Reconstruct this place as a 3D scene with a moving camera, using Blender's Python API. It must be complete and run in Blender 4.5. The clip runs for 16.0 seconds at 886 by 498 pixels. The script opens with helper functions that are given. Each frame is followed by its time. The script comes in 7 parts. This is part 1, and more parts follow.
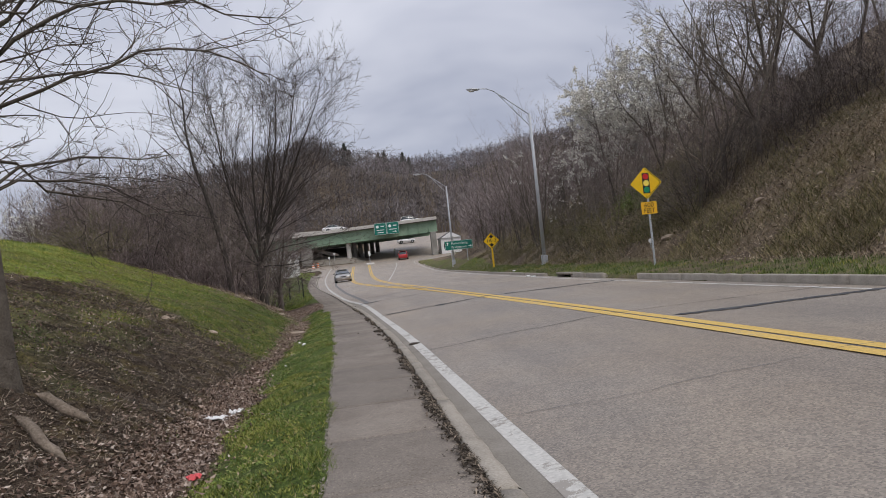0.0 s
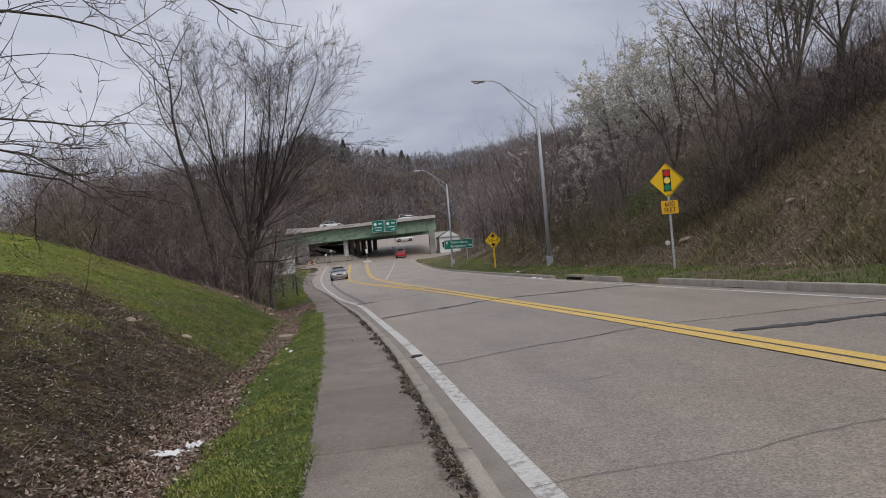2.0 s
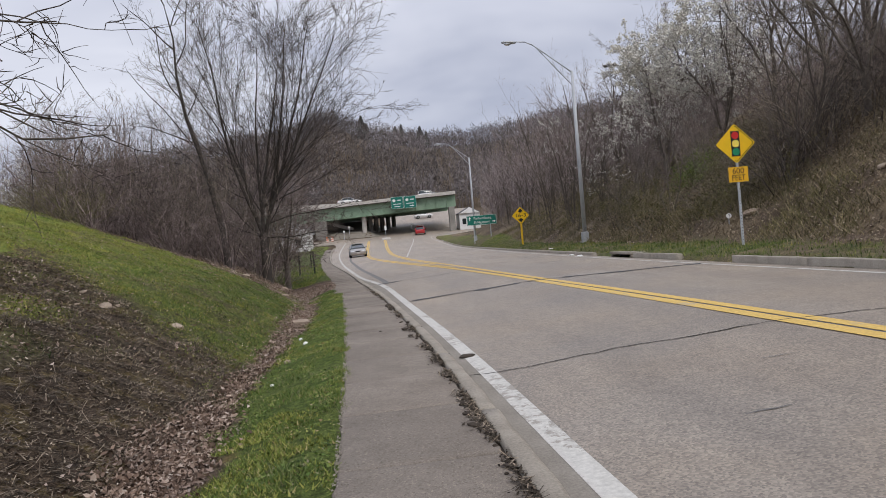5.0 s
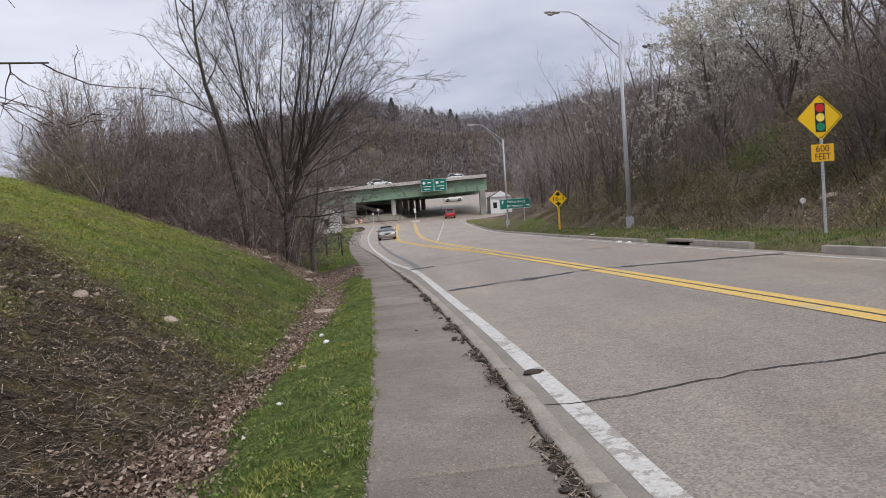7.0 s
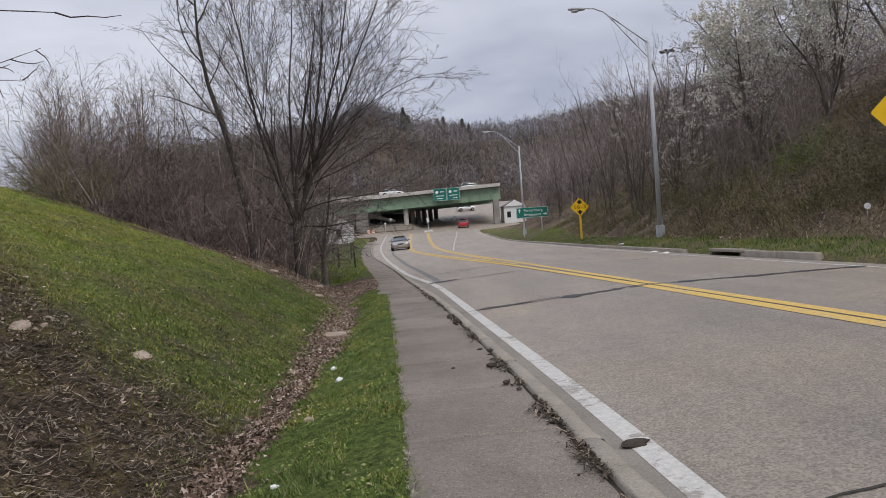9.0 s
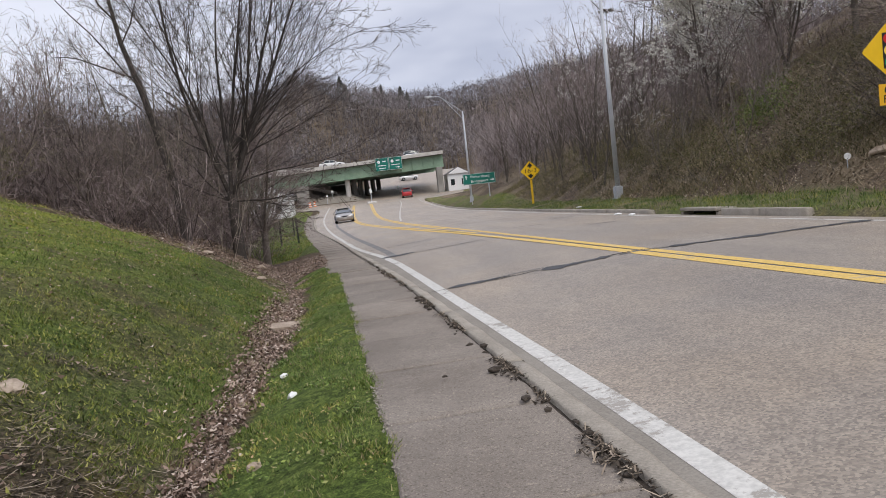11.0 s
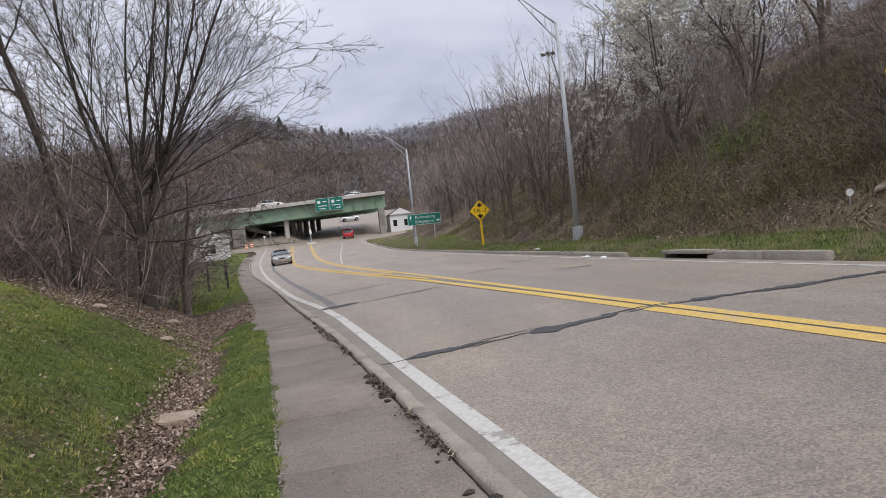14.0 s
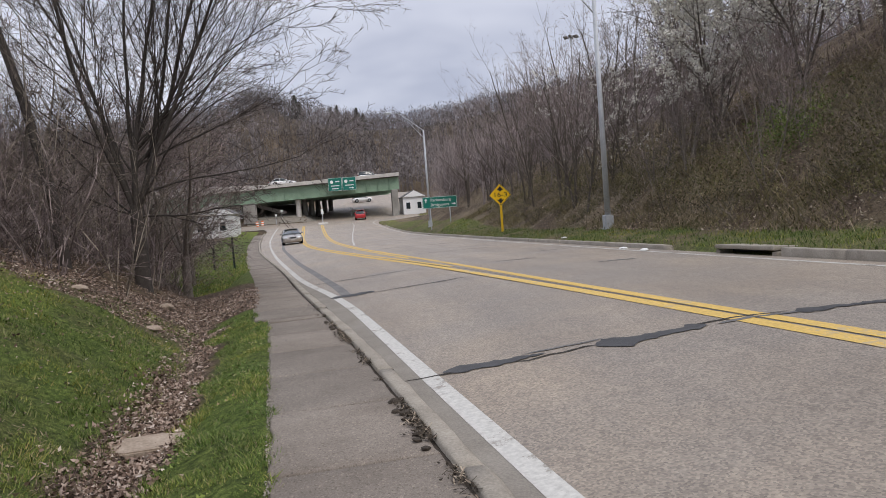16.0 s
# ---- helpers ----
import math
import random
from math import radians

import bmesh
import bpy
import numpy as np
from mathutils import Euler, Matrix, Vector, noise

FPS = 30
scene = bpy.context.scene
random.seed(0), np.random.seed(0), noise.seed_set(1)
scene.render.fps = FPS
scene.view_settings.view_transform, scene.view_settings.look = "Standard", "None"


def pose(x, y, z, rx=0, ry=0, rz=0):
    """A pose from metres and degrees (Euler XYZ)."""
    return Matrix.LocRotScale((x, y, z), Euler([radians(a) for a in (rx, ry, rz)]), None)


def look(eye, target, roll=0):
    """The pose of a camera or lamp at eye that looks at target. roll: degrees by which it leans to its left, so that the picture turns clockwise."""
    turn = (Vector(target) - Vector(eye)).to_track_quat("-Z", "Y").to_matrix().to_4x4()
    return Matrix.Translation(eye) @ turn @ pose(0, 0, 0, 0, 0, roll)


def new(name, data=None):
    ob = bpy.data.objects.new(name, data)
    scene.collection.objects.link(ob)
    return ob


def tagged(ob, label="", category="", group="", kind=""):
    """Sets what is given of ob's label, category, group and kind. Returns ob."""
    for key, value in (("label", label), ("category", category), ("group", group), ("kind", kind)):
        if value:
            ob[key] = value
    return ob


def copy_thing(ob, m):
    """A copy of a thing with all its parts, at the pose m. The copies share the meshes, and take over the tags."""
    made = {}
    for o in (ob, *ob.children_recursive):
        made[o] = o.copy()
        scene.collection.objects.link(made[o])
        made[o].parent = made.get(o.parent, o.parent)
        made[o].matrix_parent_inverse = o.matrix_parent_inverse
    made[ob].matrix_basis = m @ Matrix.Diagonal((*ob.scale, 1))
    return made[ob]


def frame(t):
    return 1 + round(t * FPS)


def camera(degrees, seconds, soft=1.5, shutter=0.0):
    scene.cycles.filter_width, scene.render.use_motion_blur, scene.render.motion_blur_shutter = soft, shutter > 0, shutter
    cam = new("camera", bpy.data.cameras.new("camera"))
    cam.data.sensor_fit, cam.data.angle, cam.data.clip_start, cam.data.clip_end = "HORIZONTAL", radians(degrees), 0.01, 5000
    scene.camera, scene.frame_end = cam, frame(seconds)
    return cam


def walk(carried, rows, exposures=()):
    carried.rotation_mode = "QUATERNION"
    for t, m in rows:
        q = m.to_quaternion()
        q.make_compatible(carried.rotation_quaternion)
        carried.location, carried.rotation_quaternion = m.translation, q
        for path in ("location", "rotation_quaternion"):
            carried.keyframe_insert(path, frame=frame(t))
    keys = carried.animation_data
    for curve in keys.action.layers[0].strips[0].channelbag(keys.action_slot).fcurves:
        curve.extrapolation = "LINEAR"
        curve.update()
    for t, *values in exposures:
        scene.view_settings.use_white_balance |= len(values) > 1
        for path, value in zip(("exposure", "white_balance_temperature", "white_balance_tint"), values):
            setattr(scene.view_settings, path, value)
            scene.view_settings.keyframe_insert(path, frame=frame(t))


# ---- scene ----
cam = camera(63.3, 16.0, 0.8)
PATH = [
    (0, (0.441, 1.873, 1.514), (0.656, 3.861, 1.548), -6.0),
    (0.5, (0.448, 2.34, 1.522), (0.663, 4.328, 1.537), -5.8),
    (1, (0.456, 2.832, 1.531), (0.666, 4.821, 1.546), -5.3),
    (1.5, (0.461, 3.286, 1.532), (0.685, 5.273, 1.564), -5.4),
    (2, (0.453, 3.794, 1.537), (0.675, 5.781, 1.568), -4.9),
    (2.5, (0.391, 4.298, 1.508), (0.609, 6.286, 1.491), -4.4),
    (3, (0.415, 4.768, 1.496), (0.643, 6.755, 1.45), -4.2),
    (3.5, (0.34, 5.2, 1.518), (0.563, 7.187, 1.477), -4.2),
    (4, (0.278, 5.631, 1.521), (0.475, 7.621, 1.499), -4.5),
    (6.5, (0.172, 8.17, 1.457), (0.297, 10.165, 1.4), -4.3),
    (7, (0.113, 8.718, 1.467), (0.2, 10.715, 1.401), -3.9),
    (7.5, (0.089, 9.164, 1.467), (0.165, 11.161, 1.403), -4.0),
    (8, (0.037, 9.681, 1.482), (0.089, 11.68, 1.45), -4.0),
    (10.5, (-0.359, 12.152, 1.488), (-0.23, 14.146, 1.388), -5.6),
    (11, (-0.381, 12.611, 1.487), (-0.176, 14.596, 1.352), -6.3),
    (11.5, (-0.346, 13.107, 1.493), (-0.107, 15.089, 1.369), -6.0),
    (12, (-0.334, 13.586, 1.493), (-0.104, 15.571, 1.401), -5.5),
    (12.5, (-0.312, 14.051, 1.485), (-0.081, 16.038, 1.451), -4.9),
    (13, (-0.3, 14.556, 1.516), (-0.041, 16.539, 1.488), -5.2),
    (13.5, (-0.296, 15.037, 1.511), (0.02, 17.012, 1.467), -6.1),
    (14, (-0.269, 15.515, 1.508), (0.11, 17.479, 1.469), -6.2),
    (14.5, (-0.224, 16.001, 1.511), (0.212, 17.953, 1.48), -5.9),
    (15, (-0.208, 16.482, 1.543), (0.232, 18.433, 1.534), -5.3),
    (15.5, (-0.264, 16.992, 1.554), (0.135, 18.952, 1.537), -4.5),
    (16, (-0.267, 17.432, 1.527), (0.079, 19.401, 1.447), -4.3),
]
walk(cam, [(t, look(eye, target, roll)) for t, eye, target, roll in PATH], [(0, -0.28), (1, -0.26), (1.5, -0.28), (2, -0.42), (2.5, -0.33), (3, -0.26), (3.5, -0.16), (4, -0.17), (6.5, -0.02), (7, -0.04), (7.5, -0.07), (8, -0.16), (10.5, -0.25), (11, 0.07), (12, 0.05), (12.5, 0.05), (13.5, -0.18), (14, 0.0), (15, 0.02), (16, -0.04)])
PI = math.pi

# ---------- world, sun, exposure ----------
world = bpy.data.worlds.new("overcast_sky")
scene.world = world
world.use_nodes = True
wn, wl = world.node_tree.nodes, world.node_tree.links
wn.clear()
w_out = wn.new("ShaderNodeOutputWorld")
w_bg = wn.new("ShaderNodeBackground")
w_sky = wn.new("ShaderNodeTexSky")
w_sky.sky_type, w_sky.sun_disc = "NISHITA", False
SUN_EL, SUN_AZ = 50.0, 150.0
w_sky.sun_elevation, w_sky.sun_rotation = radians(SUN_EL), radians(SUN_AZ)
w_tc = wn.new("ShaderNodeTexCoord")
w_map = wn.new("ShaderNodeMapping")
w_map.inputs["Scale"].default_value = (1.0, 1.0, 2.6)
w_map.inputs["Location"].default_value = (0.35, 0.1, 0.2)
w_noise = wn.new("ShaderNodeTexNoise")
w_noise.inputs["Scale"].default_value, w_noise.inputs["Detail"].default_value = 2.3, 4.0
w_noise.inputs["Roughness"].default_value, w_noise.inputs["Distortion"].default_value = 0.5, 0.35
w_ramp = wn.new("ShaderNodeValToRGB")
w_ramp.color_ramp.elements[0].position, w_ramp.color_ramp.elements[0].color = 0.36, (5.0, 5.3, 6.6, 1)
w_ramp.color_ramp.elements[1].position, w_ramp.color_ramp.elements[1].color = 0.64, (8.7, 8.88, 9.95, 1)
w_mix = wn.new("ShaderNodeMix")
w_mix.data_type = "RGBA"
w_mix.inputs["Factor"].default_value = 0.9
wl.new(w_tc.outputs["Generated"], w_map.inputs["Vector"])
wl.new(w_map.outputs["Vector"], w_noise.inputs["Vector"])
wl.new(w_noise.outputs["Fac"], w_ramp.inputs["Fac"])
wl.new(w_sky.outputs["Color"], w_mix.inputs["A"])
wl.new(w_ramp.outputs["Color"], w_mix.inputs["B"])
w_sep = wn.new("ShaderNodeSeparateXYZ")
w_up = wn.new("ShaderNodeMapRange")
w_up.inputs["From Min"].default_value, w_up.inputs["From Max"].default_value = 0.25, 1.0
w_up.inputs["To Min"].default_value, w_up.inputs["To Max"].default_value = 0.102, 0.15
wl.new(w_tc.outputs["Generated"], w_sep.inputs["Vector"])
wl.new(w_sep.outputs["Z"], w_up.inputs["Value"])
wl.new(w_up.outputs["Result"], w_bg.inputs["Strength"])
wl.new(w_mix.outputs["Result"], w_bg.inputs["Color"])
wl.new(w_bg.outputs["Background"], w_out.inputs["Surface"])

sun_data = bpy.data.lights.new("sun", "SUN")
sun_data.energy, sun_data.angle, sun_data.color = 1.5, radians(25), (1.0, 0.93, 0.84)
sun = new("sun", sun_data)
sun.matrix_world = look((40 * math.sin(radians(SUN_AZ)), 40 * math.cos(radians(SUN_AZ)), 60), (0, 0, 12))


# ---------- materials ----------
def shader(name, rough=0.8, metal=0.0, spec=0.4):
    m = bpy.data.materials.new(name)
    m.use_nodes = True
    b = m.node_tree.nodes["Principled BSDF"]
    b.inputs["Roughness"].default_value = rough
    b.inputs["Metallic"].default_value = metal
    b.inputs["Specular IOR Level"].default_value = spec
    return m, m.node_tree.nodes, m.node_tree.links, b


def rgba(c):
    return (c[0], c[1], c[2], 1.0)


def noise_tex(n, l, scale, detail=5, vec=None, rough=0.6):
    t = n.new("ShaderNodeTexNoise")
    t.inputs["Scale"].default_value, t.inputs["Detail"].default_value, t.inputs["Roughness"].default_value = scale, detail, rough
    if vec is not None:
        l.new(vec, t.inputs["Vector"])
    return t.outputs["Fac"]


def ramp(n, l, fac, stops):
    r = n.new("ShaderNodeValToRGB")
    els = r.color_ramp.elements
    while len(els) < len(stops):
        els.new(0.5)
    for e, (p, c) in zip(els, stops):
        e.position, e.color = p, rgba(c)
    l.new(fac, r.inputs["Fac"])
    return r.outputs["Color"]


def blend(n, l, fac, a, b, mode="MIX"):
    m = n.new("ShaderNodeMix")
    m.data_type, m.blend_type = "RGBA", mode
    for sock, v in (("Factor", fac), ("A", a), ("B", b)):
        if isinstance(v, (int, float)):
            m.inputs[sock].default_value = v
        elif isinstance(v, tuple):
            m.inputs[sock].default_value = rgba(v)
        else:
            l.new(v, m.inputs[sock])
    return m.outputs["Result"]


def bumped(n, l, b, height, strength=0.3, dist=0.01):
    k = n.new("ShaderNodeBump")
    k.inputs["Strength"].default_value, k.inputs["Distance"].default_value = strength, dist
    l.new(height, k.inputs["Height"])
    l.new(k.outputs["Normal"], b.inputs["Normal"])


def position(n):
    return n.new("ShaderNodeNewGeometry").outputs["Position"]


def island(n):
    return n.new("ShaderNodeNewGeometry").outputs["Random Per Island"]


def weathered(name, dark, light, scale=3.0, fine=60.0, rough=0.85, metal=0.0, bump=0.3, dist=0.005, spec=0.35, obj_vary=0.0):
    """A surface with stains at a large scale and grain at a small one."""
    m, n, l, b = shader(name, rough, metal, spec)
    p = position(n)
    big = ramp(n, l, noise_tex(n, l, scale, 5, p), [(0.32, dark), (0.68, light)])
    small = noise_tex(n, l, fine, 4, p)
    col = blend(n, l, 0.35, big, ramp(n, l, small, [(0.3, tuple(v * 0.6 for v in dark)), (0.7, tuple(min(1, v * 1.25) for v in light))]))
    if obj_vary:
        rnd = n.new("ShaderNodeObjectInfo").outputs["Random"]
        col = blend(n, l, 1.0, col, ramp(n, l, rnd, [(0.0, (1 - obj_vary,) * 3), (1.0, (1.0, 1.0, 1.0))]), "MULTIPLY")
    l.new(col, b.inputs["Base Color"])
    bumped(n, l, b, small, bump, dist)
    return m


def islands(name, stops, rough=0.9, spec=0.2, patch=None, yellow=None, bright_above=None):
    """Each separate piece of the mesh takes a colour of its own."""
    m, n, l, b = shader(name, rough, 0, spec)
    c = ramp(n, l, island(n), stops)
    c = blend(n, l, 0.4, c, blend(n, l, 1.0, c, ramp(n, l, noise_tex(n, l, 1.5, 3, position(n)), [(0.3, (0.55, 0.55, 0.55)), (0.7, (1.3, 1.3, 1.2))]), "MULTIPLY"))
    if patch:
        sc, lo, hi = patch
        c = blend(n, l, 1.0, c, ramp(n, l, noise_tex(n, l, sc, 5, position(n), 0.65), [(0.36, (lo, lo, lo)), (0.64, (hi, hi, hi))]), "MULTIPLY")
    # Multiplies the colour by a tint that changes with height.
    if bright_above:
        sz = n.new("ShaderNodeSeparateXYZ")
        l.new(position(n), sz.inputs["Vector"])
        up = n.new("ShaderNodeMapRange")
        up.inputs["From Min"].default_value, up.inputs["From Max"].default_value = bright_above[:2]
        l.new(sz.outputs["Z"], up.inputs["Value"])
        c = blend(n, l, 1.0, c, blend(n, l, up.outputs["Result"], bright_above[2], bright_above[3]), "MULTIPLY")
    if yellow:
        c = blend(n, l, 1.0, c, ramp(n, l, noise_tex(n, l, yellow[0], 5, position(n), 0.6), [(0.36, yellow[1]), (0.5, (1, 1, 1)), (0.64, yellow[2])]), "MULTIPLY")
    l.new(c, b.inputs["Base Color"])
    return m


def road_material():
    m, n, l, b = shader("worn_road_concrete", 0.6, 0, 0.7)
    p = position(n)
    mapn = n.new("ShaderNodeMapping")
    mapn.inputs["Scale"].default_value = (1.0, 0.12, 1.0)
    l.new(p, mapn.inputs["Vector"])
    streak = noise_tex(n, l, 1.1, 4, mapn.outputs["Vector"])
    base = ramp(n, l, noise_tex(n, l, 0.5, 6, p), [(0.3, (0.25, 0.222, 0.194)), (0.7, (0.33, 0.295, 0.257))])
    base = blend(n, l, 0.5, base, ramp(n, l, streak, [(0.35, (0.236, 0.212, 0.188)), (0.65, (0.36, 0.322, 0.278))]))
    warm = ramp(n, l, noise_tex(n, l, 0.33, 4, p, 0.55), [(0.4, (0.95, 0.955, 0.965)), (0.66, (1.07, 1.02, 0.95))])
    base = blend(n, l, 1.0, base, warm, "MULTIPLY")
    mott = ramp(n, l, noise_tex(n, l, 5.0, 7, p, 0.75), [(0.35, (0.9, 0.9, 0.9)), (0.65, (1.08, 1.075, 1.07))])
    base = blend(n, l, 1.0, base, mott, "MULTIPLY")
    grit = n.new("ShaderNodeTexVoronoi")
    grit.inputs["Scale"].default_value = 62.0
    l.new(p, grit.inputs["Vector"])
    stones = ramp(n, l, grit.outputs["Color"], [(0.1, (0.5, 0.5, 0.5)), (0.5, (0.95, 0.94, 0.92)), (0.9, (1.45, 1.42, 1.38))])
    sep = n.new("ShaderNodeSeparateXYZ")
    l.new(p, sep.inputs["Vector"])
    # Paler and less dark along y: grazing sheen of the far road put into base colour.
    far_sheen = n.new("ShaderNodeMapRange")
    far_sheen.inputs["From Min"].default_value, far_sheen.inputs["From Max"].default_value = 14.0, 55.0
    l.new(sep.outputs["Y"], far_sheen.inputs["Value"])
    base = blend(n, l, 1.0, base, blend(n, l, far_sheen.outputs["Result"], (0.915, 0.89, 0.85), (1.13, 1.09, 1.04)), "MULTIPLY")
    col = blend(n, l, 0.78, base, blend(n, l, 1.0, base, stones, "MULTIPLY"))
    l.new(col, b.inputs["Base Color"])
    bumped(n, l, b, grit.outputs["Distance"], 0.45, 0.006)
    return m


def paint_material(name, colour, bare, wear=0.5):
    m, n, l, b = shader(name, 0.7, 0, 0.35)
    p = position(n)
    f1 = noise_tex(n, l, 9.0, 8, p, 0.75)
    f2 = noise_tex(n, l, 1.2, 4, p)
    add = n.new("ShaderNodeMath")
    add.operation = "ADD"
    l.new(f1, add.inputs[0])
    l.new(f2, add.inputs[1])
    mask = ramp(n, l, add.outputs[0], [(0.0, (0, 0, 0)), (wear, (0, 0, 0)), (wear + 0.06, (1, 1, 1))])
    dirty = ramp(n, l, noise_tex(n, l, 25, 5, p), [(0.3, tuple(v * 0.72 for v in colour)), (0.65, colour)])
    l.new(blend(n, l, mask, bare, dirty), b.inputs["Base Color"])
    bumped(n, l, b, noise_tex(n, l, 90, 3, p), 0.25, 0.003)
    return m


def ground_material():
    """Soil, turf, leaf litter and dry grass, by the mesh's cover attribute."""
    m, n, l, b = shader("ground_cover", 0.95, 0, 0.15)
    p = position(n)
    at = n.new("ShaderNodeAttribute")
    at.attribute_name = "cover"
    sep = n.new("ShaderNodeSeparateColor")
    l.new(at.outputs["Color"], sep.inputs["Color"])
    f = noise_tex(n, l, 14, 8, p, 0.7)
    big = noise_tex(n, l, 0.6, 5, p)
    soil = ramp(n, l, f, [(0.32, (0.022, 0.016, 0.012)), (0.5, (0.075, 0.055, 0.04)), (0.68, (0.17, 0.13, 0.095))])
    moss = ramp(n, l, noise_tex(n, l, 2.3, 6, p, 0.65), [(0.5, (0, 0, 0)), (0.62, (0.8, 0.8, 0.8))])
    soil = blend(n, l, moss, soil, ramp(n, l, f, [(0.3, (0.055, 0.042, 0.016)), (0.5, (0.15, 0.115, 0.045)), (0.7, (0.25, 0.2, 0.085))]))
    turf = blend(n, l, big, ramp(n, l, f, [(0.32, (0.022, 0.036, 0.009)), (0.5, (0.082, 0.122, 0.022)), (0.68, (0.16, 0.21, 0.038))]),
                 ramp(n, l, f, [(0.32, (0.033, 0.03, 0.013)), (0.5, (0.105, 0.108, 0.032)), (0.68, (0.235, 0.21, 0.078))]))
    sz = n.new("ShaderNodeSeparateXYZ")
    l.new(p, sz.inputs["Vector"])
    high = n.new("ShaderNodeMapRange")
    high.inputs["From Min"].default_value, high.inputs["From Max"].default_value = 0.6, 2.1
    l.new(sz.outputs["Z"], high.inputs["Value"])
    turf = blend(n, l, 1.0, turf, blend(n, l, high.outputs["Result"], (0.8, 0.92, 0.9), (1.65, 1.66, 1.4)), "MULTIPLY")
    v = n.new("ShaderNodeTexVoronoi")
    v.inputs["Scale"].default_value = 16.0
    l.new(p, v.inputs["Vector"])
    litter = ramp(n, l, v.outputs["Color"], [(0.1, (0.035, 0.025, 0.019)), (0.5, (0.1, 0.072, 0.054)), (0.85, (0.22, 0.165, 0.128))])
    dry = ramp(n, l, f, [(0.3, (0.13, 0.102, 0.066)), (0.7, (0.36, 0.29, 0.195))])
    c = blend(n, l, sep.outputs["Red"], soil, turf)
    c = blend(n, l, sep.outputs["Green"], c, litter)
    c = blend(n, l, sep.outputs["Blue"], c, dry)
    speck = noise_tex(n, l, 75, 4, p, 0.7)
    c = blend(n, l, 1.0, c, ramp(n, l, speck, [(0.34, (0.45, 0.45, 0.45)), (0.5, (0.95, 0.95, 0.95)), (0.66, (1.75, 1.7, 1.6))]), "MULTIPLY")
    l.new(c, b.inputs["Base Color"])
    bumped(n, l, b, f, 0.7, 0.05)
    return m


def sidewalk_material():
    """Old concrete: broad damp stains, blotches, pale scuffs and open grit."""
    m, n, l, b = shader("sidewalk_concrete", 0.9, 0, 0.3)
    p = position(n)
    c = ramp(n, l, noise_tex(n, l, 0.9, 6, p, 0.65), [(0.33, (0.21, 0.18, 0.152)), (0.52, (0.258, 0.225, 0.192)), (0.7, (0.306, 0.269, 0.23))])
    spots = noise_tex(n, l, 6.5, 8, p, 0.75)
    c = blend(n, l, 1.0, c, ramp(n, l, spots, [(0.34, (0.9, 0.895, 0.89)), (0.48, (1, 1, 1)), (0.6, (1.0, 1.0, 1.0)), (0.7, (1.15, 1.13, 1.1))]), "MULTIPLY")
    pit = n.new("ShaderNodeTexVoronoi")
    pit.inputs["Scale"].default_value = 85.0
    l.new(p, pit.inputs["Vector"])
    c = blend(n, l, 1.0, c, ramp(n, l, pit.outputs["Color"], [(0.12, (0.68, 0.67, 0.66)), (0.3, (0.97, 0.97, 0.97)), (0.75, (1.0, 1.0, 1.0)), (0.92, (1.4, 1.38, 1.34))]), "MULTIPLY")
    grit = noise_tex(n, l, 120, 3, p, 0.7)
    c = blend(n, l, 1.0, c, ramp(n, l, grit, [(0.32, (0.72, 0.71, 0.7)), (0.55, (1, 1, 1)), (0.7, (1.3, 1.28, 1.25))]), "MULTIPLY")
    rnd = n.new("ShaderNodeObjectInfo").outputs["Random"]
    c = blend(n, l, 1.0, c, ramp(n, l, rnd, [(0.0, (0.86, 0.86, 0.86)), (1.0, (1.05, 1.04, 1.03))]), "MULTIPLY")
    l.new(c, b.inputs["Base Color"])
    bumped(n, l, b, grit, 0.5, 0.006)
    return m


def glass_material():
    m, n, l, b = shader("car_glass", 0.06, 0, 0.6)
    b.inputs["Base Color"].default_value = (0.02, 0.03, 0.032, 1)
    b.inputs["Coat Weight"].default_value = 0.6
    return m


def plain(name, c, rough=0.5, metal=0.0, spec=0.4, coat=0.0, vary=0.12):
    m, n, l, b = shader(name, rough, metal, spec)
    f = noise_tex(n, l, 6.0, 5, position(n))
    l.new(ramp(n, l, f, [(0.3, tuple(v * (1 - vary) for v in c)), (0.7, tuple(min(1, v * (1 + vary)) for v in c))]), b.inputs["Base Color"])
    b.inputs["Coat Weight"].default_value = coat
    return m


M_ROAD = road_material()
M_TAR = weathered("tar_patch", (0.045, 0.045, 0.048), (0.09, 0.09, 0.092), 4, 80, 0.7)
M_CRACK = weathered("crack_dirt", (0.03, 0.028, 0.025), (0.08, 0.07, 0.06), 6, 90, 0.95)
M_FAINT = weathered("faint_tar_film", (0.15, 0.148, 0.148), (0.25, 0.242, 0.232), 2, 80, 0.85)
M_SEALFADED = weathered("faded_tar", (0.12, 0.12, 0.12), (0.19, 0.185, 0.18), 3, 80, 0.8)
M_WHITE = paint_material("worn_white_road_paint", (0.63, 0.615, 0.57), (0.33, 0.305, 0.27), 0.85)
M_YELLOW = paint_material("worn_yellow_road_paint", (0.74, 0.505, 0.145), (0.5, 0.39, 0.22), 0.82)
M_WALK = sidewalk_material()
M_KERB = weathered("kerb_concrete", (0.255, 0.226, 0.185), (0.46, 0.415, 0.35), 2.2, 50, 0.9, 0, 0.6, 0.01, obj_vary=0.12)
M_GUTTER = weathered("gutter_concrete", (0.2, 0.18, 0.152), (0.31, 0.282, 0.242), 1.5, 60, 0.9, 0, 0.4, 0.005)
M_GROUND = ground_material()
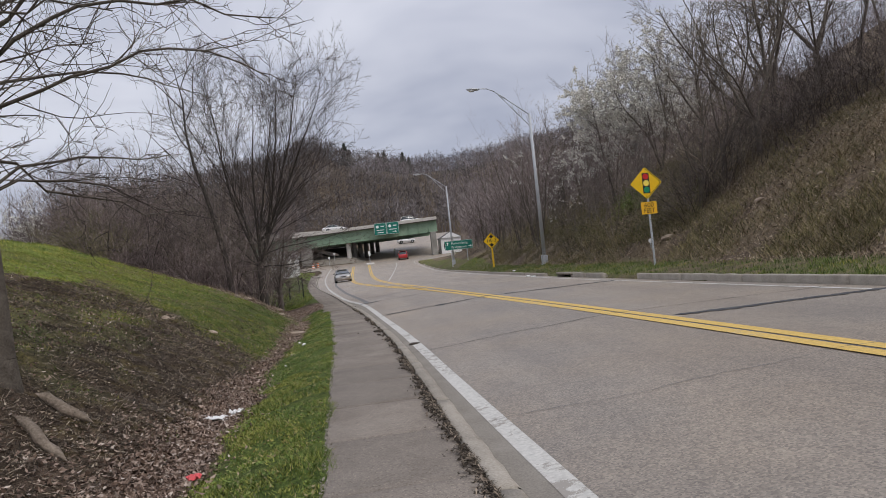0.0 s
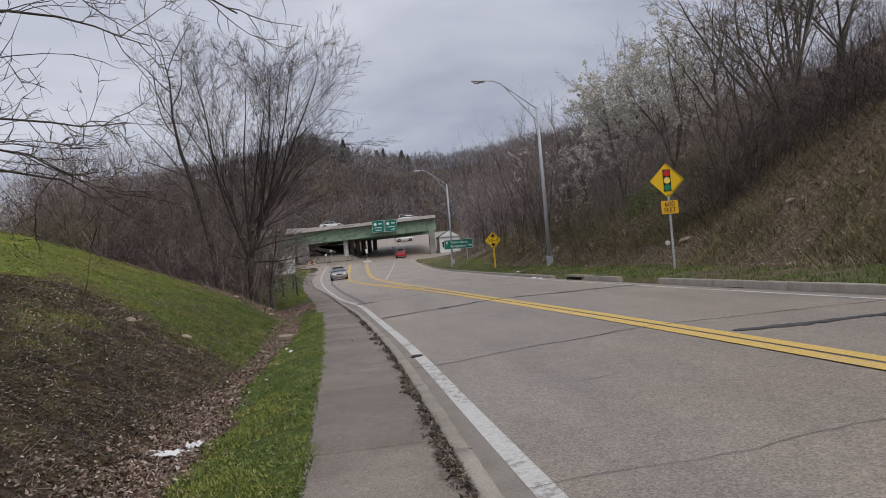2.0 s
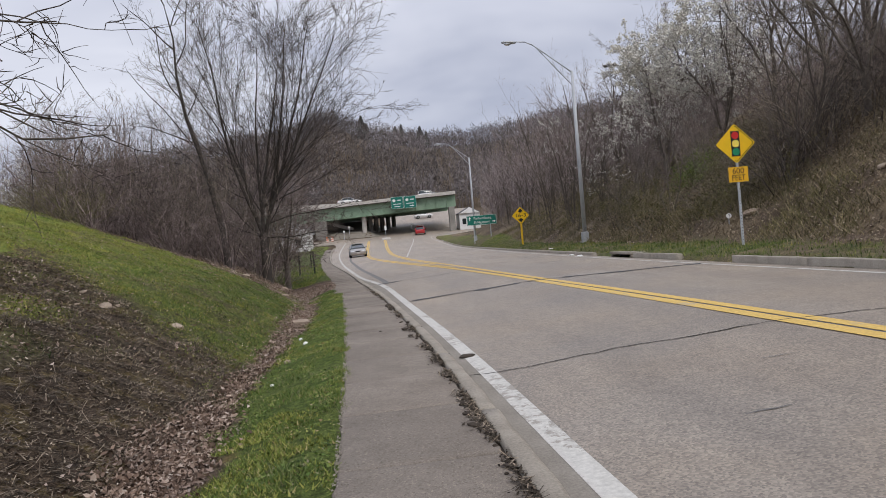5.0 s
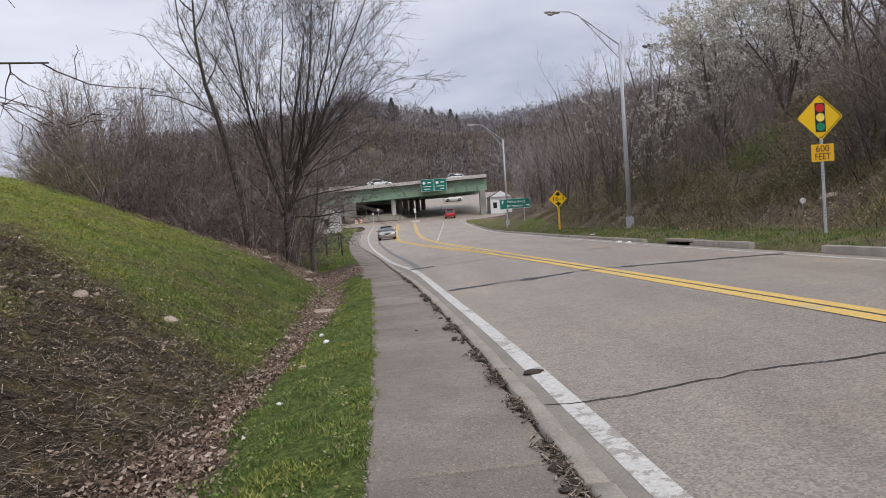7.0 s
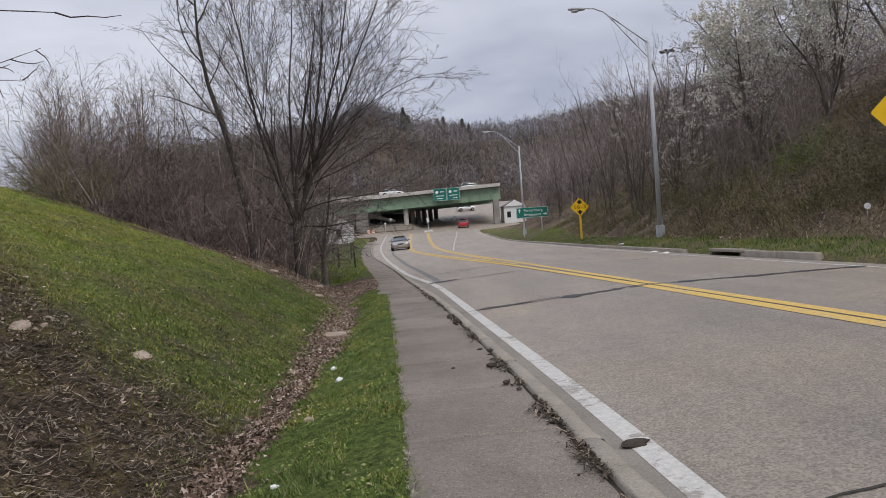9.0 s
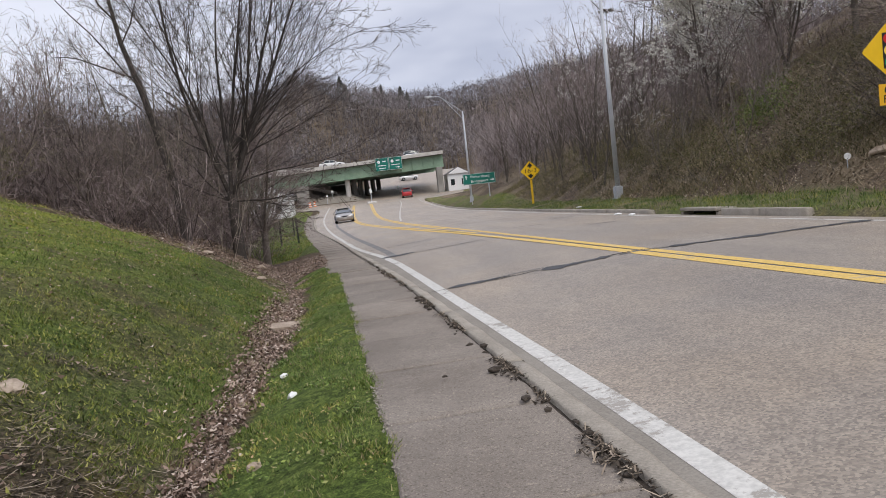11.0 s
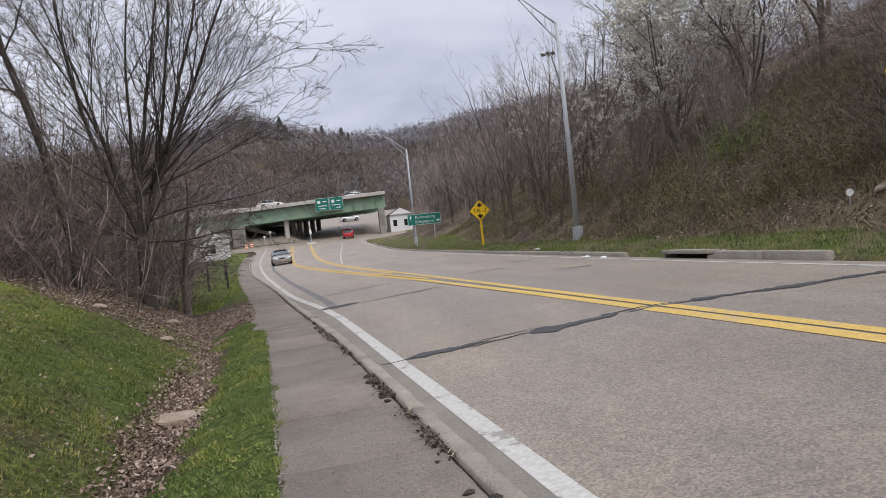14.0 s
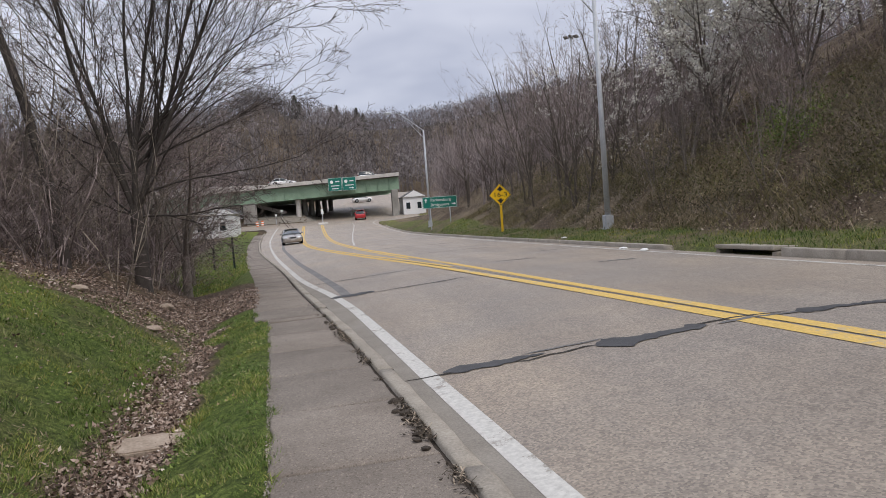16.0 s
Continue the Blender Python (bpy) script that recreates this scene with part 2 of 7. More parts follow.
M_GRASS = islands("grass_blades", [(0.0, (0.06, 0.1, 0.02)), (0.5, (0.165, 0.24, 0.05)), (0.75, (0.27, 0.315, 0.085)), (0.9, (0.32, 0.3, 0.13)), (1.0, (0.34, 0.27, 0.18))], 0.7, 0.3, yellow=(0.75, (0.78, 0.86, 0.9), (1.3, 1.1, 1.05)))
M_GRASS2 = islands("slope_grass_blades", [(0.0, (0.04, 0.062, 0.014)), (0.45, (0.125, 0.172, 0.036)), (0.75, (0.22, 0.245, 0.066)), (1.0, (0.34, 0.3, 0.16))], 0.75, 0.25, yellow=(1.1, (0.55, 0.68, 0.75), (1.45, 1.2, 1.05)), bright_above=(0.7, 2.1, (0.93, 0.98, 0.95), (1.55, 1.56, 1.25)))
M_MOSS = islands("yellow_green_moss", [(0.0, (0.11, 0.14, 0.032)), (0.5, (0.23, 0.265, 0.06)), (0.85, (0.35, 0.35, 0.1)), (1.0, (0.42, 0.34, 0.19))], 0.85, 0.2)
M_LEAF = islands("dead_leaves", [(0.0, (0.06, 0.038, 0.028)), (0.35, (0.18, 0.122, 0.092)), (0.7, (0.35, 0.26, 0.21)), (0.92, (0.47, 0.375, 0.315)), (1.0, (0.66, 0.58, 0.52))], 0.8, 0.25)
M_LEAFBANK = islands("bank_leaves", [(0.0, (0.065, 0.05, 0.036)), (0.4, (0.22, 0.175, 0.125)), (0.8, (0.44, 0.365, 0.27)), (1.0, (0.6, 0.52, 0.42))], 0.85, 0.2)
M_BANKGRASS = islands("olive_bank_grass", [(0.0, (0.065, 0.064, 0.027)), (0.4, (0.17, 0.158, 0.07)), (0.75, (0.29, 0.245, 0.125)), (1.0, (0.44, 0.365, 0.225))], 0.85, 0.2, patch=(0.6, 0.55, 1.3))
M_STRAW = islands("dead_stems", [(0.0, (0.03, 0.024, 0.018)), (0.5, (0.1, 0.08, 0.06)), (0.8, (0.24, 0.19, 0.145)), (1.0, (0.46, 0.385, 0.3))], 0.9)
M_STRAWLIGHT = islands("dry_grass_stems", [(0.0, (0.12, 0.09, 0.06)), (0.5, (0.25, 0.19, 0.13)), (1.0, (0.42, 0.34, 0.24))], 0.9)
M_BARK = weathered("grey_bark", (0.11, 0.092, 0.078), (0.27, 0.235, 0.2), 7, 50, 0.95, 0, 0.8, 0.02)
M_BARKDARK = weathered("dark_bark", (0.06, 0.05, 0.04), (0.175, 0.15, 0.125), 7, 50, 0.95, 0, 0.8, 0.02)
M_BARKDEEP = weathered("deep_brown_bark", (0.032, 0.027, 0.024), (0.088, 0.075, 0.066), 7, 50, 0.95, 0, 0.8, 0.02)
M_TWIG = islands("twigs", [(0.0, (0.07, 0.058, 0.046)), (0.5, (0.2, 0.168, 0.136)), (1.0, (0.42, 0.362, 0.3))], 0.9, patch=(0.3, 0.45, 1.3))
M_TWIGRED = islands("reddish_twigs", [(0.0, (0.085, 0.065, 0.062)), (0.6, (0.26, 0.205, 0.2)), (1.0, (0.48, 0.4, 0.385))], 0.9, patch=(0.35, 0.6, 1.2))
M_TWIGOLIVE = islands("olive_twigs", [(0.0, (0.09, 0.085, 0.045)), (0.6, (0.2, 0.185, 0.1)), (1.0, (0.36, 0.32, 0.2))], 0.9)
M_TWIGDARK = islands("dark_twigs", [(0.0, (0.04, 0.033, 0.03)), (0.6, (0.1, 0.082, 0.074)), (1.0, (0.21, 0.176, 0.16))], 0.9)
M_FARTWIG = islands("far_twigs", [(0.0, (0.22, 0.186, 0.184)), (1.0, (0.4, 0.344, 0.342))], 0.95, patch=(0.045, 0.5, 1.25))
# Greyer, paler twigs for the far hills: distance haze mixed into their colour.
M_HILLTWIG = islands("hazy_hill_twigs", [(0.0, (0.225, 0.2, 0.202)), (1.0, (0.29, 0.26, 0.261))], 0.95, patch=(0.035, 0.4, 1.2))
M_TWIGGREY = islands("grey_twigs", [(0.0, (0.15, 0.12, 0.117)), (0.5, (0.31, 0.255, 0.25)), (1.0, (0.52, 0.44, 0.43))], 0.9)
M_VINE = islands("pale_dry_vines", [(0.0, (0.16, 0.125, 0.095)), (0.5, (0.33, 0.27, 0.21)), (1.0, (0.56, 0.48, 0.39))], 0.9)
M_BLOSSOM = islands("white_blossom", [(0.0, (0.66, 0.63, 0.57)), (1.0, (0.86, 0.84, 0.8))], 0.7)
M_BUD = islands("young_green_leaves", [(0.0, (0.075, 0.115, 0.028)), (1.0, (0.23, 0.29, 0.08))], 0.7)
M_OLIVE = islands("olive_buds", [(0.0, (0.075, 0.07, 0.028)), (0.6, (0.16, 0.15, 0.062)), (1.0, (0.27, 0.25, 0.12))], 0.85, patch=(0.5, 0.5, 1.25))
M_EVERGREEN = islands("evergreen_needles", [(0.0, (0.03, 0.042, 0.032)), (1.0, (0.075, 0.095, 0.07))], 0.8)
M_GALV = weathered("galvanised_steel", (0.4, 0.42, 0.45), (0.56, 0.58, 0.61), 2, 30, 0.5, 0.2, 0.1, 0.002)
M_SIGNYEL = plain("yellow_sheeting", (0.85, 0.53, 0.01), 0.45, vary=0.04)
M_SIGNORANGE = plain("amber_plate", (0.82, 0.45, 0.02), 0.45, vary=0.05)
M_POSTYEL = plain("yellow_painted_steel", (0.75, 0.47, 0.015), 0.5, vary=0.1)
M_BLACK = plain("black_sheeting", (0.015, 0.015, 0.015), 0.5)
M_RED = plain("red_sheeting", (0.6, 0.02, 0.02), 0.45)
M_AMBER = plain("amber_sheeting", (0.9, 0.7, 0.12), 0.45)
M_GREENLT = plain("green_sheeting", (0.01, 0.25, 0.12), 0.45)
M_SIGNGREEN = plain("green_sign_sheeting", (0.005, 0.165, 0.125), 0.45, vary=0.06)
M_SIGNWHITE = plain("white_lettering", (0.75, 0.78, 0.75), 0.5)
M_GIRDER = weathered("green_painted_steel", (0.19, 0.29, 0.2), (0.3, 0.41, 0.3), 0.7, 9, 0.6, 0, 0.1)
M_CONC = weathered("bridge_concrete", (0.42, 0.4, 0.37), (0.66, 0.63, 0.58), 0.6, 8, 0.9, 0, 0.2)
# Darker copy of the concrete: under-deck shade put into its colour; also mast lamp heads.
M_CONCDARK = weathered("dark_concrete", (0.1, 0.095, 0.085), (0.2, 0.19, 0.17), 0.5, 8, 0.9, 0, 0.2)
M_SILVER = plain("pewter_car_paint", (0.34, 0.315, 0.285), 0.3, 0.55, 0.5, 1.0, 0.03)
M_REDCAR = plain("red_car_paint", (0.5, 0.02, 0.025), 0.3, 0.1, 0.5, 1.0, 0.03)
M_WHITECAR = plain("white_car_paint", (0.75, 0.75, 0.74), 0.3, 0, 0.5, 1.0, 0.03)
M_GLASS = glass_material()
M_TYRE = plain("tyre_rubber", (0.02, 0.02, 0.02), 0.85)
M_RIM = plain("alloy_rim", (0.55, 0.55, 0.55), 0.3, 0.8)
M_LAMPGLASS = plain("lamp_glass", (0.75, 0.77, 0.78), 0.12, 0.2, 0.6, 1.0)
M_CHROME = plain("chrome_trim", (0.7, 0.7, 0.7), 0.18, 0.95)
M_TAILRED = plain("tail_lamp", (0.4, 0.01, 0.01), 0.2)
M_PLATE = plain("bare_front_plate", (0.45, 0.42, 0.39), 0.5)
M_SIDING = plain("white_siding", (0.78, 0.78, 0.77), 0.6, vary=0.05)
M_ROOF = weathered("grey_shingles", (0.13, 0.13, 0.13), (0.22, 0.22, 0.22), 1, 12)
M_POSTGREEN = plain("dark_green_post", (0.02, 0.03, 0.024), 0.6)
M_STONE = weathered("sandstone", (0.25, 0.19, 0.14), (0.46, 0.38, 0.3), 4, 40, 0.9)
M_PIER = weathered("weathered_pier_concrete", (0.2, 0.19, 0.17), (0.34, 0.325, 0.295), 0.6, 8, 0.9, 0, 0.2)
M_PAPER = plain("white_litter", (0.78, 0.78, 0.77), 0.6, vary=0.06)
M_PINK = plain("pink_plastic", (0.75, 0.12, 0.13), 0.5)
M_LOG = weathered("weathered_root_wood", (0.1, 0.075, 0.055), (0.3, 0.245, 0.19), 5, 40, 0.95, 0, 0.7, 0.02)
M_MUD = weathered("dark_mud", (0.035, 0.028, 0.022), (0.09, 0.072, 0.056), 8, 60, 0.95, 0, 0.9, 0.02)
M_ORANGE = plain("orange_plastic", (0.75, 0.16, 0.03), 0.5)


# ---------- mesh helpers ----------
def np_mesh(name, verts, faces, mats, smooth=False):
    """Mesh data from arrays; all faces have the same number of corners."""
    verts, faces = np.asarray(verts, dtype=np.float32), np.asarray(faces, dtype=np.int32)
    me = bpy.data.meshes.new(name)
    k = faces.shape[1]
    me.vertices.add(len(verts))
    me.vertices.foreach_set("co", verts.ravel())
    me.loops.add(faces.size)
    me.loops.foreach_set("vertex_index", faces.ravel())
    me.polygons.add(len(faces))
    me.polygons.foreach_set("loop_start", np.arange(0, faces.size, k, dtype=np.int32))
    if smooth:
        me.polygons.foreach_set("use_smooth", np.ones(len(faces), dtype=bool))
    for mt in mats if isinstance(mats, (list, tuple)) else [mats]:
        me.materials.append(mt)
    me.update(calc_edges=True)
    me.validate()
    return me


def part(name, bm, material, parent, label="", smooth=False):
    me = bpy.data.meshes.new(name)
    bm.to_mesh(me)
    bm.free()
    me.materials.append(material)
    if smooth:
        for f in me.polygons:
            f.use_smooth = True
    ob = new(name, me)
    ob.parent = parent
    return tagged(ob, label)


def mesh_part(name, me, parent, label=""):
    ob = new(name, me)
    ob.parent = parent
    return tagged(ob, label)


def thing(name, m, label, category, group="", kind=""):
    ob = new(name)
    ob.matrix_world = m
    ob.empty_display_size = 0.2
    return tagged(ob, label, category, group, kind)


def box(bm, size, m=None, bevel=0.0):
    g = bmesh.ops.create_cube(bm, size=1.0, matrix=(m or Matrix()) @ Matrix.Diagonal((*size, 1)))
    if bevel:
        es = list({e for v in g["verts"] for e in v.link_edges})
        bmesh.ops.bevel(bm, geom=es, offset=bevel, segments=2, affect="EDGES", profile=0.6)
    return bm


def rod(bm, a, b, r0, r1=None, sides=10):
    a, b = Vector(a), Vector(b)
    d = b - a
    m = Matrix.Translation((a + b) / 2) @ d.to_track_quat("Z", "Y").to_matrix().to_4x4()
    bmesh.ops.create_cone(bm, cap_ends=True, segments=sides, radius1=r0, radius2=r0 if r1 is None else r1, depth=d.length, matrix=m)
    return bm


def tube_path(bm, pts, radii, sides=8):
    for i in range(len(pts) - 1):
        rod(bm, pts[i], pts[i + 1], radii[i], radii[i + 1], sides)
    return bm


def poly_plate(bm, pts, depth, m=None):
    """A flat plate from an outline in x and z, thick along y."""
    m = m or Matrix()
    vs = [bm.verts.new(m @ Vector((x, 0, z))) for x, z in pts]
    f = bm.faces.new(vs)
    r = bmesh.ops.extrude_face_region(bm, geom=[f])
    bmesh.ops.translate(bm, verts=[v for v in r["geom"] if isinstance(v, bmesh.types.BMVert)], vec=m.to_3x3() @ Vector((0, depth, 0)))
    bmesh.ops.recalc_face_normals(bm, faces=bm.faces)
    return bm


def lettering(name, text, size, material, parent, x, y, z, label="", width=None):
    """Raised letters that face -y."""
    cu = bpy.data.curves.new(name, "FONT")
    cu.body, cu.size, cu.extrude, cu.align_x, cu.align_y = text, size, 0.002, "CENTER", "CENTER"
    tmp = bpy.data.objects.new(name, cu)
    scene.collection.objects.link(tmp)
    bpy.context.view_layer.update()
    me = bpy.data.meshes.new_from_object(tmp.evaluated_get(bpy.context.evaluated_depsgraph_get()))
    bpy.data.objects.remove(tmp)
    s = 1.0
    if width:
        xs = [v.co.x for v in me.vertices]
        s = width / max(1e-3, max(xs) - min(xs))
    me.transform(Matrix.Translation((x, y, z)) @ Matrix.Rotation(PI / 2, 4, "X") @ Matrix.Diagonal((s, 1, 1, 1)))
    me.materials.clear()
    me.materials.append(material)
    ob = new(name, me)
    ob.parent = parent
    return tagged(ob, label)


# ---------- the plan in numbers ----------
def smooth01(a, b, v):
    t = np.clip((v - a) / (b - a), 0, 1)
    return t * t * (3 - 2 * t)


def along(table, ease=1.6):
    """A line of the plan: x by y, its bends eased over a few metres."""
    ys, xs = zip(*table)
    return lambda y: sum(np.interp(np.asarray(y, dtype=float) + d * ease, ys, xs) for d in (-1.5, -0.75, 0.0, 0.75, 1.5)) / 5


kerb_l = along([(-40, 2.6), (-10, 1.6), (6, 1.09), (9, 1.0), (12, 0.93), (15.5, 0.82), (18, 0.68), (21, 0.48), (24, 0.29), (28, -0.03), (31, -0.35), (36, -0.85), (42, -1.35), (50, -2.15), (60, -3.2), (76, -4.75), (95, -6.2), (114, -7.2), (128.8, -7.5), (138.8, -9), (143.8, -14)])
walk_l = along([(-40, 1.5), (-10, 0.5), (6.7, 0.0), (9.4, -0.1), (16.5, -0.37), (22.7, -0.71), (26.2, -0.92), (29.9, -1.15), (30.1, -1.42), (36, -1.85), (42, -2.4), (50, -3.3), (62, -4.5), (80, -6.05), (93, -7.1), (114, -8.2), (128.8, -8.6), (143.8, -15)], 0.03)
line_l = along([(-40, 3.1), (-10, 2.1), (6, 1.49), (9, 1.36), (12, 1.26), (15.5, 1.14), (18, 1.02), (21, 0.83), (24.3, 0.62), (28, 0.4), (32.3, 0.11), (36, -0.42), (39, -0.83), (50, -1.8), (60, -2.65), (73, -3.6), (88, -4.65), (102, -5.48), (116, -5.95), (129, -6.17)])
yel_a = along([(-40, 6.9), (-10, 5.6), (5, 4.95), (13.6, 4.58), (18.8, 4.28), (22.3, 4.02), (26, 3.77), (30, 3.42), (37, 2.75), (47, 1.53), (57, 0.4), (67, -0.56), (76, -1.1), (85, -1.5), (103, -1.97), (130, -2.15)])
yel_b = along([(-40, 7.35), (-10, 6.05), (5, 5.4), (13.6, 5.02), (18.8, 4.72), (22.3, 4.46), (26, 4.22), (30, 3.95), (37.6, 3.5), (47, 2.85), (57, 2.2), (67, 1.85), (85, 1.45), (105, 1.22), (130, 1.15)])
line_r = along([(-40, 10.6), (-10, 9.3), (0, 9.0), (12, 8.68), (22, 8.36), (30, 8.15), (36, 8.1), (54, 8.2), (80, 8.9), (105, 9.3), (120, 9.15), (131.2, 8.95), (137.5, 9.6), (142.5, 12), (145.0, 17)])
kerb_r = along([(-40, 11), (-10, 9.7), (0, 9.4), (12, 9.08), (22, 8.76), (30, 8.56), (36, 8.5), (54, 8.6), (80, 9.3), (105, 9.7), (120, 9.6), (130.0, 9.5), (136.2, 10.4), (141.2, 13), (143.8, 18)])
ditch_x = along([(-40, -0.6), (0, -1.45), (11, -1.65), (24, -1.85), (30, -2.3), (38, -3.6), (45, -5.4), (60, -9.5), (80, -16), (100, -23), (160, -45)])


def road_z(x, y):
    """The carriageway: banked left lane, near-level right lane, rising to the junction and the ramp beyond."""
    y = np.asarray(y, dtype=float)
    rise = 3.2 * (np.maximum(y - 70, 0) / 82) ** 1.8
    rise = np.where(y > 152, 3.2 + 0.12 * (y - 152), rise)
    u = x - kerb_l(y) - 0.2
    bank = np.where(u < 0, 0.02 * np.maximum(u, -2.5), 0.08 * np.minimum(u, 3.6) + 0.01 * np.clip(u - 3.6, 0, 12))
    return rise + bank * (1 - smooth01(65, 115, y))


def ridge(az):
    """Height of the far ridge above the eye, in degrees, by bearing."""
    return np.interp(az, [-180, -70, -40, -26, -20, -12, -6, -3.5, -1.2, 4, 9, 14, 24, 60, 180], [2, 2, 2.2, 3.4, 6.2, 7.4, 8.2, 9.6, 8.2, 7.0, 7.0, 7.6, 8.6, 7, 4])


def ground_z(x, y):
    x, y = np.asarray(x, dtype=float), np.asarray(y, dtype=float)
    wl_, kr = walk_l(y), kerb_r(y)
    zr = road_z(x, y)
    road_level = zr - 0.14
    # left: grass strip, ditch, slope, plateau
    xd = ditch_x(y)
    edge = road_z(wl_, y) + 0.076
    d = np.maximum(xd - x, 0)
    fade = 1 - 0.75 * smooth01(60, 130, y)
    slope = np.where(d < 2.0, 0.58 * d, 1.16 + 0.40 * (d - 2.0))
    slope = np.where(d > 8.5, 3.76 + 1.3 * (1 - np.exp(-(d - 8.5) / 6.0)), slope) * fade
    base_z = road_z(wl_, y) - 0.2
    t = smooth01(0, 1, (wl_ - x) / np.maximum(wl_ - xd, 0.3))
    left = np.where(x > xd, edge + (base_z - edge) * t, base_z + slope)
    # right: verge, embankment
    e = x - kr
    foot = 2.5 + np.maximum(0, y - 92) * 0.35
    s = np.maximum(e - foot, 0)
    bank = np.where(s < 6, 0.72 * s, 4.32 + 0.5 * (s - 6))
    bank = np.where(s > 30, 16.3 + 0.2 * (s - 30), bank)
    right = road_z(kr, y) + 0.1 + (0.1 + 0.35 * smooth01(58, 76, y) * (1 - smooth01(100, 125, y))) * np.minimum(e, foot) + bank * (1 - 0.42 * smooth01(42, 78, y)) * (1 - 0.4 * smooth01(100, 170, y))
    left = left - 0.045 * smooth01(-0.02, 0.16, x - wl_)
    z = np.where(x < wl_ + 0.25, left, np.where(x > kr + 0.15, right, road_level))
    # beyond the bridge
    far_y = smooth01(128, 140, y)
    emb = road_z(4.0, y) - 0.1 + 1.3 * smooth01(149, 152, y) * (1 - smooth01(-3.0, 0.5, x)) + 0.5 * smooth01(156, 165, y) * (1 - smooth01(-3.0, 0.5, x))
    open_zone = (1 - smooth01(14, 26, x)) * smooth01(-40, -24, x)
    z = z * (1 - far_y * open_zone) + emb * far_y * open_zone
    # far hills
    r = np.hypot(x, y - 17)
    az = np.degrees(np.arctan2(x, y - 17))
    hill = np.tan(np.radians(ridge(az))) * 430 * smooth01(170, 430, r) * (1 - 0.5 * smooth01(480, 1400, r))
    k = smooth01(160, 260, r)
    return z * (1 - k) + (3 + hill) * k + 0.0


def wobble(x, y, s, seed):
    return np.array([noise.noise((a * s + seed, b * s, seed * 0.37)) for a, b in zip(np.ravel(x), np.ravel(y))]).reshape(np.shape(x))


def lumps(x, y):
    """Hummocks of the turf and the bare slope."""
    bare = np.clip((walk_l(y) - 0.9 - x) / 1.2, 0.25, 1)
    return 0.05 * wobble(x, y, 1.1, 5.0) + bare * (0.05 * wobble(x, y, 2.6, 2.0) + 0.03 * wobble(x, y, 6.0, 12.0))


def cover(x, y):
    """How much turf, leaf litter and dry growth lie at a place."""
    n1, n2 = wobble(x, y, 0.35, 3.0), wobble(x, y, 1.3, 8.0)
    xd, wl_, kr = ditch_x(y), walk_l(y), kerb_r(y)
    left = x < wl_ + 0.1
    narrow = np.clip((y - 13) / 2, 0, 1) * (1 - 0.7 * np.clip((y - 20) / 3, 0, 1))
    strip = left & (x > xd + 0.34 - 0.2 * narrow + 0.5 * n2 + 0.25 * n1) & (y < 31.5 + n1)
    gully = left & (np.abs(x - xd) < 0.3 - 0.21 * narrow + (0.3 - 0.1 * narrow) * n2 + 0.02 * np.clip(13 - y, 0, 6))
    slope = left & (x <= xd)
    edge_y = 17.9 + 2.6 * n1 + 0.8 * n2 - 0.85 * (x + 3)
    fade = np.clip((y - edge_y) / 3.2 + 0.45, 0, 1)
    lawn = slope & (y > 17.9 + 2.6 * n1 + 0.8 * n2 - 0.85 * (x + 3)) & (y < 29.6 + 1.2 * n1)
    high = slope & (x < -6.8 + 1.5 * n1) & (y < 31)
    post_lawn = left & (y > 40) & (x > xd) & (x > walk_l(y) - 4)
    turf = np.where(strip, 1.0, 0) + np.where(lawn | high, (0.9 + 0.6 * n2 + 0.5 * n1) * np.where(high, 1, fade), 0) + np.where(slope & ~lawn & ~high & (y < 31), np.maximum(0.6 * n2 + 0.9 * n1 - 0.1, fade * (0.7 + n2)), 0) + np.where(post_lawn, 0.9, 0)
    verge = (x > kr) & (x < kr + 2.4 + 0.5 * n1)
    turf = turf + np.where(verge, 0.62 + 0.6 * n2 + 0.5 * n1, 0)
    upper = (x > kr + 8) & (y < 24)
    turf = turf + np.where(upper, 0.4 + 0.5 * n1, 0)
    litter = np.where(gully, 1.0, 0) + np.where(slope & ~lawn & ~high & (y < 31), 0.06 + 0.35 * n2 + 0.3 * n1 + 0.5 * np.clip((10 - y) / 3, 0, 1) + 0.3 * ((np.abs(x - xd) < 0.8) & (y < 10.5)), 0)
    litter = litter + np.where(left & (y >= 29.6 + 1.2 * n1) & ~post_lawn & ~strip & (y < 130), np.where((y > 33.5) & (x < xd - 0.8), 0.35, 0.85), 0)
    bank = (x > kr + 2.4 + 0.5 * n1) & (y < 130)
    litter = litter + np.where(bank, 0.7 + 0.5 * n1, 0)
    dry = np.where(bank, np.clip(0.35 + 1.2 * n1, 0, 1), 0) + np.where(verge, np.clip(0.15 - 0.5 * n2, 0, 0.5), 0)
    far = np.hypot(x, y) > 150
    litter = np.where(far, 0.25, litter)
    turf = np.where(far, 0.0, turf)
    dry = np.where(far, 0.12, dry)
    return np.clip(np.stack([turf, litter, dry], -1), 0, 1)


